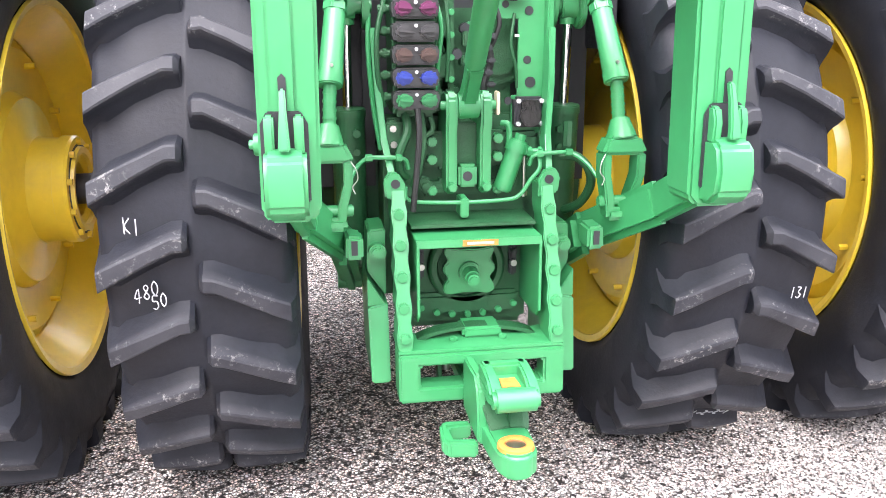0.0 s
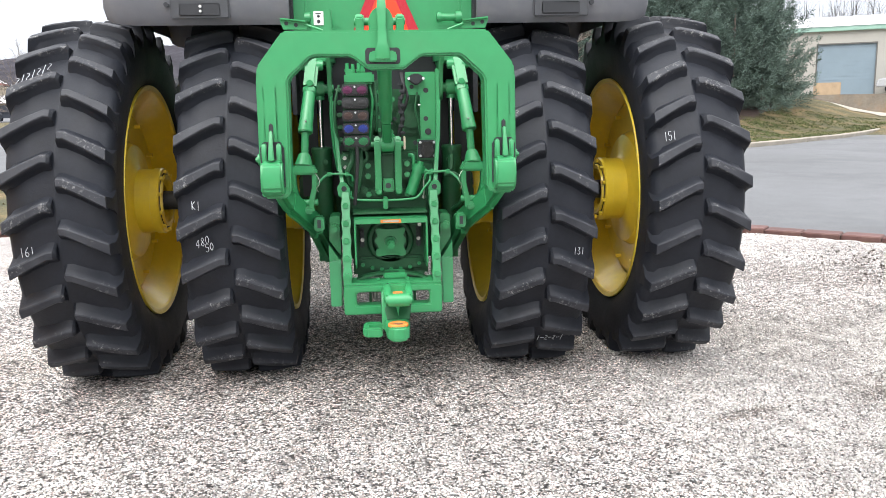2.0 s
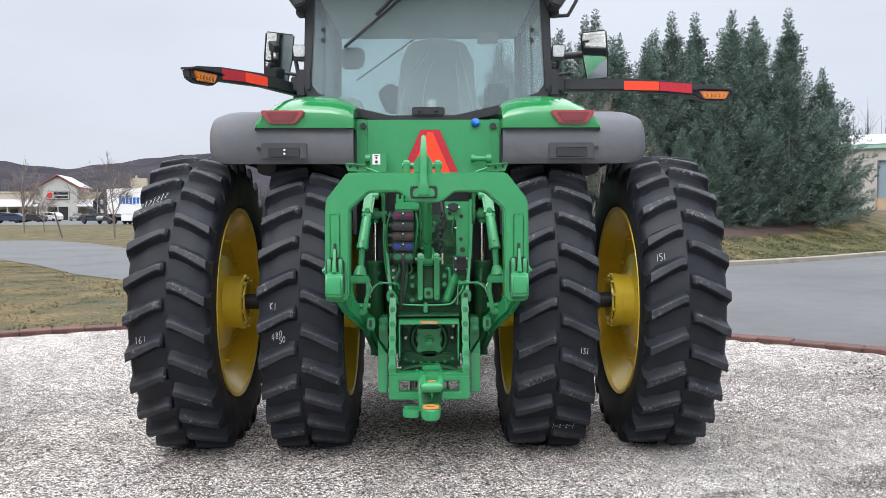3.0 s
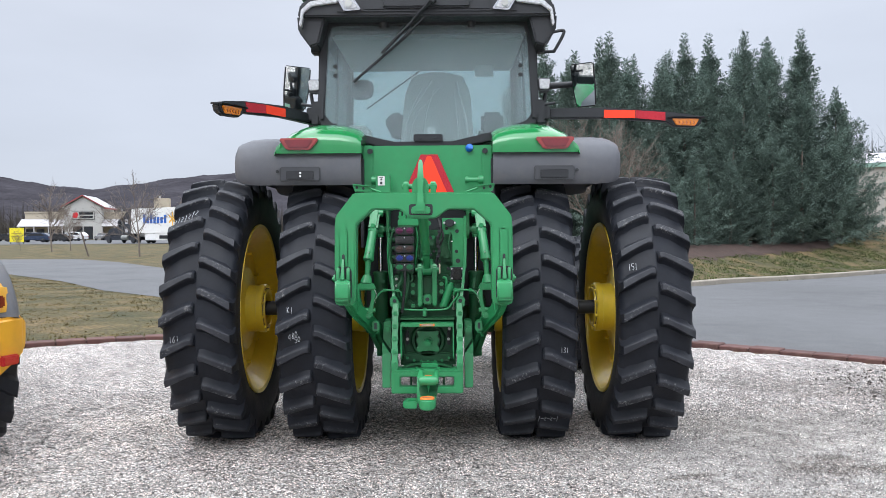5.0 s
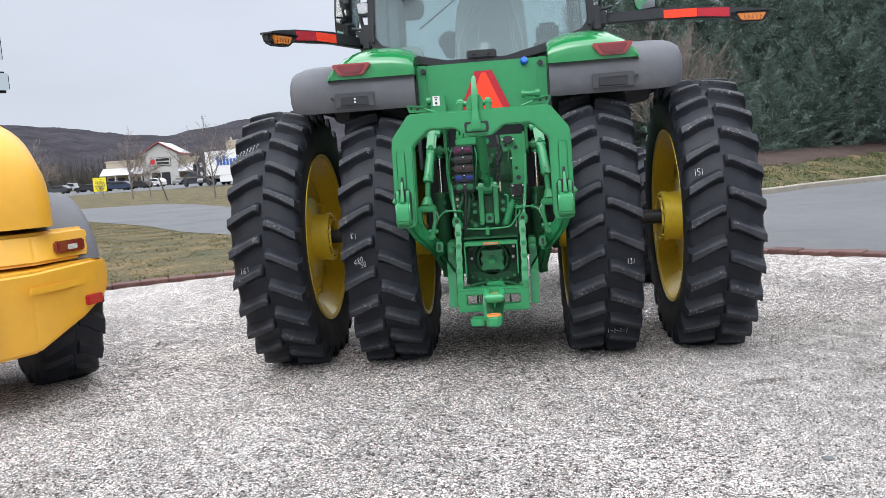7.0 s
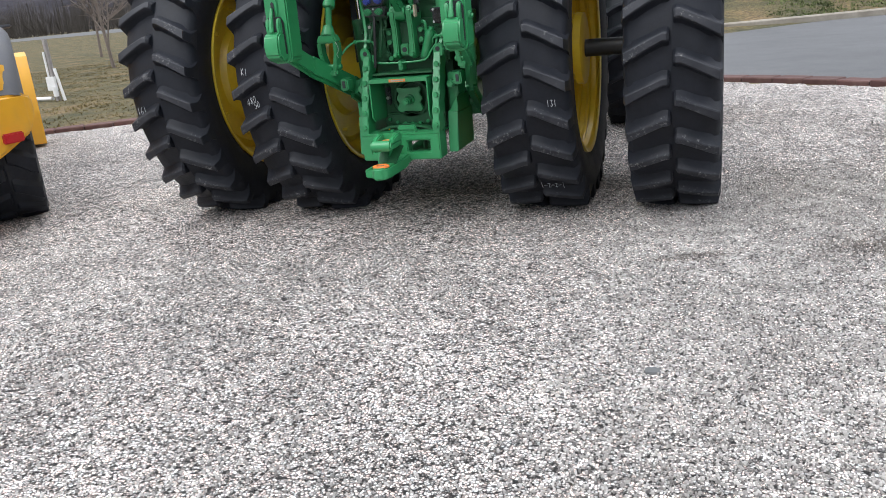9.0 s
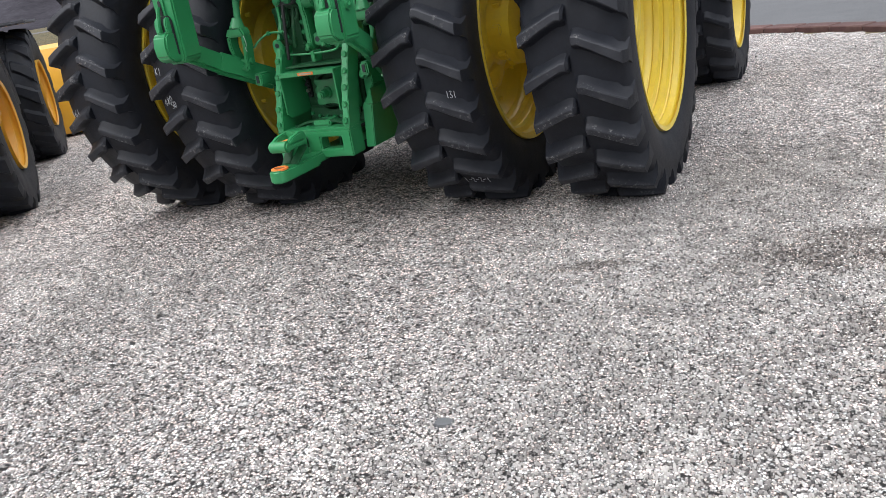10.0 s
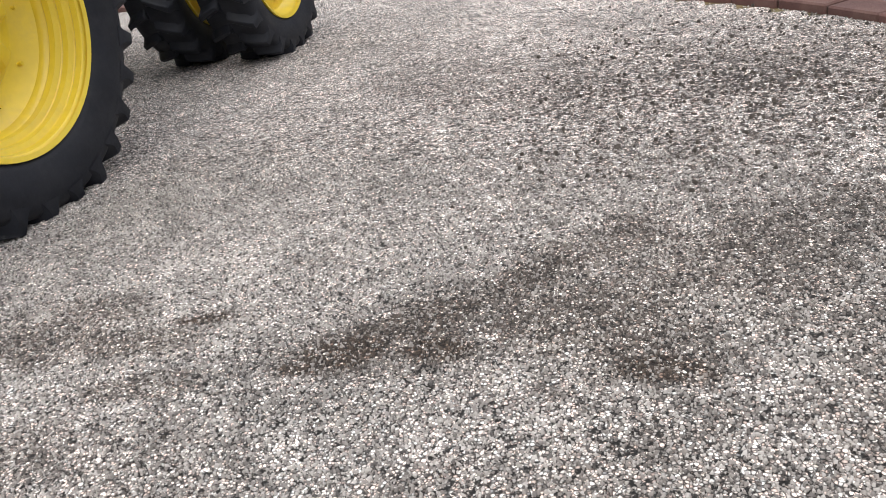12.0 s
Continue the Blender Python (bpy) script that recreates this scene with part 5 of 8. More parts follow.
part("drain_eye", joined(plate([(-0.158, 1.05), (-0.140, 1.022), (-0.105, 1.018), (-0.098, 1.045), (-0.120, 1.075), (-0.145, 1.078)], -0.61, -0.585, "y", 0.006), rod((-0.128, -0.622, 1.047), (-0.128, -0.60, 1.047), 0.012, seg=10)), GREEN_CAST_SHADED, tractor)
part("manifold", box(0.09, 0.25, -0.56, -0.45, 0.98, 1.20, 0.016), GREEN_CAST_SHADED, tractor)
# another added black board, in place of deep shade behind the valves
part("dark_recess", box(-0.30, 0.30, -0.39, -0.37, 1.2, 1.86), BLACK, tractor, "added black board for the shade behind the valves")
clutter = random.Random(21)
for k in range(22):
    x, z, r = clutter.choice((-0.012, 0.012, 0.034, -0.075)) + clutter.uniform(-0.012, 0.012), clutter.uniform(1.26, 1.64), clutter.uniform(0.010, 0.020)
    y, ln = clutter.uniform(-0.52, -0.46), clutter.uniform(0.02, 0.06)
    shape = rod((x, y, z), (x, y - ln, z), r, seg=(6, 12)[k % 2], bevel=0.003) if k % 3 else box(x - r, x + r, y - ln, y, z - r * 1.3, z + r * 1.3, 0.005)
    part("fitting", shape, (GREEN_CAST_SHADED, GREEN, BLACK)[k % 3], tractor)

# ---- quick hitch frame hung on the arms ----
quick_hitch = thing("quick_hitch", pose(-0.0085, 0, 0) @ Matrix.Diagonal((0.97, 1, 1, 1)), "light green steel quick-hitch frame hung on the tractor's arms", "hitch frame")
half = [(0.462, 1.818), (0.583, 1.668), (0.590, 1.60), (0.594, 1.115), (0.575, 1.09), (0.478, 1.09), (0.455, 1.115), (0.447, 1.60), (0.436, 1.622), (0.345, 1.702), (0.325, 1.709), (0.170, 1.709), (0.152, 1.702), (0.090, 1.657), (0.070, 1.650)]
outline = half + [(-u, v) for u, v in half[::-1]]
part("frame", plate(outline, -1.235, -1.10, "y", 0.009, 2), GREEN, quick_hitch)
for s in (-1, 1):
    c = s * 0.532
    part("leg_rib", plate([(c - 0.030, 1.30), (c - 0.030, 1.585), (c + 0.030, 1.585), (c + 0.030, 1.30)], -1.243, -1.232, "y", 0.006), GREEN, quick_hitch)
    part("recess", plate([(c - 0.054, 1.14), (c - 0.054, 1.315), (c - 0.038, 1.343), (c + 0.038, 1.343), (c + 0.054, 1.315), (c + 0.054, 1.14)], -1.2465, -1.236, "y", 0.003), BLACK, quick_hitch)
    part("hook", plate([(-1.20, 1.262), (-1.285, 1.262), (-1.312, 1.245), (-1.325, 1.19), (-1.318, 1.135), (-1.28, 1.105), (-1.14, 1.095), (-1.12, 1.14)], c - 0.048, c + 0.048, "x", 0.010, 2), GREEN, quick_hitch, "rounded lower hook")
    for dx in (-0.033, 0.033):
        part("latch_cheek", plate([(-1.235, 1.25), (-1.276, 1.25), (-1.280, 1.30), (-1.268, 1.334), (-1.235, 1.338)], c + dx - 0.011, c + dx + 0.011, "x", 0.005), GREEN, quick_hitch)
    part("slot", plate([(c - 0.009, 1.345), (c - 0.009, 1.415), (c, 1.424), (c + 0.009, 1.415), (c + 0.009, 1.345)], -1.2475, -1.2435, "y"), BLACK, quick_hitch)
    part("latch_lever", loft([[(c - w, y, z), (c + w, y, z), (c + w, y + 0.022, z), (c - w, y + 0.022, z)] for w, y, z in ((0.014, -1.306, 1.262), (0.012, -1.302, 1.29), (0.008, -1.284, 1.35), (0.007, -1.268, 1.392))], 0.004), GREEN, quick_hitch, "upright latch lever")
    part("pivot_knob", rod((s * 0.590, -1.17, 1.262), (s * 0.607, -1.17, 1.262), 0.026, seg=12, bevel=0.003), GREEN, quick_hitch)
    part("pivot_tip", rod((s * 0.606, -1.17, 1.262), (s * 0.618, -1.17, 1.262), 0.011, seg=8, bevel=0.002), GREEN, quick_hitch)
    part("bracket", plate([(s * 0.355, 1.826), (s * 0.352, 1.858), (s * 0.375, 1.868), (s * 0.470, 1.878), (s * 0.478, 1.868), (s * 0.462, 1.828)], -1.165, -1.157, "y", 0.002), GREEN, quick_hitch, "flat corner plate")
    part("bracket_edge", beam((s * 0.356, -1.175, 1.862), (s * 0.474, -1.175, 1.874), 0.022, 0.007, 0.002), GREEN, quick_hitch)
    for hx, hz in ((0.448, 1.855), (0.405, 1.848)):
        part("bracket_hole", rod((s * hx, -1.1675, hz), (s * hx, -1.1655, hz), 0.009, seg=10), BLACK, quick_hitch)
    part("stay", tube([(s * 0.372, -1.16, 1.852), (s * 0.33, -1.168, 1.838), (s * 0.285, -1.175, 1.822)], 0.006, 6), GREEN, quick_hitch)
pocket = [(-0.090, 1.672), (-0.096, 1.685), (-0.096, 1.732), (-0.086, 1.742), (-0.040, 1.742), (-0.034, 1.722), (0.004, 1.722), (0.010, 1.742), (0.052, 1.742), (0.062, 1.732), (0.062, 1.685), (0.056, 1.672)]
part("pocket", plate(pocket, -1.2395, -1.233, "y", 0.002), BLACK, quick_hitch, "dark pocket for the hook")
part("pocket_block", plate([(-0.080, 1.680), (-0.080, 1.716), (-0.068, 1.728), (-0.044, 1.728), (0.014, 1.728), (0.036, 1.728), (0.046, 1.716), (0.046, 1.680)], -1.262, -1.238, "y", 0.006), GREEN, quick_hitch)
part("top_hook", loft([[(-0.018 - w, y, z), (-0.018 + w, y, z), (-0.018 + w * 0.9, y + d, z), (-0.018 - w * 0.9, y + d, z)] for w, y, d, z in ((0.034, -1.268, 0.05, 1.690), (0.032, -1.275, 0.06, 1.735), (0.021, -1.268, 0.06, 1.765), (0.019, -1.262, 0.09, 1.83), (0.022, -1.258, 0.10, 1.90), (0.018, -1.245, 0.09, 1.955), (0.014, -1.225, 0.07, 2.010), (0.008, -1.215, 0.05, 2.030))], 0.004), GREEN, quick_hitch, "upright top hook")
part("hook_body", plate([(-0.075, 1.812), (-0.078, 1.858), (-0.066, 1.895), (-0.040, 1.916), (0.004, 1.916), (0.026, 1.895), (0.036, 1.858), (0.034, 1.812)], -1.225, -1.13, "y", 0.007), GREEN, quick_hitch)
for a, b in ((-0.136, -0.098), (0.047, 0.084)):
    part("hook_cheek", plate([(-1.22, 1.805), (-1.225, 1.872), (-1.20, 1.890), (-1.14, 1.890), (-1.12, 1.805)], a, b, "x", 0.006), GREEN, quick_hitch)
part("hook_pin", rod((-0.142, -1.185, 1.858), (0.090, -1.185, 1.858), 0.017, seg=14, bevel=0.003), GREEN, quick_hitch)


# ---- fenders, rear panel, sign ----
def fender_shell(s):
    """A grey plastic mudguard: flat tail, rounded outer end, bowed over the tyres."""
    prof = [(-0.595, 1.905), (-0.625, 1.95), (-0.63, 2.08), (-0.61, 2.17), (-0.55, 2.225), (-0.40, 2.26), (0.0, 2.28), (0.45, 2.22), (0.75, 2.05), (0.85, 1.90)]
    bm = bmesh.new()
    cols = []
    stations = [(0.475, 1.0), (0.7, 1.0), (1.0, 1.0), (1.22, 1.0), (1.30, 0.965), (1.35, 0.89), (1.38, 0.78), (1.395, 0.60)]
    for x, k in stations:
        cols.append([bm.verts.new((s * x, y * (0.75 + 0.25 * k) if y < 0 else y * (0.85 + 0.15 * k), 2.06 + (z - 2.06) * k)) for y, z in prof])
    for a, b in zip(cols, cols[1:]):
        for i in range(len(prof) - 1):
            bm.faces.new((a[i], a[i + 1], b[i + 1], b[i]))
    bm.faces.new(cols[-1])
    bmesh.ops.recalc_face_normals(bm, faces=bm.faces)
    bmesh.ops.solidify(bm, geom=bm.faces[:], thickness=0.02)
    return bm


def hull(points):
    bm = bmesh.new()
    for p in points:
        bm.verts.new(p)
    bmesh.ops.convex_hull(bm, input=bm.verts[:])
    bmesh.ops.delete(bm, geom=[v for v in bm.verts if not v.link_faces], context="VERTS")
    bmesh.ops.dissolve_limit(bm, angle_limit=radians(2), verts=bm.verts[:], edges=bm.edges[:])
    return bm


for s in (-1, 1):
    f = part("fender", fender_shell(s), GREY_PLASTIC, tractor, "grey plastic rear fender", angle=50)
    rows = []
    for x, rear, crest in ((0.470, 2.205, 2.300), (0.500, 2.225, 2.330), (0.62, 2.245, 2.365), (0.78, 2.252, 2.372), (0.90, 2.245, 2.352), (0.99, 2.228, 2.310), (1.045, 2.205, 2.255), (1.078, 2.175, 2.205), (1.090, 2.140, 2.155)):
        edge = [(-0.658, 2.128), (-0.660, rear - 0.03), (-0.648, rear), (-0.60, rear + 0.35 * (crest - rear)), (-0.52, rear + 0.72 * (crest - rear)), (-0.40, rear + 0.95 * (crest - rear)), (-0.26, crest), (0.10, crest), (0.10, 2.128)]
        rows.append([(s * x, y, z) for y, z in edge])
    cover = loft(rows)
    part("fender_cover", cover, GLOSS_GREEN, f, "glossy green fender cover", angle=32)
    lamp = part("tail_light", plate([(s * 0.775, 2.235), (s * 1.045, 2.235), (s * 1.05, 2.222), (s * 0.995, 2.15), (s * 0.83, 2.15), (s * 0.77, 2.222)], -0.685, -0.64, "y", 0.008), BRIGHT_LENS, f, "red tail light")
    part("lens", plate([(s * 0.805, 2.222), (s * 1.015, 2.222), (s * 0.98, 2.163), (s * 0.845, 2.163)], -0.694, -0.68, "y", 0.006), RED_LENS, f, "dark red lens")
    part("lamp_recess", joined(box(s * 0.91 - 0.145, s * 0.91 + 0.145, -0.640, -0.62, 1.93, 2.035, 0.008)), INSERT, f, "dark rectangular insert")
    part("insert_panel", box(s * 0.91 - 0.10, s * 0.91 + 0.10, -0.646, -0.638, 1.945, 2.005, 0.005), BLACK, f)
    if s < 0:
        for dz in (1.967, 1.99):
            part("pin_hole", rod((-0.905, -0.66, dz), (-0.905, -0.652, dz), 0.007, seg=8), WHITE, f)
    part("screw", rod((-1.07 if s < 0 else 1.07, -0.652, 2.0), (-1.07 if s < 0 else 1.07, -0.636, 2.0), 0.012, seg=10), BLACK, f)
    part("panel_flange", box(s * 0.435 - 0.04, s * 0.435 + 0.04, -0.50, -0.40, 1.80, 2.20, 0.012), GREEN, tractor)
    for k, (r, a, b) in enumerate(((0.026, 0.275, 0.300), (0.018, 0.298, 0.372), (0.030, 0.370, 0.405))):
        part("boss", rod((s * a, -0.55, 1.94), (s * b, -0.55, 1.94), r, seg=18, bevel=0.004), GREEN, tractor)
    part("rubber_bump", rod((s * 0.42, -0.515, 2.155), (s * 0.42, -0.49, 2.155), 0.02, seg=14), BLACK, tractor)
part("rear_panel", joined(box(-0.46, 0.46, -0.47, -0.42, 1.79, 2.20, 0.01), box(-0.40, 0.40, -0.485, -0.465, 1.81, 2.19, 0.006)), GREEN, tractor, "green panel below the cab window")
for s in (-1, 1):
    # added black panel, stands for the shade beside the linkage
    part("inner_wall", box(s * 0.365 - 0.105, s * 0.365 + 0.105, -0.32, -0.25, 1.0, 1.90), BLACK, tractor, "added black panel for the shade behind the linkage")
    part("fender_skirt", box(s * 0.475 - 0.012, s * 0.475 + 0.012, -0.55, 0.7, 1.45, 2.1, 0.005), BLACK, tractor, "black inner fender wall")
smv = part("triangle_sign", plate([(-0.050, 2.130), (0.074, 2.130), (0.194, 1.855), (0.215, 1.800), (-0.191, 1.800), (-0.170, 1.855)], -0.505, -0.498, "y", 0.001), RED_SHEET, tractor, "red-rimmed orange slow-vehicle triangle")
part("sign_centre", plate([(-0.004, 2.116), (0.028, 2.116), (0.156, 1.820), (-0.132, 1.820)], -0.510, -0.5055, "y"), FLUOR, smv, "fluorescent orange centre")
tag = part("sticker", box(-0.356, -0.306, -0.602, -0.598, 1.900, 1.968, 0.001), WHITE, tractor, "small white sticker")
part("bars", joined(rod((-0.331, -0.6055, 1.918), (-0.331, -0.6025, 1.918), 0.009, seg=12), rod((-0.331, -0.6055, 1.944), (-0.331, -0.6025, 1.944), 0.007, seg=12), box(-0.345, -0.317, -0.6055, -0.6025, 1.956, 1.961)), BLACK, tag)
part("sticker_bracket", box(-0.372, -0.265, -0.597, -0.55, 1.845, 1.975, 0.006), GREEN, tractor)
part("blue_knob", joined(rod((0.297, -0.45, 2.155), (0.309, -0.50, 2.180), 0.019, 0.026, 18, 0.005), rod((0.305, -0.488, 2.174), (0.311, -0.515, 2.188), 0.030, 0.022, 18, 0.005)), BLUE_KNOB, tractor, "blue filler cap")

# ---- cab ----
WIN = [(-0.66, 3.128), (0.66, 3.128), (0.725, 3.11), (0.752, 3.05), (0.785, 2.46), (0.74, 2.40), (0.46, 2.315), (0.18, 2.25), (-0.26, 2.25), (-0.50, 2.305), (-0.74, 2.40), (-0.785, 2.46), (-0.752, 3.05), (-0.725, 3.11)]
RY = -0.27


def ring(inner, grow, a, b, r=0.006):
    """A frame round an outline in the x-z plane."""
    c = Vector((sum(u for u, v in inner) / len(inner), sum(v for u, v in inner) / len(inner)))
    bm = bmesh.new()
    rows = []
    for y in (a, b):
        rows.append([bm.verts.new((u, y, v)) for u, v in inner])
        rows.append([bm.verts.new((u + grow * (1 if u > c.x + 0.3 else -1 if u < c.x - 0.3 else 0), y, v + grow * (1 if v > c.y + 0.3 else -1 if v < 2.45 else 0))) for u, v in inner])
    n = len(inner)
    for i in range(n):
        j = (i + 1) % n
        for p, q in ((0, 1), (1, 3), (3, 2), (2, 0)):
            bm.faces.new((rows[p][i], rows[p][j], rows[q][j], rows[q][i]))
    bmesh.ops.recalc_face_normals(bm, faces=bm.faces)
    return rounded(bm, r, 2)


part("rear_window_frame", ring(WIN, 0.055, RY - 0.02, RY + 0.06), BLACK, tractor, "black rear window frame")
part("rear_window", plate([(u * 1.01, v) for u, v in WIN], RY - 0.012, RY - 0.006, "y"), GLASS, tractor, "tinted rear window").visible_shadow = False
for s in (-1, 1):
    for bz in (2.84, 2.77):
        part("window_bolt", rod((s * 0.70, RY - 0.02, bz - 0.02), (s * 0.70, RY - 0.008, bz - 0.02), 0.015, seg=12), BLACK, tractor)
    part("window_hinge", box(s * 0.80 - 0.012, s * 0.80 + 0.012, RY - 0.04, RY, 2.42, 2.56, 0.004), BLACK, tractor)
    part("cab_pillar", joined(beam((s * 0.825, -0.2, 2.2), (s * 0.80, -0.2, 3.12), 0.05, 0.10, 0.012, up=(0, 1, 0)), beam((s * 0.80, 1.30, 2.0), (s * 0.76, 1.15, 3.2), 0.07, 0.09, 0.015, up=(0, 1, 0)), beam((s * 0.83, -0.2, 2.25), (s * 0.82, 1.3, 2.1), 0.07, 0.10, 0.012), beam((s * 0.83, 0.55, 2.2), (s * 0.80, 0.5, 3.2), 0.05, 0.06, 0.01, up=(0, 1, 0))), BLACK, tractor, "black cab pillars")
    part("side_window", hull([(s * 0.825, -0.15, 2.28), (s * 0.82, 1.25, 2.12), (s * 0.775, 1.12, 3.15), (s * 0.79, -0.15, 3.15), (s * 0.829, -0.15, 2.28), (s * 0.779, 1.12, 3.15), (s * 0.794, -0.15, 3.15)]), GLASS, tractor, "tinted side window").visible_shadow = False
    for hz0, hz1 in ((2.92, 3.05), (2.38, 2.56)):
        part("hinge", box(s * 0.855 - 0.03, s * 0.855 + 0.03, -0.28, -0.18, hz0, hz1, 0.01), BLACK, tractor)
part("front_window", hull([(x, y + d, z) for x, y, z in ((-0.76, 1.28, 2.2), (0.76, 1.28, 2.2), (0.72, 1.16, 3.12), (-0.72, 1.16, 3.12)) for d in (0, 0.005)]), GLASS, tractor, "tinted front window").visible_shadow = False
part("cab_floor", joined(box(-0.84, 0.84, -0.25, 1.30, 2.02, 2.14, 0.02), box(-0.84, 0.84, -0.26, -0.16, 2.10, 2.24, 0.02), box(-0.6, 0.6, -0.3, 1.2, 1.7, 2.03, 0.03)), BLACK, tractor, "dark cab floor")
part("window_latch", joined(box(-0.11, 0.11, RY - 0.035, RY - 0.012, 2.245, 2.305, 0.008), rod((-0.06, RY - 0.05, 2.285), (-0.06, RY - 0.03, 2.285), 0.012), rod((0.05, RY - 0.05, 2.285), (0.05, RY - 0.03, 2.285), 0.012)), BLACK, tractor, "black window latch")
part("window_note", box(-0.005, 0.055, RY - 0.004, RY - 0.002, 2.30, 2.36), WHITE, tractor, "small white note")

# roof
rp = [(-0.70, 3.145), (-0.93, 3.05), (-0.955, 3.09), (-0.935, 3.23), (-0.83, 3.295), (-0.45, 3.32), (0.45, 3.32), (0.83, 3.295), (0.935, 3.23), (0.955, 3.09), (0.93, 3.05), (0.70, 3.145)]
part("roof", rounded(hull([(u * k, y, max(v, 3.14) + dz) for y, k, dz in ((-0.50, 0.99, 0.0), (0.2, 1.01, 0.05), (1.35, 0.95, 0.05)) for u, v in rp]), 0.012, 2, 20), BLACK, tractor, "black cab roof")
part("roof_cap", rounded(hull([(u, y, z) for u, y, z in ((-0.93, -0.505, 3.268), (0.93, -0.505, 3.268), (0.74, -0.42, 3.38), (-0.74, -0.42, 3.38), (-0.93, 1.25, 3.36), (0.93, 1.25, 3.36), (0.76, 1.2, 3.45), (-0.76, 1.2, 3.45), (-0.95, 0.3, 3.36), (0.95, 0.3, 3.36))]), 0.012, 2, 20), GREEN, tractor, "green roof cap")
part("visor", joined(plate([(-0.36, 3.34), (0.36, 3.34), (0.31, 3.195), (-0.31, 3.195)], -0.53, -0.49, "y", 0.012), box(-0.46, -0.31, -0.515, -0.49, 3.18, 3.30, 0.008), box(0.31, 0.46, -0.515, -0.49, 3.18, 3.30, 0.008), plate([(-0.66, 3.19), (0.66, 3.19), (0.66, 3.165), (-0.66, 3.165)], -0.51, -0.48, "y", 0.008)), BLACK, tractor, "dark rear roof visor")
for s in (-1, 1):
    part("roof_corner", rounded(hull([(s * u, y, v) for u, v in ((0.955, 3.16), (0.95, 3.06), (0.93, 3.02), (0.86, 2.93), (0.80, 2.95), (0.775, 3.09), (0.745, 3.16)) for y in (-0.46, -0.14)]), 0.012, 2), BLACK, tractor, "black roof corner")
part("headliner", box(-0.74, 0.74, -0.18, 1.1, 3.05, 3.09, 0.02), INTERIOR, tractor)
for s in (-1, 1):
    wl_ = part("work_light", plate([(s * 0.535, 3.272), (s * 0.650, 3.258), (s * 0.600, 3.170), (s * 0.475, 3.182)], -0.535, -0.49, "y", 0.006), CHROME, tractor, "clear rear work light")
    part("lens", plate([(s * 0.543, 3.262), (s * 0.633, 3.250), (s * 0.593, 3.182), (s * 0.497, 3.192)], -0.541, -0.534, "y", 0.003), CLEAR, wl_)
    part("lens", rod((s * 0.567, -0.547, 3.222), (s * 0.567, -0.54, 3.222), 0.026, seg=14), STEEL, wl_)
    part("corner_light", plate([(s * 0.64, 3.275), (s * 0.85, 3.245), (s * 0.915, 3.185), (s * 0.93, 3.07), (s * 0.915, 3.06), (s * 0.895, 3.165), (s * 0.835, 3.21), (s * 0.65, 3.235)], -0.525, -0.46, "y", 0.006), CLEAR, tractor, "clear corner light strip")
part("grab_handle", tube([(0.83, 0, 3.115), (0.95, 0, 3.13), (1.055, 0, 3.15), (1.065, 0.0, 3.12), (1.0, 0.0, 3.0), (0.975, 0, 2.985), (0.83, 0.0, 2.98)], 0.013, 8), BLACK, tractor, "black bent grab handle")
wiper = part("wiper", joined(beam((0.045, -0.575, 3.245), (-0.10, -0.47, 3.115), 0.030, 0.020, 0.004), beam((-0.10, -0.47, 3.115), (-0.34, -0.36, 2.90), 0.026, 0.016, 0.003), beam((-0.005, -0.50, 3.14), (-0.25, -0.38, 2.945), 0.012, 0.012, 0.002)), BLACK, tractor, "black rear wiper")
part("wiper_blade", beam((-0.12, RY - 0.075, 3.06), (-0.56, RY - 0.035, 2.70), 0.030, 0.014, 0.003), BLACK, wiper)
part("wiper_pivot", rod((0.045, -0.585, 3.245), (0.045, -0.53, 3.245), 0.026, bevel=0.004), BLACK, wiper)
part("front_wiper", beam((-0.06, 1.14, 3.10), (-0.61, 1.18, 2.72), 0.022, 0.012, 0.003), BLACK, tractor)
for s in (-1, 1):
    part("frame_tab", rod((s * 0.33 + 0.0, RY - 0.04, 3.14), (s * 0.33, RY - 0.04, 3.10), 0.035, 0.025, 12), BLACK, tractor)
# cab inside
part("operator_seat", joined(rounded(hull([(x, y, z) for x, y, z in ((-0.17, 0.36, 2.30), (0.31, 0.36, 2.30), (0.26, 0.30, 2.70), (-0.12, 0.30, 2.70), (-0.08, 0.28, 2.81), (0.22, 0.28, 2.81), (-0.17, 0.48, 2.30), (0.31, 0.48, 2.30), (0.23, 0.42, 2.80), (-0.09, 0.42, 2.80))]), 0.05, 3, 20), box(-0.22, 0.34, 0.36, 0.9, 2.30, 2.46, 0.05, 3), box(-0.18, 0.30, 0.4, 0.85, 2.13, 2.32, 0.03)), SEAT, tractor, "grey operator seat")
part("seat_wrap", rounded(hull([(x, y, z) for x, y, z in ((-0.25, 0.22, 2.20), (0.37, 0.22, 2.20), (0.36, 0.22, 2.36), (0.335, 0.20, 2.70), (-0.20, 0.20, 2.70), (-0.145, 0.22, 2.84), (0.03, 0.24, 2.885), (0.12, 0.24, 2.88), (0.275, 0.22, 2.84), (-0.25, 0.60, 2.22), (0.37, 0.60, 2.22), (0.22, 0.50, 2.81), (-0.09, 0.50, 2.81))]), 0.025, 2, 20), WRAP, tractor, "clear plastic wrap over the seat").visible_shadow = False
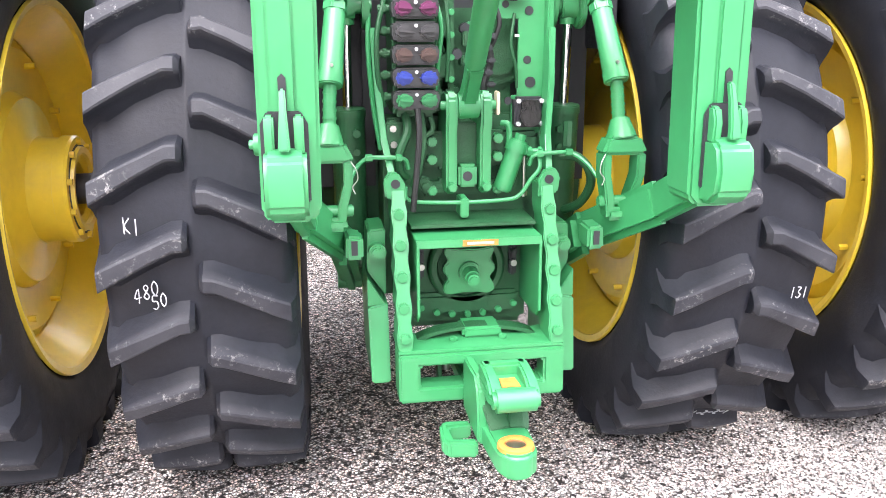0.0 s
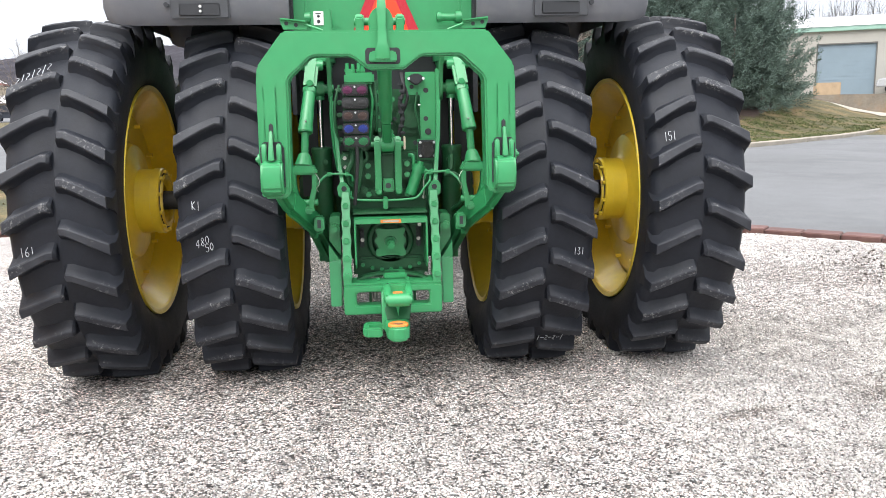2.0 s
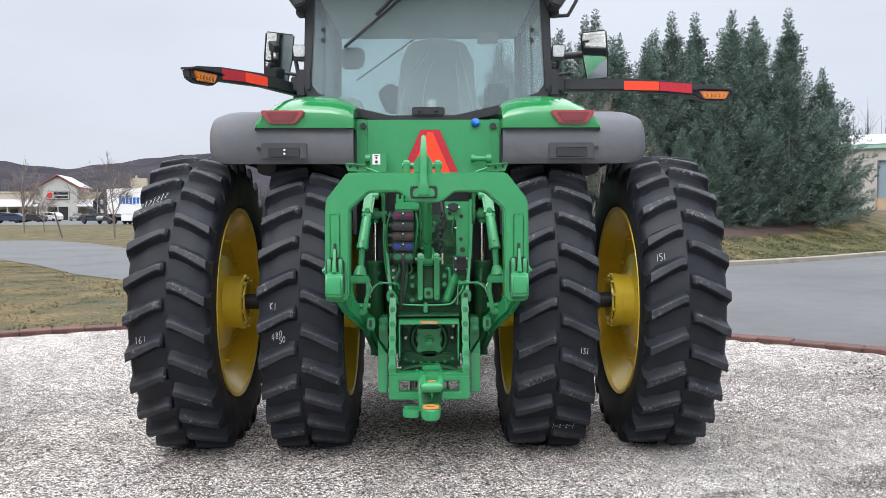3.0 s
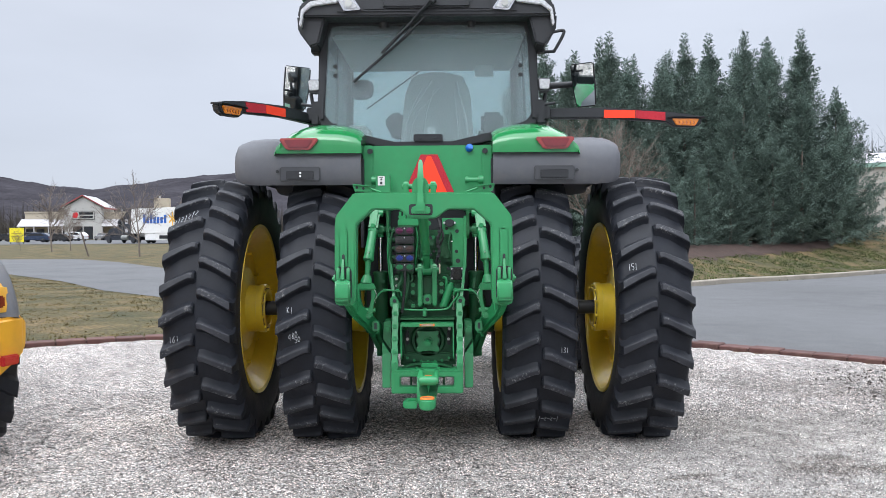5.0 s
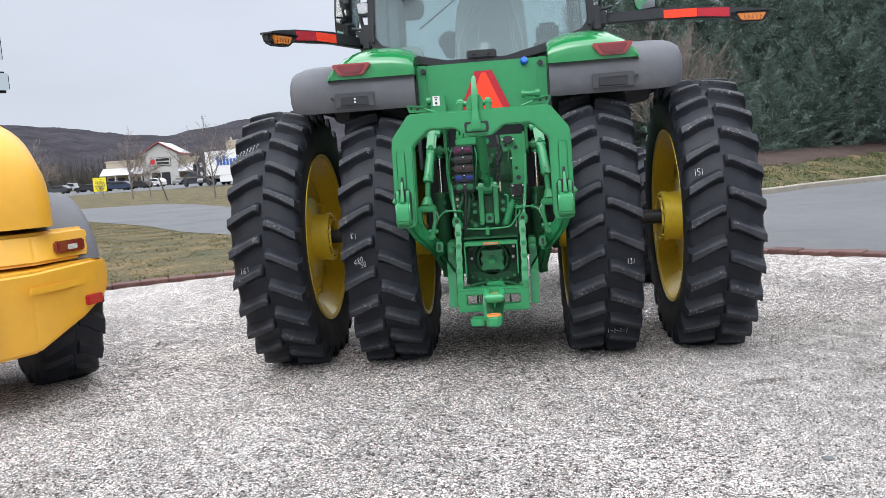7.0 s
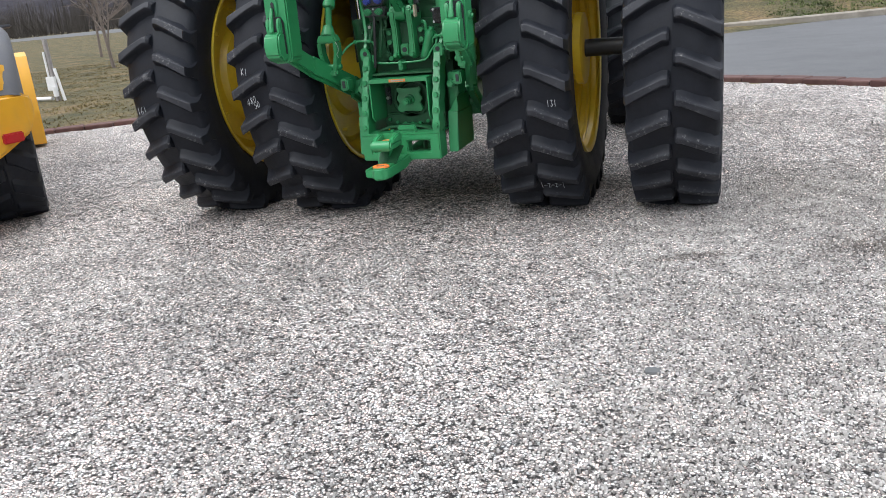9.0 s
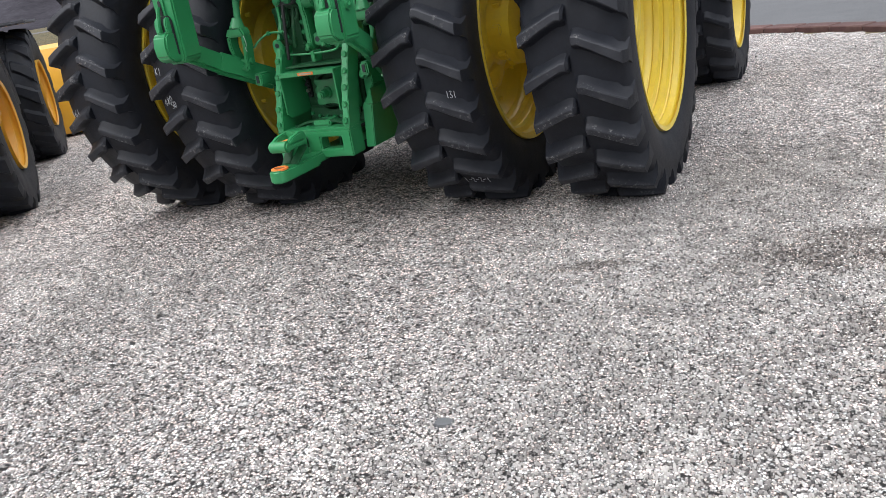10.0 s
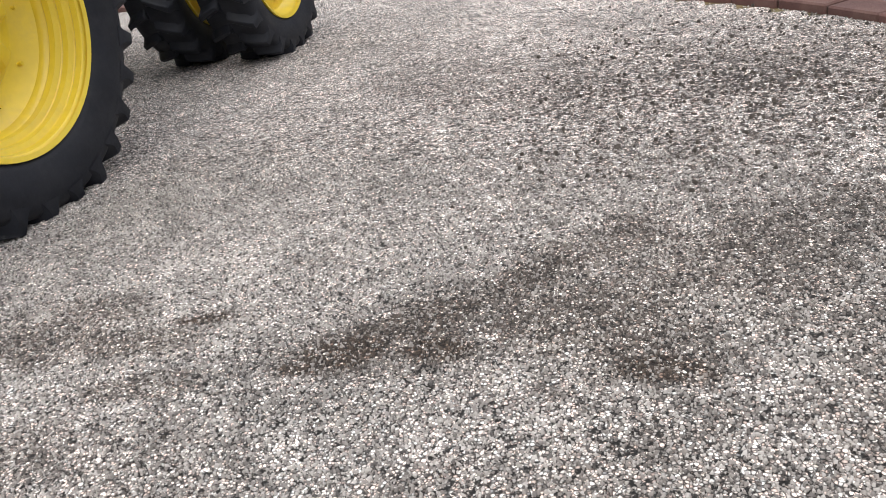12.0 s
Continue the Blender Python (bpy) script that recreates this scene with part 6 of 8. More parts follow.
part("wrap_fold", joined(*[tube([(x0, 0.19, 2.28), (x0 * 0.8 + 0.03 * math.sin(9 * x1), 0.175, 2.50), (x1, 0.185, z1)], r, 6, 4) for x0, x1, z1, r in ((-0.22, 0.02, 2.80, 0.008), (-0.17, 0.10, 2.76, 0.005), (-0.05, 0.03, 2.72, 0.006), (-0.20, -0.06, 2.74, 0.006), (0.33, 0.22, 2.78, 0.009), (0.24, 0.20, 2.70, 0.005), (0.28, 0.30, 2.60, 0.006))]), WRAP, tractor).visible_shadow = False
part("side_console", joined(box(0.40, 0.68, 0.1, 0.8, 2.2, 2.42, 0.04), box(0.43, 0.62, 0.45, 0.55, 2.40, 2.58, 0.03)), BLACK, tractor, "dark side console")
part("spare_seat", joined(rounded(hull([(-0.72, 0.0, 2.14), (-0.44, 0.0, 2.14), (-0.46, 0.02, 2.36), (-0.50, 0.04, 2.42), (-0.66, 0.04, 2.42), (-0.72, 0.02, 2.36), (-0.72, 0.30, 2.14), (-0.44, 0.30, 2.14), (-0.48, 0.2, 2.42), (-0.68, 0.2, 2.42)]), 0.03, 3, 20)), INTERIOR, tractor, "pale wrapped spare seat")
part("side_console", joined(rounded(hull([(-0.39, 0.5, 2.50), (-0.37, 0.5, 2.56), (-0.30, 0.5, 2.59), (-0.22, 0.5, 2.58), (-0.22, 0.5, 2.36), (-0.32, 0.5, 2.36), (-0.39, 0.56, 2.50), (-0.30, 0.56, 2.59), (-0.22, 0.56, 2.36), (-0.32, 0.56, 2.36)]), 0.015, 2)), BLACK, tractor)
part("monitor", rounded(hull([(x, y, z) for y in (0.5, 0.55) for x, z in ((-0.66, 2.70), (-0.52, 2.70), (-0.485, 2.75), (-0.485, 2.83), (-0.51, 2.865), (-0.66, 2.865))]), 0.015, 2), BLACK, tractor, "dark headset cushion")
part("paper", box(0.38, 0.535, 0.50, 0.505, 2.885, 2.985, 0.0), WHITE, tractor, "pale paper at the front window")
part("steering_wheel", joined(moved(lathe([(-0.02, 0.19), (0.0, 0.205), (0.02, 0.19), (0.0, 0.175)], 32, "z", True), pose(0.06, 1.0, 2.62, 35)), rod((0.06, 1.0, 2.62), (0.06, 1.15, 2.2), 0.04)), BLACK, tractor, "black steering wheel")

# mirrors, lamps, folding light arms
for s, my in ((-1, 1.15), (1, 1.05)):
    cx = -1.265 if s < 0 else 1.40
    tilt = 4 if s < 0 else -4
    mm = Matrix.Translation((cx, my, 2.90 if s < 0 else 2.895)) @ pose(0, 0, 0, 12 if s < 0 else 16, tilt, -15 * s) @ Matrix.Diagonal((0.92 if s < 0 else 0.82, 1, 0.94, 1))
    face = [(-0.115, -0.20), (0.105, -0.20), (0.13, 0.0), (0.13, 0.225), (-0.13, 0.225), (-0.13, 0.0)]
    mir = part("mirror", moved(plate([(-s * u, v) for u, v in face], -0.02, 0.03, "y", 0.015), mm), BLACK, tractor, "black upright wing mirror")
    inner_face = [(u * 0.90, v * 0.95 + 0.004) for u, v in face]
    part("mirror_glass", moved(plate([(-s * u, v) for u, v in inner_face], -0.026, -0.021, "y"), mm), MIRROR, mir, "silvered mirror glass")
    part("mirror_arm", joined(rod((s * 0.80, my + 0.08, 2.90), (cx - s * 0.05, my + 0.08, 2.93), 0.035, 0.028), rod((cx - s * 0.06, my + 0.08, 2.93), (cx, my + 0.02, 2.93), 0.02)), BLACK, tractor)
    lampx = -0.862 if s < 0 else 0.880
    lamp_body = part("side_lamp", rounded(hull([(lampx + 0.84 * a * s, y, z) for a, y, z in ((-0.054, -0.285, 2.725), (0.060, -0.285, 2.725), (0.048, -0.285, 2.615), (-0.048, -0.285, 2.615), (-0.04, -0.15, 2.70), (0.04, -0.15, 2.70), (0.0, -0.15, 2.63))]), 0.008, 2), BLACK, tractor, "small black side lamp")
    part("lens", rounded(hull([(lampx + 0.84 * a * s, y, z) for a, y, z in ((-0.046, -0.30, 2.716), (0.051, -0.30, 2.716), (0.041, -0.30, 2.640), (-0.041, -0.30, 2.640), (-0.046, -0.28, 2.716), (0.051, -0.28, 2.716), (0.041, -0.28, 2.640), (-0.041, -0.28, 2.640))]), 0.005, 2), CLEAR, lamp_body, "clear ribbed lens")
    part("lamp_bracket", joined(rod((s * 0.87, -0.2, 2.45), (s * 0.90, -0.2, 2.63), 0.014), rod((s * 0.87, -0.22, 2.53), (s * 0.97, -0.22, 2.545), 0.012), box(s * 0.90 - 0.03, s * 0.90 + 0.03, -0.24, -0.16, 2.42, 2.52, 0.008)), BLACK, tractor)


def light_arm(m, s):
    """A long dark arm with orange and red reflectors and an amber lamp at its tip."""
    arm = part("light_arm", moved(joined(plate([(s * 0.0, 2.43), (s * 0.0, 2.51), (s * 0.45, 2.515), (s * 0.88, 2.485), (s * 1.10, 2.455), (s * 1.18, 2.43), (s * 1.16, 2.375), (s * 1.10, 2.36), (s * 0.96, 2.365), (s * 0.90, 2.40), (s * 0.45, 2.43)], -0.03, 0.03, "y", 0.01), box(-0.06 * s - 0.05, -0.06 * s + 0.05, -0.05, 0.05, 2.40, 2.53, 0.01)), m), BLACK, tractor, "black folding light arm")
    part("orange_reflector", moved(plate([(s * 0.42, 2.495), (s * 0.66, 2.49), (s * 0.66, 2.43), (s * 0.42, 2.435)], -0.035, -0.028, "y"), m), FLUOR, arm, "bright orange reflector")
    part("red_reflector", moved(plate([(s * 0.665, 2.49), (s * 0.89, 2.475), (s * 0.89, 2.41), (s * 0.665, 2.43)], -0.035, -0.028, "y"), m), RED_SHEET, arm, "dark red reflector")
    part("amber_lamp", moved(plate([(s * 0.940, 2.427), (s * 1.148, 2.422), (s * 1.118, 2.369), (s * 0.975, 2.374)], -0.045, -0.025, "y", 0.005), m), AMBER, arm, "amber turn lamp")
    for k in range(5):
        u = 0.985 + 0.028 * k
        part("lamp_bar", moved(plate([(s * u, 2.405), (s * (u + 0.007), 2.405), (s * (u + 0.016), 2.393), (s * (u + 0.007), 2.381), (s * u, 2.381), (s * (u + 0.009), 2.393)], -0.0485, -0.0455, "y"), m), AMBER_BAR, arm)
    part("lamp_hood", moved(loft([[(s * u, -0.062, z), (s * u, 0.03, z), (s * u, 0.03, z + 0.014), (s * u, -0.062, z + 0.010)] for u, z in ((0.90, 2.425), (0.94, 2.436), (1.15, 2.430), (1.185, 2.424))], 0.003), m), BLACK, arm)


light_arm(pose(0.93, -0.15, 0), 1)
light_arm(pose(-0.90, -0.13, -0.03, 0, 0, 67.5), -1)
part("exhaust_stack", joined(rod((0.92, 1.75, 1.8), (0.92, 1.75, 3.0), 0.085, seg=24, bevel=0.02), rod((0.92, 1.75, 2.95), (0.92, 1.75, 3.2), 0.05)), GREY_PLASTIC, tractor, "grey exhaust stack")
part("hood", rounded(hull([(x, y, z) for x, y, z in ((-0.42, 1.35, 1.25), (0.42, 1.35, 1.25), (0.42, 1.35, 1.95), (-0.42, 1.35, 1.95), (0.30, 1.35, 2.12), (-0.30, 1.35, 2.12), (-0.40, 4.3, 1.2), (0.40, 4.3, 1.2), (0.38, 4.4, 1.62), (-0.38, 4.4, 1.62), (0.25, 4.1, 1.82), (-0.25, 4.1, 1.82))]), 0.03, 3, 15), GREEN, tractor, "green engine hood")
part("step_ladder", joined(*[box(-0.98, -0.62, 1.15, 1.40, 0.45 + 0.32 * k, 0.48 + 0.32 * k, 0.008) for k in range(5)], box(-0.99, -0.97, 1.2, 1.35, 0.45, 2.0, 0.005), box(-0.63, -0.61, 1.2, 1.35, 0.45, 2.0, 0.005)), BLACK, tractor, "black access steps")


# ---- chalk marks on the tyres ----
GLYPHS = {"1": [[(0.5, 1), (0.5, 0)]], "3": [[(0.1, 1), (0.8, 0.95), (0.4, 0.55), (0.9, 0.3), (0.5, 0), (0.1, 0.1)]], "5": [[(0.9, 1), (0.2, 1), (0.15, 0.6), (0.7, 0.6), (0.85, 0.25), (0.5, 0), (0.1, 0.1)]], "6": [[(0.8, 1), (0.25, 0.6), (0.15, 0.2), (0.5, 0), (0.85, 0.25), (0.5, 0.5), (0.2, 0.35)]],
          "4": [[(0.6, 0), (0.65, 1), (0.05, 0.35), (0.95, 0.4)]], "8": [[(0.5, 0.5), (0.2, 0.8), (0.5, 1), (0.8, 0.8), (0.5, 0.5), (0.15, 0.2), (0.5, 0), (0.85, 0.2), (0.5, 0.5)]], "0": [[(0.5, 1), (0.15, 0.7), (0.15, 0.3), (0.5, 0), (0.85, 0.3), (0.85, 0.7), (0.5, 1)]],
          "K": [[(0.15, 1), (0.2, 0)], [(0.9, 0.95), (0.25, 0.45), (0.9, 0.0)]], "|": [[(0.5, 1.05), (0.4, -0.05)]], "-": [[(0.0, 0.5), (1.0, 0.55)]], "z": [[(0.1, 0.9), (0.8, 0.8), (0.2, 0.2), (0.9, 0.1)]]}


def chalk(side, where, text, x, z, size, slant=0.0, r=0.986, width=0.0018, label="white chalk mark"):
    """Handwriting in chalk on the back of a tyre, bent round its tread."""
    pieces = []
    for i, ch in enumerate(text):
        for stroke in GLYPHS[ch]:
            pts = []
            for u, w in stroke:
                cx = x + (i - (len(text) - 1) / 2) * size * 0.54 + (u - 0.5) * size * 0.46
                cz = z + (w - 0.5) * size + slant * (i - (len(text) - 1) / 2) * size
                h = cz - HUB
                pts.append((cx - side * (1.57 if where == "outer" else 0.78), -math.sqrt(max(0.01, r * r - h * h)), h))
            pieces.append(tube(pts, width, 5, 3))
    part("chalk_mark", joined(*pieces), CHALK, wheel_at[side, where], label)


chalk(-1, "inner", "K1", -0.925, 1.04, 0.042, -0.12, label="white chalk writing K1")
chalk(-1, "inner", "480", -0.905, 0.865, 0.04, 0.25, label="white chalk writing 480 50")
chalk(-1, "inner", "50", -0.875, 0.838, 0.038, 0.2, label="white chalk writing 480 50")
chalk(1, "inner", "131", 0.935, 0.757, 0.036, 0.0, label="white chalk writing 131")
chalk(1, "outer", "151", 1.405, 1.318, 0.042, 0.06, label="white chalk writing 151")
chalk(-1, "outer", "161", -1.715, 0.842, 0.045, 0.05, label="white chalk writing 161")
chalk(-1, "outer", "z|z|z|z", -1.715, 1.672, 0.040, 0.30, label="white chalk scribble")
chalk(-1, "outer", "|z-|", -1.70, 1.628, 0.030, 0.30, label="white chalk scribble")
chalk(1, "inner", "|-z-z-|", 0.86, 0.22, 0.04, 0.0, label="white chalk scribble")


# ---- wheel loader parked beside the tractor ----
def loader():
    ld = thing("wheel_loader", pose(-4.22, -0.87, 0, 0, 0, 45), "yellow wheel loader with grey fenders, parked on gravel", "wheel loader")
    for s in (-1, 1):
        for y in (-0.17, 2.60):
            rim = part("wheel", joined(lathe([(s * a, r) for a, r in ((0.21, 0.34), (0.22, 0.365), (0.19, 0.365), (0.16, 0.33), (0.06, 0.31), (0.05, 0.14), (0.12, 0.13), (0.12, 0.001), (0.0, 0.001), (0.0, 0.33), (-0.2, 0.36))], 48)), LOADER_YELLOW, ld, "yellow loader wheel", pose(s * 0.82, y, 0.70))
            tyre(rim, 0.72, 0.215, 0.345, 17, 0.70, 0.022, 0.13, 2.2, 0.0, "black block-tread loader tyre")
    for s in (-1, 1):
        arc = [(0.20 + 0.80 * math.cos(radians(a)), 0.70 + 0.78 * math.sin(radians(a))) for a in range(22, 173, 6)]
        bm = bmesh.new()
        rows = []
        for x, k in ((0.60, 1.0), (0.88, 1.0), (0.96, 0.988), (1.01, 0.955), (1.04, 0.90), (1.05, 0.84)):
            rows.append([bm.verts.new((s * x, -u * k, 0.70 + (v - 0.70) * k)) for u, v in arc])
        for a, b in zip(rows, rows[1:]):
            for i in range(len(arc) - 1):
                bm.faces.new((a[i], a[i + 1], b[i + 1], b[i]))
        bmesh.ops.recalc_face_normals(bm, faces=bm.faces)
        bmesh.ops.solidify(bm, geom=bm.faces[:], thickness=0.025)
        part("fender", bm, GREY_PLASTIC, ld, "grey rounded fender")
        part("front_fender", moved(joined(box(s * 0.86 - 0.24, s * 0.86 + 0.24, -0.55, 0.45, 0.73, 0.76, 0.01)), pose(0, 2.58, 0.73)), GREY_PLASTIC, ld, "grey front fender")
    # counterweight: bowed bumper, deeper in the middle
    dz, wide = -0.085, 1.07
    lower = rounded(hull([(x * wide, y, z + dz) for s in (-1, 1) for x, y, z in ((0.0, -1.22, 0.46), (s * 0.45, -1.20, 0.50), (s * 0.80, -1.02, 0.68), (s * 0.985, -0.88, 0.80), (s * 1.025, -0.78, 0.90), (s * 1.025, -0.78, 1.03), (s * 0.985, -0.87, 1.075), (s * 1.0, -0.68, 0.93), (s * 1.0, -0.68, 1.05), (s * 0.78, -1.06, 1.07), (s * 0.45, -1.24, 1.05), (0.0, -1.28, 1.04), (s * 0.55, -0.30, 0.55), (s * 0.60, -0.45, 1.05))]), 0.035, 3, 15)
    bump = part("counterweight", lower, LOADER_YELLOW, ld, "bowed yellow counterweight bumper")
    part("joint", joined(box(-0.006, 0.006, -1.30, -1.2, 0.46, 1.04), box(0.012 + 0.2, 0.224, -1.285, -1.2, 0.48, 0.80)), BLACK, bump)
    upper = rounded(hull([(x * wide, y, z + dz) for s in (-1, 1) for x, y, z in ((0.0, -1.20, 1.085), (s * 0.5, -1.16, 1.085), (s * 0.91, -0.90, 1.085), (s * 1.00, -0.70, 1.09), (s * 0.96, -0.64, 1.26), (s * 0.88, -0.84, 1.305), (s * 0.50, -1.08, 1.30), (0.0, -1.12, 1.30), (s * 0.60, -0.3, 1.1), (s * 0.60, -0.3, 1.3))]), 0.025, 3, 15)
    part("tail_panel", upper, LOADER_YELLOW, ld, "yellow tail panel")
    for s in (-1, 1):
        turn = Matrix.Translation((s * 0.79, -0.992, 1.185 + dz)) @ Matrix.Rotation(s * radians(33), 4, "Z")
        lamp = part("tail_light", moved(box(-0.13, 0.13, -0.035, 0.02, -0.042, 0.042, 0.012), turn), RED_LENS, ld, "red and clear tail light")
        part("clear_lens", moved(box(-0.045, 0.045, -0.042, -0.03, -0.024, 0.012, 0.005), turn), CLEAR, lamp)
        turn = Matrix.Translation((s * 0.92, -1.000, 0.785 + dz)) @ Matrix.Rotation(s * radians(34), 4, "Z")
        part("red_reflector", moved(box(-0.075, 0.075, -0.02, 0.02, -0.035, 0.035, 0.008), turn), RED_SHEET, ld, "red reflector")
        turn = Matrix.Translation((s * 0.66, -1.16, 0.93 + dz)) @ Matrix.Rotation(s * radians(33), 4, "Z")
        part("bumper_crease", moved(box(-0.26, 0.26, -0.006, 0.01, -0.03, 0.02, 0.006), turn), LOADER_YELLOW, bump)
    # domed engine hood
    bm = bmesh.new()
    rows = []
    for y, k, top in ((-1.13, 0.80, 1.55), (-1.10, 0.93, 1.72), (-1.02, 1.0, 1.88), (-0.80, 1.03, 2.02), (-0.3, 1.05, 2.12), (0.6, 1.05, 2.16)):
        row = []
        for i in range(25):
            a = math.pi * i / 24
            c, q = math.cos(a), math.sin(a)
            row.append(bm.verts.new((0.70 * k * math.copysign(abs(c) ** 0.55, c), y, 1.25 + (top - 1.25) * abs(q) ** 0.6)))
        rows.append(row)
    for a, b in zip(rows, rows[1:]):
        for i in range(24):
            bm.faces.new((a[i], a[i + 1], b[i + 1], b[i]))
    bm.faces.new(rows[0])
    bm.faces.new(rows[-1][::-1])
    part("hood", bm, LOADER_YELLOW, ld, "domed yellow engine hood", angle=50)
    part("mark", joined(box(0.14, 0.235, -1.300, -1.288, 0.83, 1.0), ), surf("blue_label", (0.03, 0.06, 0.2), 0.5), bump, "blue label with white bars")
    part("mark_bars", joined(box(0.16, 0.215, -1.304, -1.301, 0.92, 0.985, 0.001), box(0.16, 0.175, -1.304, -1.301, 0.845, 0.90), box(0.19, 0.215, -1.304, -1.301, 0.845, 0.90)), WHITE, bump)
    part("rear_chassis", joined(box(-0.55, 0.55, -0.7, 1.0, 0.45, 1.2, 0.04), box(-0.35, 0.35, 0.9, 3.2, 0.5, 1.0, 0.04)), BLACK, ld, "dark loader frame")
    part("cab", joined(box(-0.62, 0.62, 0.62, 1.9, 1.25, 1.5, 0.05), *[beam((x, y, 1.45), (x * 0.95, y, 2.95), 0.09, 0.09, 0.02, up=(0, 1, 0)) for x in (-0.6, 0.6) for y in (0.68, 1.8)], box(-0.68, 0.68, 0.58, 1.95, 2.92, 3.08, 0.06)), BLACK, ld, "dark loader cab")
    for z0, z1, x in ((2.72, 3.0, 0.98), (2.44, 2.64, 1.01)):
        mir = part("mirror", box(x - 0.10, x + 0.10, 1.55, 1.66, z0, z1, 0.035, 3), BLACK, ld, "black loader mirror")
        part("mirror_glass", box(x - 0.085, x + 0.085, 1.545, 1.549, z0 + 0.02, z1 - 0.02), MIRROR, mir)
    bucket = part("bucket", loft([[(x, y, z) for y, z in ((3.95, 0.05), (4.85, 0.05), (4.85, 0.08), (4.25, 0.10), (4.05, 0.32), (4.02, 0.75), (4.20, 1.08), (4.45, 1.14), (4.42, 1.17), (4.14, 1.12), (3.95, 0.78), (3.93, 0.30))] for x in (-1.20, 1.20)], 0.01), LOADER_YELLOW, ld, "yellow loader bucket lowered to the ground")
    for x in (-1.20, 1.17):
        part("bucket_side", plate([(3.93, 0.05), (4.85, 0.05), (4.45, 1.15), (4.15, 1.12), (3.95, 0.78)], x, x + 0.03, "x", 0.005), LOADER_YELLOW, bucket)
    for x in (-0.5, 0.5):
        part("lift_arm", joined(beam((x, 2.0, 1.45), (x, 3.3, 1.25), 0.14, 0.26, 0.03), beam((x, 3.25, 1.28), (x, 4.0, 0.42), 0.14, 0.26, 0.03)), LOADER_YELLOW, ld, "yellow lift arm")
    part("mirror_arm", joined(rod((1.0, 1.62, 2.50), (0.99, 1.62, 2.9), 0.015), rod((0.6, 1.75, 2.7), (0.99, 1.62, 2.68), 0.018)), BLACK, ld)


loader()

# ---- conifers on the bank ----
LEAF = surf("conifer_foliage", (0.112, 0.155, 0.132), 0.85, var=0.45, scale=1.1, island=0.14, spec=0.1)
BARK = surf("grey_brown_bark", (0.11, 0.09, 0.075), 0.9, var=0.25, scale=8, bump=0.5, bscale=30)
TWIG = surf("bare_twigs", (0.17, 0.14, 0.12), 0.9, var=0.2, scale=4)


def mesh_object(name, verts, faces, material, parent=None, label="", smooth=False):
    me = bpy.data.meshes.new(name)
    me.from_pydata(verts, [], faces)
    me.materials.append(material)
    if smooth:
        me.polygons.foreach_set("use_smooth", [True] * len(me.polygons))
    ob = new(name, me)
    ob.parent = parent
    return tagged(ob, label)


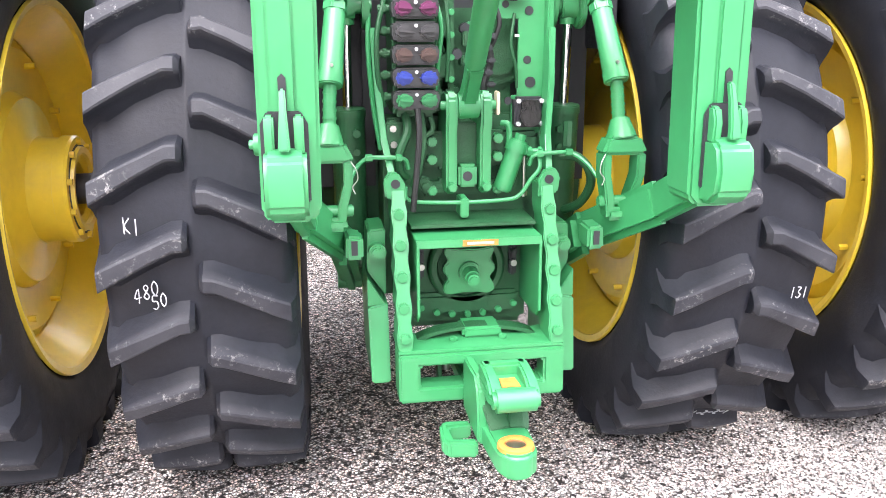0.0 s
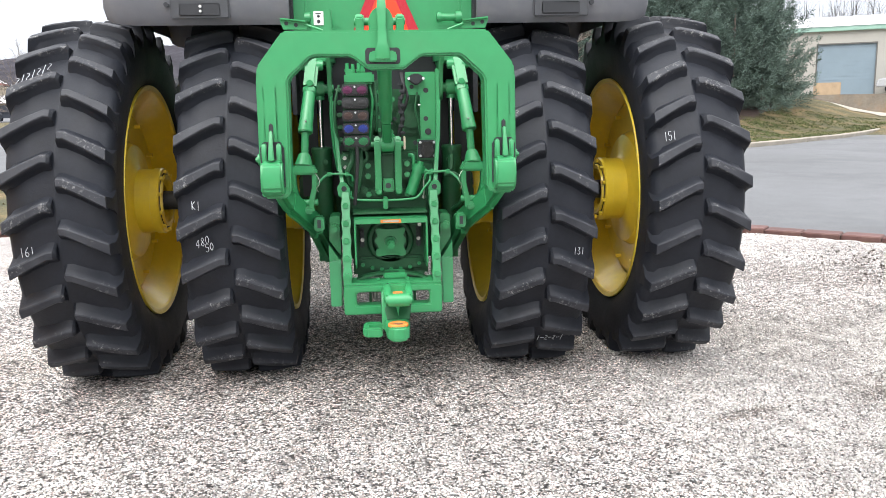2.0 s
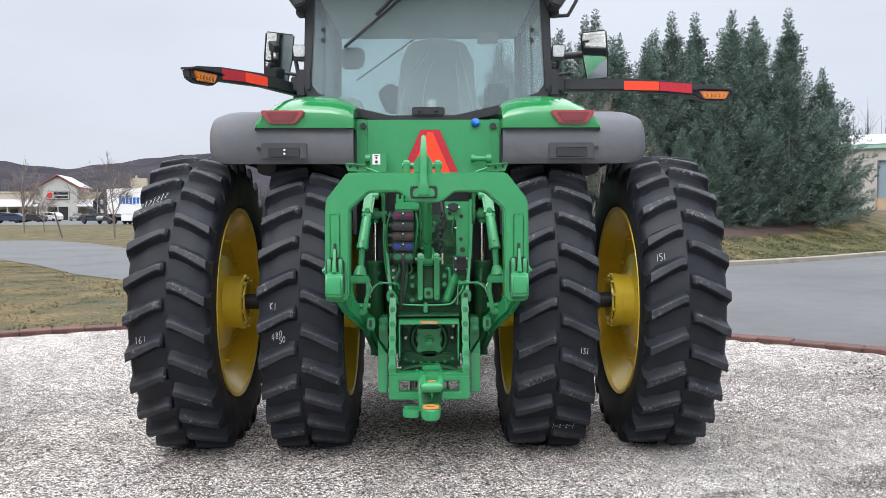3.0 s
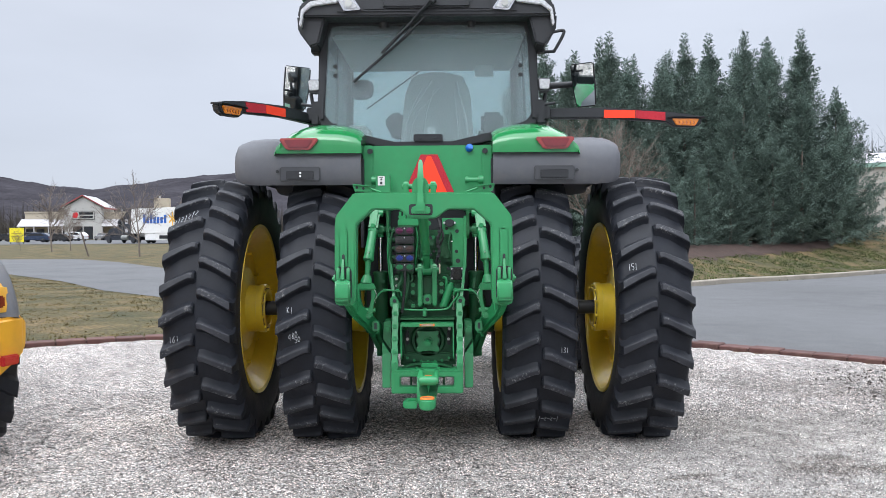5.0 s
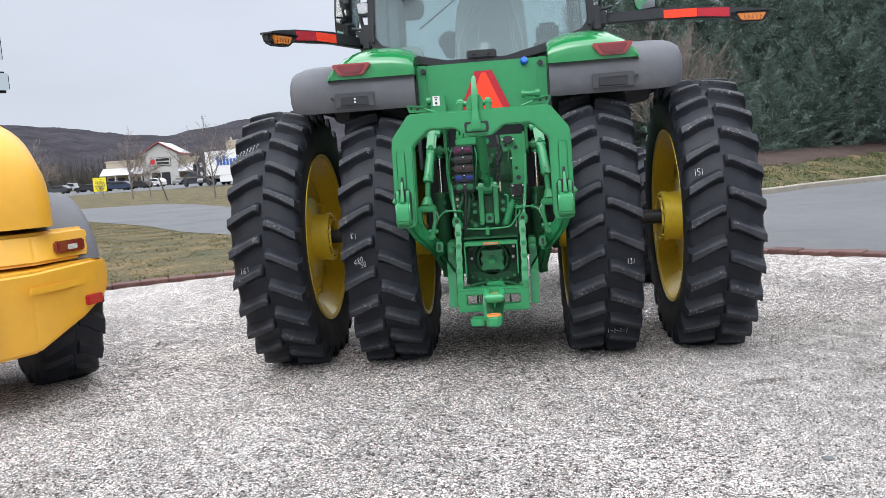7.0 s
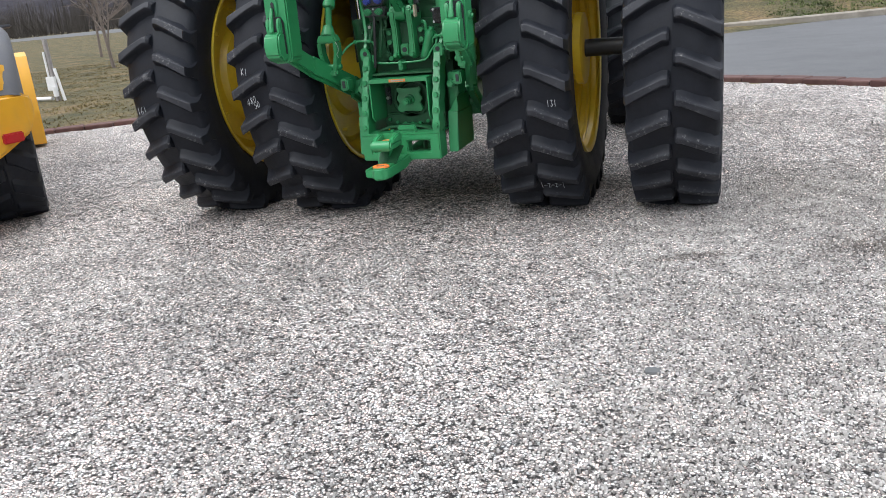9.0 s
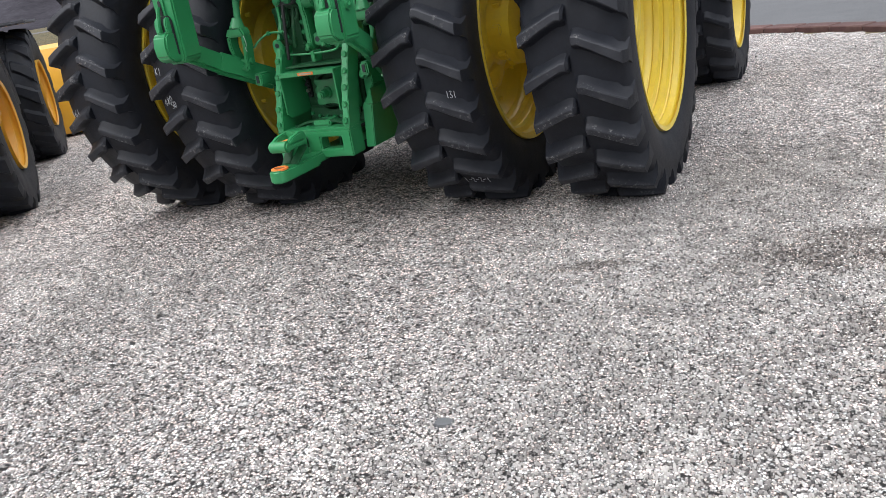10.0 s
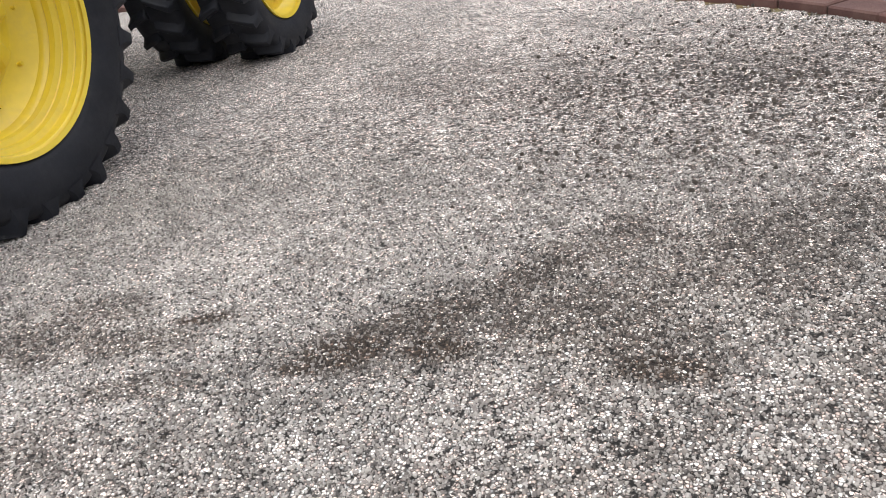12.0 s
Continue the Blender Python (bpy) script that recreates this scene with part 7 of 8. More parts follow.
def conifer(seed, height, radius):
    """A dense upright evergreen: feathery plumes of small sprays on up-swept limbs."""
    rnd = random.Random(seed)
    tree = thing("conifer", pose(0, 0, 0), "dense dark green conifer on a mulched bank", "tree", "row of conifers")
    part("trunk", rod((0, 0, -0.2), (0, 0, height * 0.8), 0.13, 0.02, 10), BARK, tree)
    v, f = [], []

    def leaf(p, d, across, size, wide):
        """One thin scale-leaf spray."""
        i = len(v)
        v.extend(((p + across * wide)[:], (p + d * size)[:], (p - across * wide)[:]))
        f.append((i, i + 1, i + 2))

    def frond(base, d, ln, fullness=1.0):
        """A limb whose side shoots spread in one tilted plane and shorten towards the tip."""
        flat_dir = Vector((0, 0, 1)) + Vector((rnd.gauss(0, 0.5), rnd.gauss(0, 0.5), 0))
        across = d.cross(flat_dir).normalized()
        over = across.cross(d).normalized()
        shoots = int(11 * fullness + 5 * ln)
        for q in range(shoots):
            t = (q + rnd.random()) / shoots
            side = across * (1 if q % 2 else -1) * rnd.uniform(0.5, 1.15) + over * rnd.gauss(0.10, 0.34)
            sd = (d * rnd.uniform(0.55, 1.0) + side).normalized()
            sl = ln * (0.40 * (1 - t) ** 0.8 + 0.07) * rnd.uniform(0.7, 1.2)
            root = base + d * ln * t + over * ln * 0.10 * t * t
            n_leaf = max(4, int(sl / 0.037))
            for r in range(n_leaf):
                u = (r + rnd.random()) / n_leaf
                wob = Vector((rnd.gauss(0, 1), rnd.gauss(0, 1), rnd.gauss(0, 1)))
                ld_ = (sd + wob * 0.36).normalized()
                w = ld_.cross(over + wob * 0.5).normalized()
                leaf(root + sd * sl * u + wob * 0.024, ld_, w, rnd.uniform(0.09, 0.17) * (1.15 - 0.4 * u), rnd.uniform(0.016, 0.026))
    limbs = int(240 * height / 9)
    for k in range(limbs):
        h = (k + rnd.random()) / limbs
        a = k * 2.39996 + rnd.uniform(-0.6, 0.6)
        # uneven tiers leave dark hollows between the limbs
        reach = radius * (1 - h ** 1.9) ** 0.95 * (rnd.uniform(0.62, 1.22) if k % 4 else rnd.uniform(0.25, 0.5)) * (0.80 + 0.20 * math.sin(3 * a + 9 * h + seed)) + 0.12
        if h < 0.10:
            reach *= 0.80 + 2 * h
        out = Vector((math.cos(a), math.sin(a), 0))
        ln = rnd.uniform(0.8, 1.75) * (0.5 + 0.5 * (1 - h))
        d = (out + Vector((0, 0, rnd.uniform(-0.05, 0.75) + 0.8 * h))).normalized()
        base = out * max(0.03, reach - ln * d.xy.length) + Vector((0, 0, height * (0.02 + 0.86 * h) - 0.2))
        frond(base, d, ln)
        if rnd.random() < 0.5:
            frond(base + d * ln * 0.3, (d + Vector((rnd.gauss(0, 0.4), rnd.gauss(0, 0.4), rnd.gauss(0.1, 0.3)))).normalized(), ln * 0.55, 0.6)
    for q in range(9):
        t = q / 8
        a = 2.4 * q
        d = Vector((math.cos(a) * 0.55 * (1 - t), math.sin(a) * 0.55 * (1 - t), 1)).normalized()
        frond(Vector((0, 0, height * (0.84 + 0.09 * t))), d, height * 0.07 * rnd.uniform(0.8, 1.2), 0.7)
    mesh_object("crown", v, f, LEAF, tree, "feathery dark green crown")
    return tree


kinds = [conifer(3, 9.2, 3.4), conifer(11, 9.6, 3.0), conifer(23, 8.8, 3.7), conifer(31, 9.0, 3.5)]
spots = [(10.6, 34.0, 1.02, 3), (12.9, 34.6, 1.06, 2), (16.2, 35.2, 1.12, 0), (3.6, 36.0, 1.06, 3), (6.7, 36.5, 1.15, 2), (4.9, 34.6, 1.06, 1), (5.9, 33.0, 0.98, 0), (7.6, 31.6, 1.02, 1), (8.7, 33.2, 1.03, 2), (10.0, 31.4, 0.90, 0), (11.2, 32.0, 1.02, 1), (12.4, 32.6, 0.92, 3), (13.0, 30.6, 0.80, 2), (14.1, 32.4, 1.10, 0), (15.7, 33.4, 1.08, 3), (16.6, 31.8, 0.84, 2), (17.4, 33.8, 1.06, 1),
         (19.3, 34.2, 0.86, 2), (20.6, 36.0, 0.72, 3), (14.9, 30.9, 0.62, 3), (18.6, 33.0, 0.60, 0), (9.2, 30.6, 0.62, 3), (21.3, 38.0, 0.70, 2), (11.8, 30.3, 0.55, 2), (8.7, 26.4, 0.44, 0), (10.3, 27.4, 0.46, 3), (12.4, 29.2, 0.44, 1), (7.2, 28.6, 0.60, 3), (8.2, 37.2, 1.13, 1), (9.7, 36.2, 1.07, 0), (11.7, 36.8, 1.13, 3), (13.9, 37.0, 1.14, 1), (15.2, 36.4, 1.12, 2), (18.3, 36.2, 1.02, 0)]
used = set()
for i, (x, y, k, kind) in enumerate(spots):
    m = Matrix.Translation((x, y, float(terrain(x, y)) - 0.1)) @ Matrix.Rotation(2.1 * i, 4, "Z")
    if kind not in used:
        used.add(kind)
        t_ob = kinds[kind]
        t_ob.matrix_basis = m @ Matrix.Diagonal((k, k, k, 1))
    else:
        t_ob = copy_thing(kinds[kind], Matrix.Identity(4))
        t_ob.matrix_basis = m @ Matrix.Diagonal((k, k, k, 1))


def bare_tree(seed, height, spread, name="bare_tree", label="leafless young tree on the winter lawn", twigs=3, stems=1):
    """A leafless tree: a trunk that forks down to fine twigs."""
    rnd = random.Random(seed)
    tree = thing(name, pose(0, 0, 0), label, "tree" if stems == 1 else "shrub")
    v, f = [], []
    wood = [bmesh.new()]

    def seg(p, q, r0, r1, n=5):
        d = (q - p).normalized()
        a = d.orthogonal().normalized()
        b = d.cross(a)
        i = len(v)
        for c, r in ((p, r0), (q, r1)):
            for k in range(n):
                t = 2 * math.pi * k / n
                v.append((c + (a * math.cos(t) + b * math.sin(t)) * r)[:])
        for k in range(n):
            j = (k + 1) % n
            f.append((i + k, i + j, i + n + j, i + n + k))

    def grow(p, d, ln, r, depth):
        q = p + d * ln
        seg(p, q, r, r * 0.68, 5 if depth < 3 else 3)
        if depth >= 5 or ln < 0.12:
            return
        for _ in range(twigs if depth else twigs + 2):
            t = rnd.uniform(0.25, 1.0)
            nd = (d + Vector((rnd.gauss(0, 1), rnd.gauss(0, 1), rnd.gauss(0.15, 0.5))) * spread).normalized()
            grow(p + d * ln * t, nd, ln * rnd.uniform(0.50, 0.82), r * 0.58 * (1 - 0.35 * t) + 0.002, depth + 1)
        if depth < 4:
            grow(q, (d + Vector((rnd.gauss(0, 0.12), rnd.gauss(0, 0.12), 0.1))).normalized(), ln * 0.72, r * 0.66, depth + 1)
    for _ in range(stems):
        lean = Vector((rnd.gauss(0, 0.25), rnd.gauss(0, 0.25), 1)).normalized() if stems > 1 else Vector((rnd.gauss(0, 0.03), rnd.gauss(0, 0.03), 1)).normalized()
        grow(Vector((0, 0, -0.05)), lean, height * 0.34, height * (0.011 if stems == 1 else 0.006), 0)
    mesh_object("branch_work", v, f, TWIG, tree, "bare brown branches")
    return tree


b1, b2, shrub = bare_tree(5, 5.4, 0.72), bare_tree(8, 5.2, 0.66), bare_tree(14, 5.6, 0.45, "bare_shrub", "leafless tan shrub below the conifers", 3, 4)
trees_at = [(b1, -21.2, 49.5, 1.12), (b2, -33.4, 62.0, 1.2), (None, -43.5, 63.5, 1.15), (None, -37.4, 64.5, 0.42), (None, -33.2, 65.0, 0.80), (None, -27.5, 76.0, 1.0), (None, -62.0, 96.0, 1.2), (None, -17.7, 18.4, 1.15), (None, -26.3, 28.2, 1.2)]
for i, (ob, x, y, k) in enumerate(trees_at):
    m = Matrix.Translation((x, y, float(terrain(x, y)))) @ Matrix.Rotation(1.3 * i, 4, "Z")
    ob = ob or copy_thing((b1, b2)[i % 2], Matrix.Identity(4))
    ob.matrix_basis = m @ Matrix.Diagonal((k, k, k, 1))
shrub.matrix_basis = pose(5.9, 24.5, float(terrain(5.9, 24.5)))
part("stake", beam((-25.4, 51.0, 0.0), (-25.9, 51.0, 1.75), 0.09, 0.09, 0.01), BARK) and None
tagged(bpy.data.objects["stake"], "leaning brown wooden stake in the lawn", "stake")

post_thing = thing("utility_post", pose(-11.1, 8.45, 0), "grey utility post with a white meter box on the lawn", "utility post")
part("post", beam((0, 0, -0.1), (-0.03, 0, 1.25), 0.085, 0.07, 0.008), surf("weathered_wood", (0.30, 0.28, 0.27), 0.9, var=0.2, scale=10), post_thing, "weathered grey post")
part("meter_box", joined(box(-0.13, 0.09, -0.10, -0.04, 0.22, 0.50, 0.01), rod((-0.06, -0.07, 0.5), (-0.06, -0.07, 1.0), 0.022), rod((0.05, -0.09, 0.1), (0.05, -0.09, 0.3), 0.05)), WHITE, post_thing, "white meter box and conduit")
part("pipe", rod((0.16, 0.0, 0.0), (0.06, 0.0, 0.66), 0.03), WHITE, post_thing, "white plastic pipe")
part("fallen_pipe", rod((-0.75, 0.1, 0.05), (-0.1, -0.05, 0.06), 0.04), WHITE, post_thing)

# ---- shops, lorry and cars across the road ----
TAN = surf("tan_wall", (0.42, 0.37, 0.29), 0.8, var=0.06, scale=0.3)
PALE = surf("pale_wall", (0.46, 0.455, 0.44), 0.8, var=0.05, scale=0.3)
TIN = surf("white_metal_roof", (0.44, 0.435, 0.45), 0.5, var=0.05, scale=0.2)
RED_TRIM = surf("red_trim", (0.28, 0.05, 0.05), 0.5)
DARK_GLASS = surf("dark_glass", (0.02, 0.022, 0.026), 0.12, var=0.1)
SIGN_RED = surf("sign_red", (0.55, 0.02, 0.03), 0.5)
store = thing("store", pose(-90.5, 196, 0.45, 0, 0, 11), "pale retail store with a gabled entrance and tin awnings", "store")
part("wall", box(-14, 26, 0, 40, 0, 6.5), TAN, store, "tan store walls")
part("parapet", box(-14.2, 26.2, -0.15, 0.2, 6.51, 6.9), TAN, store)
part("entrance", plate([(-4.3, 0), (4.3, 0), (4.3, 7.9), (0, 10.5), (-4.3, 7.9)], -2.5, 12, "y"), PALE, store, "pale gabled entrance block")
part("gable_roof", joined(plate([(-4.9, 7.75), (0, 10.65), (0, 10.95), (-5.1, 8.0)], -3.0, 12, "y"), plate([(4.9, 7.75), (0, 10.65), (0, 10.95), (5.1, 8.0)], -3.0, 12, "y")), TIN, store, "white tin roof")
part("gable_trim", joined(plate([(-5.05, 7.75), (0, 10.68), (0, 10.97), (-5.2, 7.95)], -3.15, -3.0, "y"), plate([(5.05, 7.75), (0, 10.68), (0, 10.97), (5.2, 7.95)], -3.15, -3.0, "y"), box(4.95, 5.2, -3.0, 12, 7.55, 7.9)), RED_TRIM, store, "red gable trim")
for a0, a1 in ((-14.8, -4.4), (4.4, 10.5)):
    part("awning", plate([(-3.6, 3.1), (0.05, 4.9), (0.05, 5.05), (-3.7, 3.25)], a0, a1, "x"), TIN, store, "sloping tin awning")
part("doorway", joined(box(-2.4, 2.4, -2.56, -2.45, 0, 3.2), ), DARK_GLASS, store, "dark glazed entrance")
part("door_frame", joined(box(-2.5, 2.5, -2.64, -2.56, 3.2, 3.5), box(-2.5, -2.3, -2.64, -2.56, 0, 3.2), box(2.3, 2.5, -2.64, -2.56, 0, 3.2), box(-0.1, 0.1, -2.64, -2.56, 0, 3.2)), PALE, store, "pale door frame")
for wx in (-13, -10.5, -8, -5.7, 6.5, 9, 12.5, 16, 19):
    part("window", box(wx - 0.9, wx + 0.9, -0.06, 0.02, 0.4, 2.6), DARK_GLASS, store)
for px in (-14.4, -11, -7.7, -4.6, 4.6, 7.5, 10.3):
    part("post", box(px - 0.12, px + 0.12, -3.6, -3.36, 0, 3.2), TIN, store)
sg = part("sign", box(-2.6, 2.6, -2.62, -2.5, 5.0, 6.9, 0.02), PALE, store, "pale store sign with dark bars")
part("sign_frame", joined(box(-2.65, 2.65, -2.66, -2.6, 6.9, 7.0), box(-2.65, 2.65, -2.66, -2.6, 4.9, 5.0), box(2.6, 2.7, -2.66, -2.6, 4.9, 7.0)), DARK_GLASS, sg)
part("sign_mark", plate([(-2.45, 5.6), (-2.2, 6.5), (-1.5, 6.7), (-1.1, 6.3), (-1.3, 5.4), (-2.0, 5.2)], -2.68, -2.62, "y"), SIGN_RED, sg)
part("sign_bar", box(-0.9, 2.4, -2.68, -2.62, 6.1, 6.7), DARK_GLASS, sg)
part("sign_bar", box(-0.7, 2.3, -2.68, -2.62, 5.25, 5.8), DARK_GLASS, sg)
part("chimney_block", box(16, 19.6, 2, 5.4, 6.5, 10.4), TAN, store, "tan rooftop block")
part("vent", box(17, 17.5, 3, 3.5, 10.4, 11.1), TIN, store)

LORRY_BLACK = surf("black_lorry_paint", (0.012, 0.016, 0.026), 0.5, coat=0.1)
LOGO_BLUE, LOGO_YELLOW = surf("logo_blue", (0.01, 0.11, 0.48), 0.5), surf("logo_yellow", (0.85, 0.45, 0.02), 0.5)


def wheel_pair(parent, x, y, r, w, mat=RUBBER):
    for s in (-1, 1):
        o = part("wheel", joined(rod((x, y + s * w - 0.12, r), (x, y + s * w + 0.12, r), r, seg=20, bevel=0.03), rod((x, y + s * (w + 0.13), r), (x, y + s * (w + 0.08), r), r * 0.55, seg=14)), mat, parent)


lorry = thing("lorry", pose(-41.5, 100.0, 0.45, 0, 0, -40), "black sleeper lorry with a white box trailer", "lorry")
part("trailer", box(2.3, 17.5, -1.3, 1.3, 1.25, 4.4, 0.03), WHITE, lorry, "white box trailer")
for k, h in enumerate((3.65, 3.25, 3.75, 3.25, 3.25, 3.25, 3.5)):
    part("trailer_mark", box(5.3 + 0.80 * k, 5.3 + 0.80 * k + 0.55, -1.33, -1.305, 2.5, h), LOGO_BLUE, lorry, "blue bar of lettering")
part("burst", joined(*[moved(box(-0.10, 0.10, -0.012, 0.012, 0.0, 0.85, 0.0), Matrix.Translation((12.0, -1.318, 3.0)) @ Matrix.Rotation(math.pi * k / 3, 4, "Y")) for k in range(6)]), LOGO_YELLOW, lorry, "yellow starburst mark")
part("skirt", joined(box(5.6, 12.4, -1.29, 1.29, 0.4, 1.24, 0.05), box(2.6, 17.3, -0.6, 0.6, 0.85, 1.24)), WHITE, lorry, "white lower trailer skirt")
part("vent_grille", box(9.0, 11.2, -1.32, -1.295, 0.6, 1.02, 0.02), DARK_GLASS, lorry, "dark vent grille")
part("cab", plate([(-1.7, 0.9), (-0.1, 0.9), (-0.1, 3.3), (-1.3, 3.1), (-1.7, 2.1)], -1.12, 1.12, "y", 0.06), LORRY_BLACK, lorry, "black lorry cab")
part("sleeper", plate([(-0.08, 0.9), (1.9, 0.9), (1.9, 4.15), (0.8, 4.1), (-0.08, 3.4)], -1.15, 1.15, "y", 0.06), LORRY_BLACK, lorry, "tall black sleeper box")
part("bonnet", plate([(-4.6, 0.9), (-1.72, 0.9), (-1.72, 2.1), (-4.3, 1.9), (-4.65, 1.5)], -0.85, 0.85, "y", 0.08), LORRY_BLACK, lorry)
part("bumper", box(-4.9, 2.0, -1.1, 1.1, 0.4, 0.89, 0.04), LORRY_BLACK, lorry)
part("cab_window", box(-1.2, -0.3, -1.17, -1.11, 2.15, 2.85, 0.02), DARK_GLASS, lorry)
part("sleeper_window", box(0.5, 1.2, -1.18, -1.14, 2.5, 3.1, 0.02), TIN, lorry, "small sleeper window")
part("sleeper_window", box(0.5, 1.2, -1.18, -1.14, 1.4, 1.9, 0.02), TIN, lorry)
part("windscreen", box(-1.72, -1.60, -1.0, 1.0, 2.2, 2.95, 0.02), DARK_GLASS, lorry)
part("exhaust", joined(rod((-0.1, -1.22, 1.2), (-0.1, -1.22, 4.4), 0.07), rod((-0.1, 1.22, 1.2), (-0.1, 1.22, 4.4), 0.07), rod((-0.1, -1.22, 2.0), (-0.1, 1.22, 2.0), 0.03)), CHROME, lorry)
part("side_tank", rod((-0.2, -1.1, 0.75), (1.4, -1.1, 0.75), 0.32), STEEL, lorry)
for wx in (-3.9, 2.4, 3.6, 15.2, 16.4):
    wheel_pair(lorry, wx, 0, 0.52, 1.05)


def car(name, m, paint, label, tall=1.0, pickup=False):
    c = thing(name, m, label, "car", "cars in the parking lot")
    if pickup:
        prof = [(-2.7, 0.45), (2.7, 0.45), (2.7, 1.05), (0.6, 1.08), (0.45, 1.85), (-0.9, 1.85), (-1.45, 1.15), (-2.6, 1.0)]
        glass = [(-1.25, 1.2), (-0.85, 1.75), (0.35, 1.75), (0.42, 1.2)]
    else:
        prof = [(-2.25, 0.35), (2.2, 0.35), (2.25, 0.95 * tall), (1.75, 1.35 * tall), (1.2, 1.5 * tall), (-0.35, 1.5 * tall), (-1.1, 1.0 * tall), (-2.1, 0.85 * tall)]
        glass = [(-0.95, 1.0 * tall), (-0.35, 1.4 * tall), (1.15, 1.4 * tall), (1.7, 1.02 * tall)]
    part("body", plate(prof, -0.9, 0.9, "y", 0.08, 3), paint, c)
    part("side_window", plate(glass, -0.915, 0.915, "y", 0.02), DARK_GLASS, c, "dark windows")
    part("windscreen", hull([(x + d, y, z) for x, z in ((prof[-2][0] + 0.12, prof[-2][1] + 0.03), (prof[-3][0] - 0.12, prof[-3][1] - 0.08)) for y in (-0.75, 0.75) for d in (-0.08, 0.0)]), DARK_GLASS, c)
    part("tail_lamp", joined(box(prof[2][0] - 0.03, prof[2][0] + 0.03, 0.55, 0.85, 0.75, 0.9), box(prof[2][0] - 0.03, prof[2][0] + 0.03, -0.85, -0.55, 0.75, 0.9)), RED_LENS, c)
    for wx in (-1.4, 1.4) if not pickup else (-1.75, 1.75):
        wheel_pair(c, wx, 0, 0.36 if pickup else 0.33, 0.8)
    return c


PAINTS = {"dark blue": (0.015, 0.03, 0.07), "black": (0.012, 0.012, 0.014), "white": (0.7, 0.7, 0.7), "silver": (0.35, 0.36, 0.37), "dark grey": (0.04, 0.042, 0.047)}
paint = {k: surf("car_" + k.replace(" ", "_"), c, 0.25, coat=0.6, var=0.03) for k, c in PAINTS.items()}


def spot(px, depth):
    """A place in the lot at that bearing and depth from where the tractor is seen whole."""
    return 0.175 + (px - 784) / 1443 * depth - 0.019 * depth, depth - 6.5


for name, px, d, turn, col, tall, pick in (("hatchback", 75, 125, 8, "dark blue", 1.0, False), ("sedan", 116, 138, 0, "black", 0.95, False), ("suv", 146, 150, -12, "white", 1.12, False), ("suv", 136, 158, 5, "white", 1.1, False), ("sedan", 17, 142, 0, "black", 0.95, False),
                                          ("pickup", -9, 150, 6, "silver", 1, True), ("suv", 70, 150, 180, "dark grey", 1.15, False), ("sedan", 95, 152, 0, "dark grey", 1.0, False), ("sedan", 196, 165, 90, "black", 1.0, False), ("sedan", -40, 140, 0, "dark grey", 1.0, False), ("sedan", 42, 150, 0, "black", 1.0, False)):
    x, y = spot(px, d)
    car(name, pose(x, y, float(terrain(x, y)) + 0.02, 0, 0, turn), paint[col], col + (" pickup truck" if pick else " car") + " parked in the distant lot", tall, pick)
ys_ = surf("yellow_bin_paint", (0.80, 0.68, 0.02), 0.5, var=0.06)
x, y = spot(42, 105)
bin_ = thing("yellow_sign", pose(x, y, float(terrain(x, y)), 0, 0, 10), "bright yellow banner board on the lot's edge", "sign")
part("board", box(-0.85, 0.85, -0.05, 0.05, 0.25, 2.1, 0.01), ys_, bin_)
part("bars", joined(box(-0.6, 0.6, -0.062, -0.052, 1.3, 1.45), box(-0.6, 0.3, -0.062, -0.052, 0.9, 1.05)), surf("dark_yellow", (0.5, 0.38, 0.02), 0.6), bin_)
for px_ in (-0.8, 0.8):
    part("leg", box(px_ - 0.04, px_ + 0.04, 0.052, 0.12, 0, 2.0), BLACK, bin_)

# ---- garage and loading dock beyond the conifers ----
SIDING = surf("white_ribbed_siding", (0.36, 0.35, 0.32), 0.6, var=0.05, scale=0.5)
TRIM_GREEN = surf("pale_green_trim", (0.26, 0.42, 0.35), 0.5, var=0.05)
SHUTTER = surf("grey_blue_shutter", (0.19, 0.25, 0.295), 0.55, var=0.04, scale=1)
DOCK = surf("stained_dock_concrete", (0.18, 0.155, 0.125), 0.9, var=0.2, scale=1.0, dirt=(0.30, 0.17, 0.08), dirt_amount=0.6, dirt_scale=0.7)
garage = thing("garage", pose(33.9, 50.9, 1.74, 0, 0, -31.6), "white metal garage with a grey roller door and green eaves", "garage")
part("wall", joined(box(-5.6, -2.2, 0, 14, 0, 4.45), box(1.5, 22, 0, 14, 0, 4.45), box(-2.2, 1.5, 0, 14, 3.5, 4.45), *[box(-5.6 + 0.3 * k, -5.56 + 0.3 * k, -0.018, 0.0, 0 if not -2.25 < -5.58 + 0.3 * k < 1.5 else 3.5, 4.4) for k in range(92)]), SIDING, garage, "white ribbed metal walls")
part("eaves", box(-5.9, 22.3, -0.25, 0.0, 4.4, 4.72, 0.02), TRIM_GREEN, garage, "pale green eaves")
part("roof", plate([(-0.3, 4.72), (14.3, 4.72), (7, 6.0)], -5.9, 22.3, "x"), TIN, garage)
rd = part("roller_door", box(-2.2, 1.5, 0.12, 0.2, 0, 3.5), SHUTTER, garage, "grey-blue roller door")
for k in range(14):
    part("slat", box(-2.19, 1.49, 0.108, 0.119, 0.02 + 0.25 * k, 0.255 + 0.25 * k, 0.004), SHUTTER, rd)
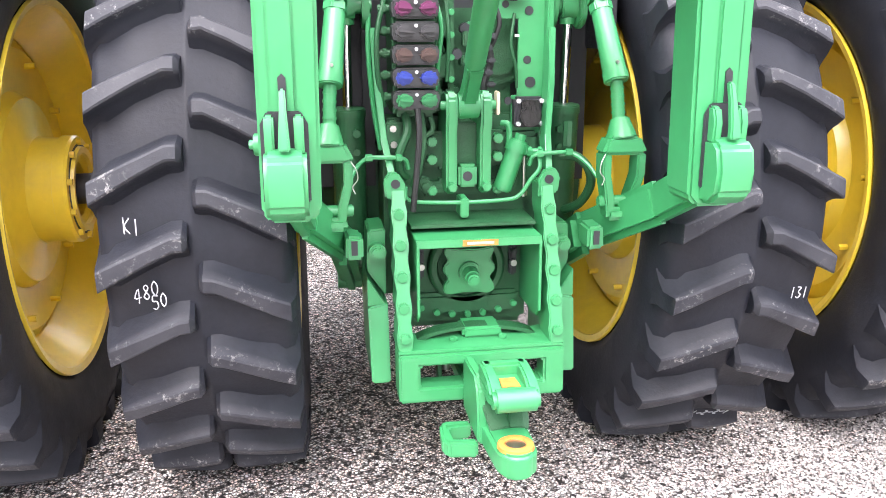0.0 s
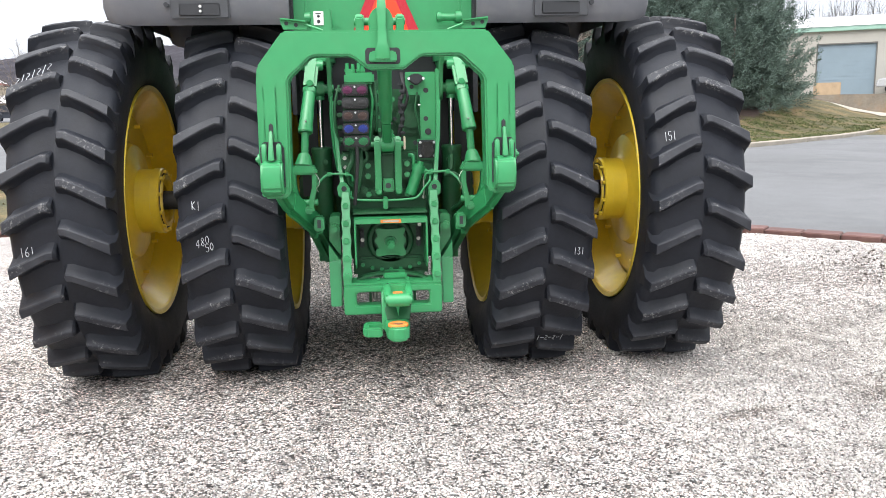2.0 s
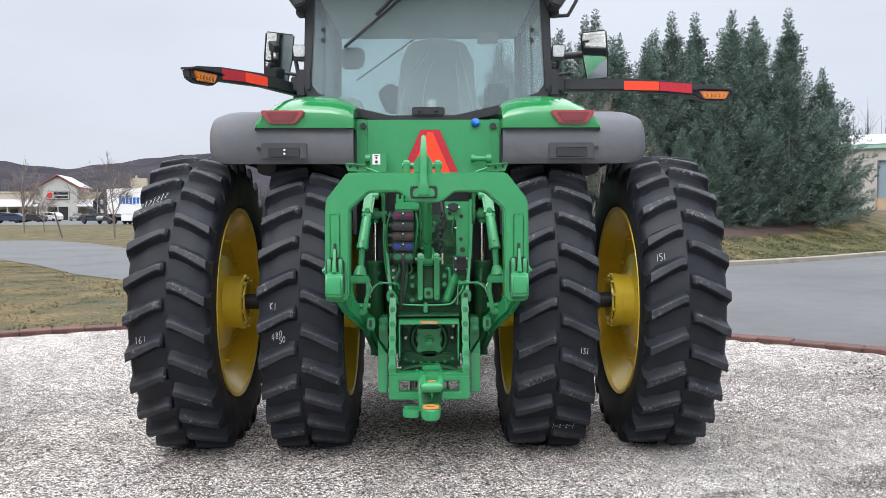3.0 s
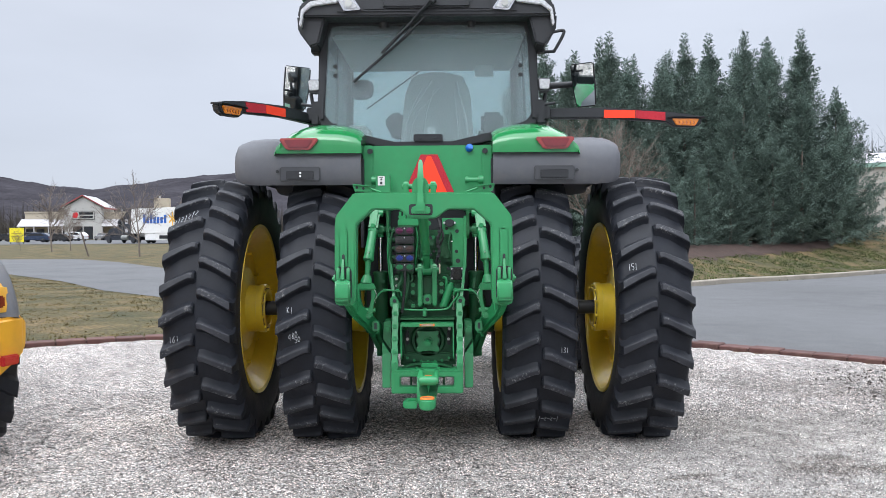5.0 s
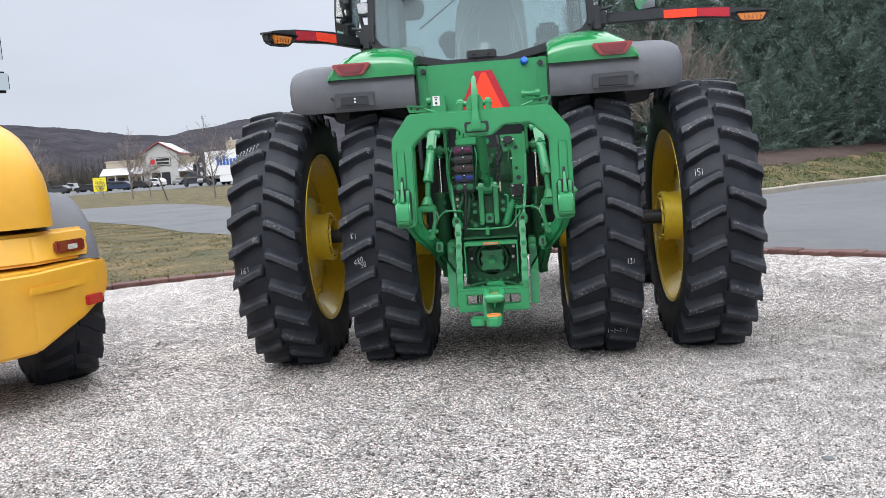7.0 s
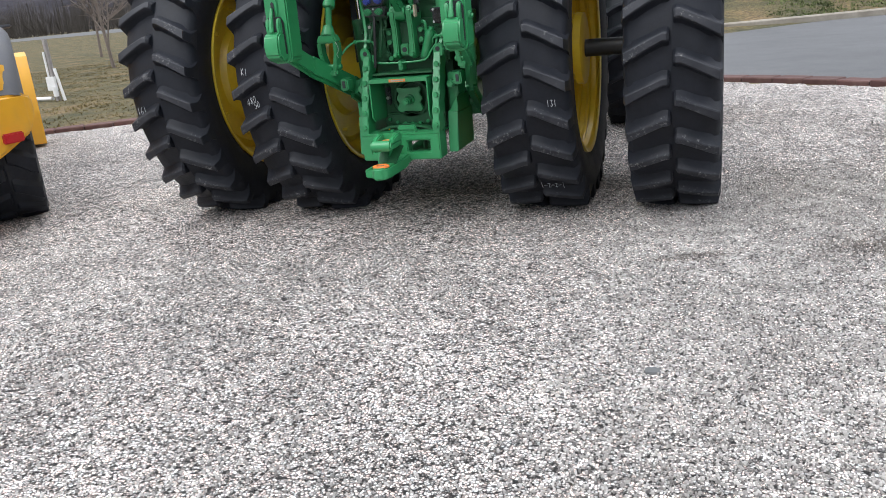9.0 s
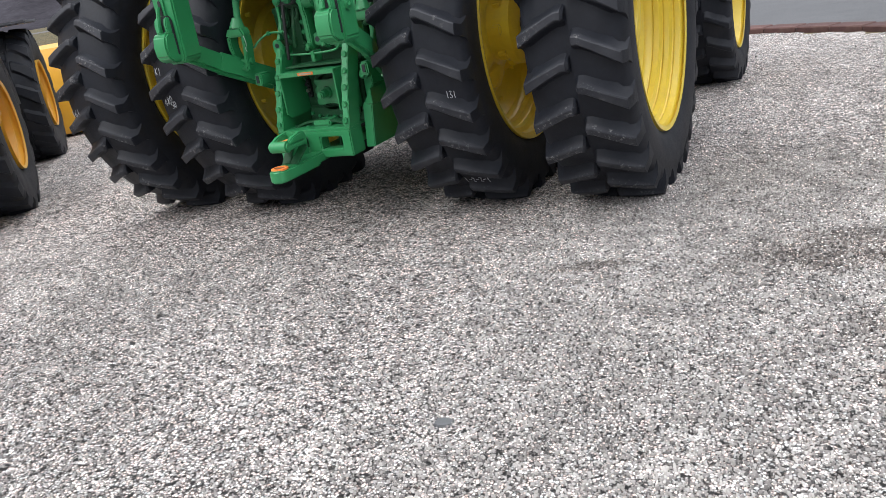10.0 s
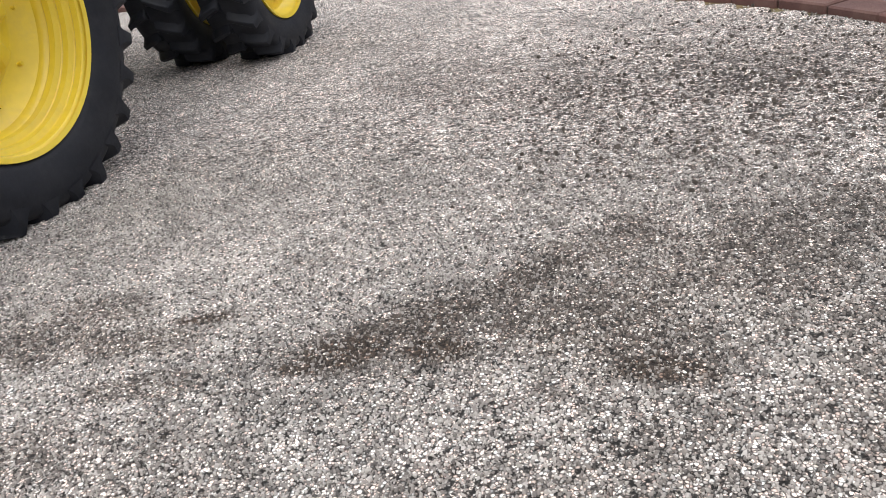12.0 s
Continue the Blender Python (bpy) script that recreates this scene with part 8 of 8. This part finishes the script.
part("door_jamb", joined(box(-2.28, -2.2, -0.03, 0.1, 0, 3.58), box(1.5, 1.58, -0.03, 0.1, 0, 3.58), box(-2.2, 1.5, -0.03, 0.1, 3.5, 3.58)), surf("dark_jamb", (0.12, 0.115, 0.11), 0.6), garage, "dark door jamb")
dock = thing("loading_dock", pose(29.2, 43.25, 0.5, 0, 0, -31.6), "stained concrete loading dock wall", "loading dock")
part("dock_wall", box(-4.6, 22, -0.2, 0.6, -0.4, 1.22, 0.03), DOCK, dock)
part("dock_floor", box(-4.6, 22, 0.6, 9.2, -0.4, 1.215), CONCRETE, dock, "pale concrete dock floor")
part("dock_plate", joined(box(3.6, 6.4, -0.35, -0.2, 0.65, 1.15, 0.02), box(3.8, 6.2, -0.5, -0.3, 0.5, 0.7, 0.02)), BLACK, dock, "dark dock leveller")
crate = tagged(part("wooden_crate", box(-0.75, 0.75, -0.5, 0.5, 0, 0.8, 0.02), surf("pale_wood", (0.34, 0.25, 0.16), 0.8), m=pose(30.3, 47.6, 1.72, 0, 0, -20)), "pale wooden crate on the dock", "crate")
x_, y_ = 36.7, 47.3
car("pickup", pose(x_, y_, 1.735, 0, 0, -31.6), paint["silver"], "silver pickup parked by the garage", 1, True)

# ---- hills and far woods ----
WOODS = surf("winter_woods", (0.070, 0.064, 0.058), 1.0, var=0.3, scale=0.05, spec=0.0, island=0.3)
HILL = surf("wooded_hill", (0.047, 0.045, 0.052), 1.0, var=0.30, scale=0.022, bump=1.0, bscale=0.12, spec=0.0)
v, f = [], []
n_az, n_r = 720, 26
for i in range(n_az):
    az = radians(-75 + 110 * i / (n_az - 1))
    crest = 82 + 30 * (1 - math.exp(-((math.degrees(az) + 24.3) / 5.5) ** 2)) + 1.5 * noise.noise(Vector((az * 30, 0, 0)))
    for j in range(n_r):
        t = j / (n_r - 1)
        r = 700 + 900 * t
        v.append((r * math.sin(az), r * math.cos(az), crest * math.sin(t * math.pi / 2) ** 1.5 + 6 * noise.noise(Vector((az * 40, t * 6, 3))) * t * (1 - t) * 4 + 1.0 * noise.noise(Vector((az * 400, t * 30, 1))) + 0.9 * noise.noise(Vector((az * 1500, t * 90, 5)))))
for i in range(n_az - 1):
    for j in range(n_r - 1):
        a = i * n_r + j
        f.append((a, a + 1, a + n_r + 1, a + n_r))
tagged(mesh_object("backdrop_hills", v, f, HILL, smooth=True), "low wooded winter hills on the skyline", "hill", kind="structure")
rnd = random.Random(4)
v, f = [], []
for k in range(1500):
    left = k < 1150
    if left:
        az, r = radians(rnd.uniform(-48, -8)), rnd.uniform(235, 330)
        h = rnd.uniform(7, 13)
    else:
        az, r = radians(rnd.uniform(20, 46)), rnd.uniform(85, 125)
        h = rnd.uniform(8, 15)
    bx, by = r * math.sin(az), r * math.cos(az)
    bz = float(terrain(bx, by)) - 0.3
    for q in range(36 if left else 40):
        t0 = rnd.uniform(0.0, 0.8)
        a = rnd.uniform(0, 2 * math.pi)
        ln = h * rnd.uniform(0.15, 0.45) * (1.1 - t0)
        z0 = bz + h * t0
        tx, ty = bx + math.cos(a) * ln * 0.75, by + math.sin(a) * ln * 0.75
        w = (0.055 if left else 0.030) * (1.2 - t0)
        i = len(v)
        v.extend(((bx + math.cos(a) * 0.1 - w, by, z0), (bx + math.cos(a) * 0.1 + w, by, z0), (tx, ty, z0 + ln)))
        f.append((i, i + 1, i + 2))
    i = len(v)
    w = 0.16 if left else 0.11
    v.extend(((bx - w, by, bz), (bx + w, by, bz), (bx, by, bz + h)))
    f.append((i, i + 1, i + 2))
tagged(mesh_object("far_woods", v, f, WOODS), "far leafless woods", "woods", kind="stuff")


# ---- tufts of winter grass on the lawns ----
def tufts(name, x0, x1, y0, y1, count, tall, label, skip, material):
    """Upright blades in loose clumps, kept off the road, the gravel and the bed."""
    pick = np.random.default_rng(len(name) + count)
    X, Y = pick.uniform(x0, x1, count), pick.uniform(y0, y1, count)
    clump = np.array([noise.noise(Vector((a * 0.8, b * 0.8, 0))) + 0.6 * noise.noise(Vector((a * 3, b * 3, 2))) for a, b in zip(X, Y)])
    ok = (clump > -0.25) & ~within(road_poly, X, Y) & ~within([(p[0] * 1.03, p[1] * 1.05) for p in border_poly], X, Y)
    for poly in skip:
        ok &= ~within(poly, X, Y)
    X, Y, clump = X[ok], Y[ok], clump[ok]
    n = len(X)
    Z = terrain(X, Y)
    v = np.zeros((n, 9, 3))
    for k in range(3):
        a = pick.uniform(0, 2 * np.pi, n)
        h = tall * pick.uniform(0.35, 1.1, n) * (0.7 + 0.8 * np.clip(clump, 0, 1))
        w = 0.010 + 0.3 * h
        ox, oy = pick.normal(0, 0.03, n), pick.normal(0, 0.03, n)
        v[:, 3 * k] = np.stack([X + ox - w * np.cos(a), Y + oy - w * np.sin(a), Z - 0.01], 1)
        v[:, 3 * k + 1] = np.stack([X + ox + w * np.cos(a), Y + oy + w * np.sin(a), Z - 0.01], 1)
        v[:, 3 * k + 2] = np.stack([X + ox + pick.normal(0, 0.5, n) * h, Y + oy + pick.normal(0, 0.5, n) * h, Z + h], 1)
    ob = mesh_object(name, v.reshape(-1, 3).tolist(), np.arange(n * 9).reshape(-1, 3).tolist(), material)
    return tagged(ob, label, "grass", kind="stuff")


BLADE = surf("winter_grass_blades", (0.150, 0.122, 0.060), 0.9, var=0.40, scale=0.9, island=0.30, spec=0.1)
tufts("lawn_grass", -22, 1, 2.5, 27, 30000, 0.034, "short brown and olive winter grass", (), BLADE)
WEED = surf("green_bank_blades", (0.092, 0.112, 0.048), 0.9, var=0.45, scale=0.8, island=0.35, spec=0.1)
tufts("bank_grass", 3, 25, 16, 34, 34000, 0.065, "weedy green-brown grass on the bank", ([(x + 0.2, y + 0.5) for x, y in mulch_poly],), WEED)


# ---- border of pavers round the gravel ----
border = tagged(part("paver_border", swept(border_line, [(0.02, -0.06), (0.02, 0.045), (0.24, 0.045), (0.24, -0.06)]), MULCH), "red-brown paver border round the gravel", "border", kind="structure")
brick = rounded(box(-0.19, 0.19, -0.13, 0.13, -0.03, 0.065), 0.012, 1)
first = None
length, at_ = 0.0, 0.2
for p, q in zip(border_line, border_line[1:]):
    d = (q - p).length
    while at_ < length + d:
        c = p + (q - p) * ((at_ - length) / d)
        u = (q - p).normalized()
        m = Matrix.Translation((c.x - u.y * 0.13, c.y + u.x * 0.13, random.uniform(-0.008, 0.008))) @ Matrix.Rotation(math.atan2(u.y, u.x) + random.uniform(-0.03, 0.03), 4, "Z")
        if first is None:
            first = part("paver", brick, PAVER, border, m=m)
        else:
            o = first.copy()
            scene.collection.objects.link(o)
            o.matrix_basis = m
        at_ += 0.39
    length += d

# ---- loose gravel ----
rng = np.random.default_rng(5)


def gravel_field(name, x0, x1, y0, y1, count, small, large, label, material=None):
    shape = np.array([(1, 0, -1), (-0.5, 0.87, -1), (-0.5, -0.87, -1), (0.78, 0.05, 1), (-0.36, 0.66, 1), (-0.36, -0.66, 1)], float)
    sides, top = np.array([(0, 1, 4, 3), (1, 2, 5, 4), (2, 0, 3, 5)]), np.array([(3, 4, 5)])
    X, Y = rng.uniform(x0, x1, count) + rng.normal(0, 0.25, count), rng.uniform(y0, y1, count) + rng.normal(0, 0.25, count)
    keep = within(border_poly, X, Y)
    X, Y = X[keep], Y[keep]
    count = len(X)
    S = small + (large - small) * rng.random(count) ** 2.0
    co = shape[None] * (0.66 + 0.44 * rng.random((count, 6, 3))) * 0.5
    co[:, 3:, :2] += rng.uniform(-0.10, 0.10, (count, 1, 2))
    co = co * S[:, None, None] * np.stack([rng.uniform(0.8, 1.35, count), rng.uniform(0.7, 1.0, count), rng.uniform(0.42, 0.78, count)], 1)[:, None]
    a, b = rng.uniform(0, 2 * np.pi, count), rng.normal(0, 0.34, count)
    ca, sa, cb, sb = np.cos(a)[:, None], np.sin(a)[:, None], np.cos(b)[:, None], np.sin(b)[:, None]
    x, y, z = co[..., 0], co[..., 1] * cb - co[..., 2] * sb, co[..., 1] * sb + co[..., 2] * cb
    co = np.stack([x * ca - y * sa + X[:, None], x * sa + y * ca + Y[:, None], z + (swell(X, Y) + S * 0.20)[:, None]], -1)
    step = 6 * np.arange(count)[:, None]
    loops = np.concatenate([sides.reshape(1, -1) + step, top.reshape(1, -1) + step], 1)
    starts = np.array([0, 4, 8, 12])[None] + 15 * np.arange(count)[:, None]
    me = bpy.data.meshes.new(name)
    me.vertices.add(count * 6)
    me.vertices.foreach_set("co", co.reshape(-1).astype(np.float32))
    me.loops.add(loops.size)
    me.loops.foreach_set("vertex_index", loops.reshape(-1).astype(np.int32))
    me.polygons.add(count * 4)
    me.polygons.foreach_set("loop_start", starts.reshape(-1).astype(np.int32))
    me.update(calc_edges=True)
    me.materials.append(material or STONES)
    return tagged(new(name, me), label, "gravel", kind="stuff")


gravel_field("gravel_stones", 1.3, 5.6, -3.6, 0.3, 130000, 0.0080, 0.0170, "loose pale crushed stones")
gravel_field("gravel_stones", 0.2, 6.3, -4.5, 2.6, 60000, 0.0085, 0.0175, "loose pale crushed stones")
gravel_field("scattered_stones", -3.6, 7.2, -5.6, 4.6, 15000, 0.008, 0.018, "scattered larger pale stones")
gravel_field("gravel_stones", -3.4, 0.6, -5.6, -1.3, 45000, 0.0085, 0.0175, "loose pale crushed stones")
CLOD = surf("dark_soil_clod", (0.045, 0.038, 0.032), 0.95, var=0.3, scale=30, island=0.3)
gravel_field("soil_clods", -4.5, 7.0, -5.2, 5.0, 2600, 0.007, 0.020, "dark clods of soil on the gravel", CLOD)
gravel_field("soil_clods", 4.0, 6.2, -0.1, 2.5, 1000, 0.012, 0.036, "dark clods of soil near the border", CLOD)
flat_stone = tagged(part("flat_stone", rounded(plate([(-0.045, -0.02), (-0.01, -0.035), (0.035, -0.028), (0.048, 0.005), (0.02, 0.032), (-0.03, 0.03)], 0.0, 0.016, "z"), 0.004, 2), surf("grey_slate", (0.11, 0.115, 0.12), 0.6, var=0.15, scale=20), m=pose(1.57, -2.67, 0.012, 4, 3, 20) @ Matrix.Diagonal((0.7, 0.7, 0.7, 1))), "flat dark grey stone lying on gravel", "stone")
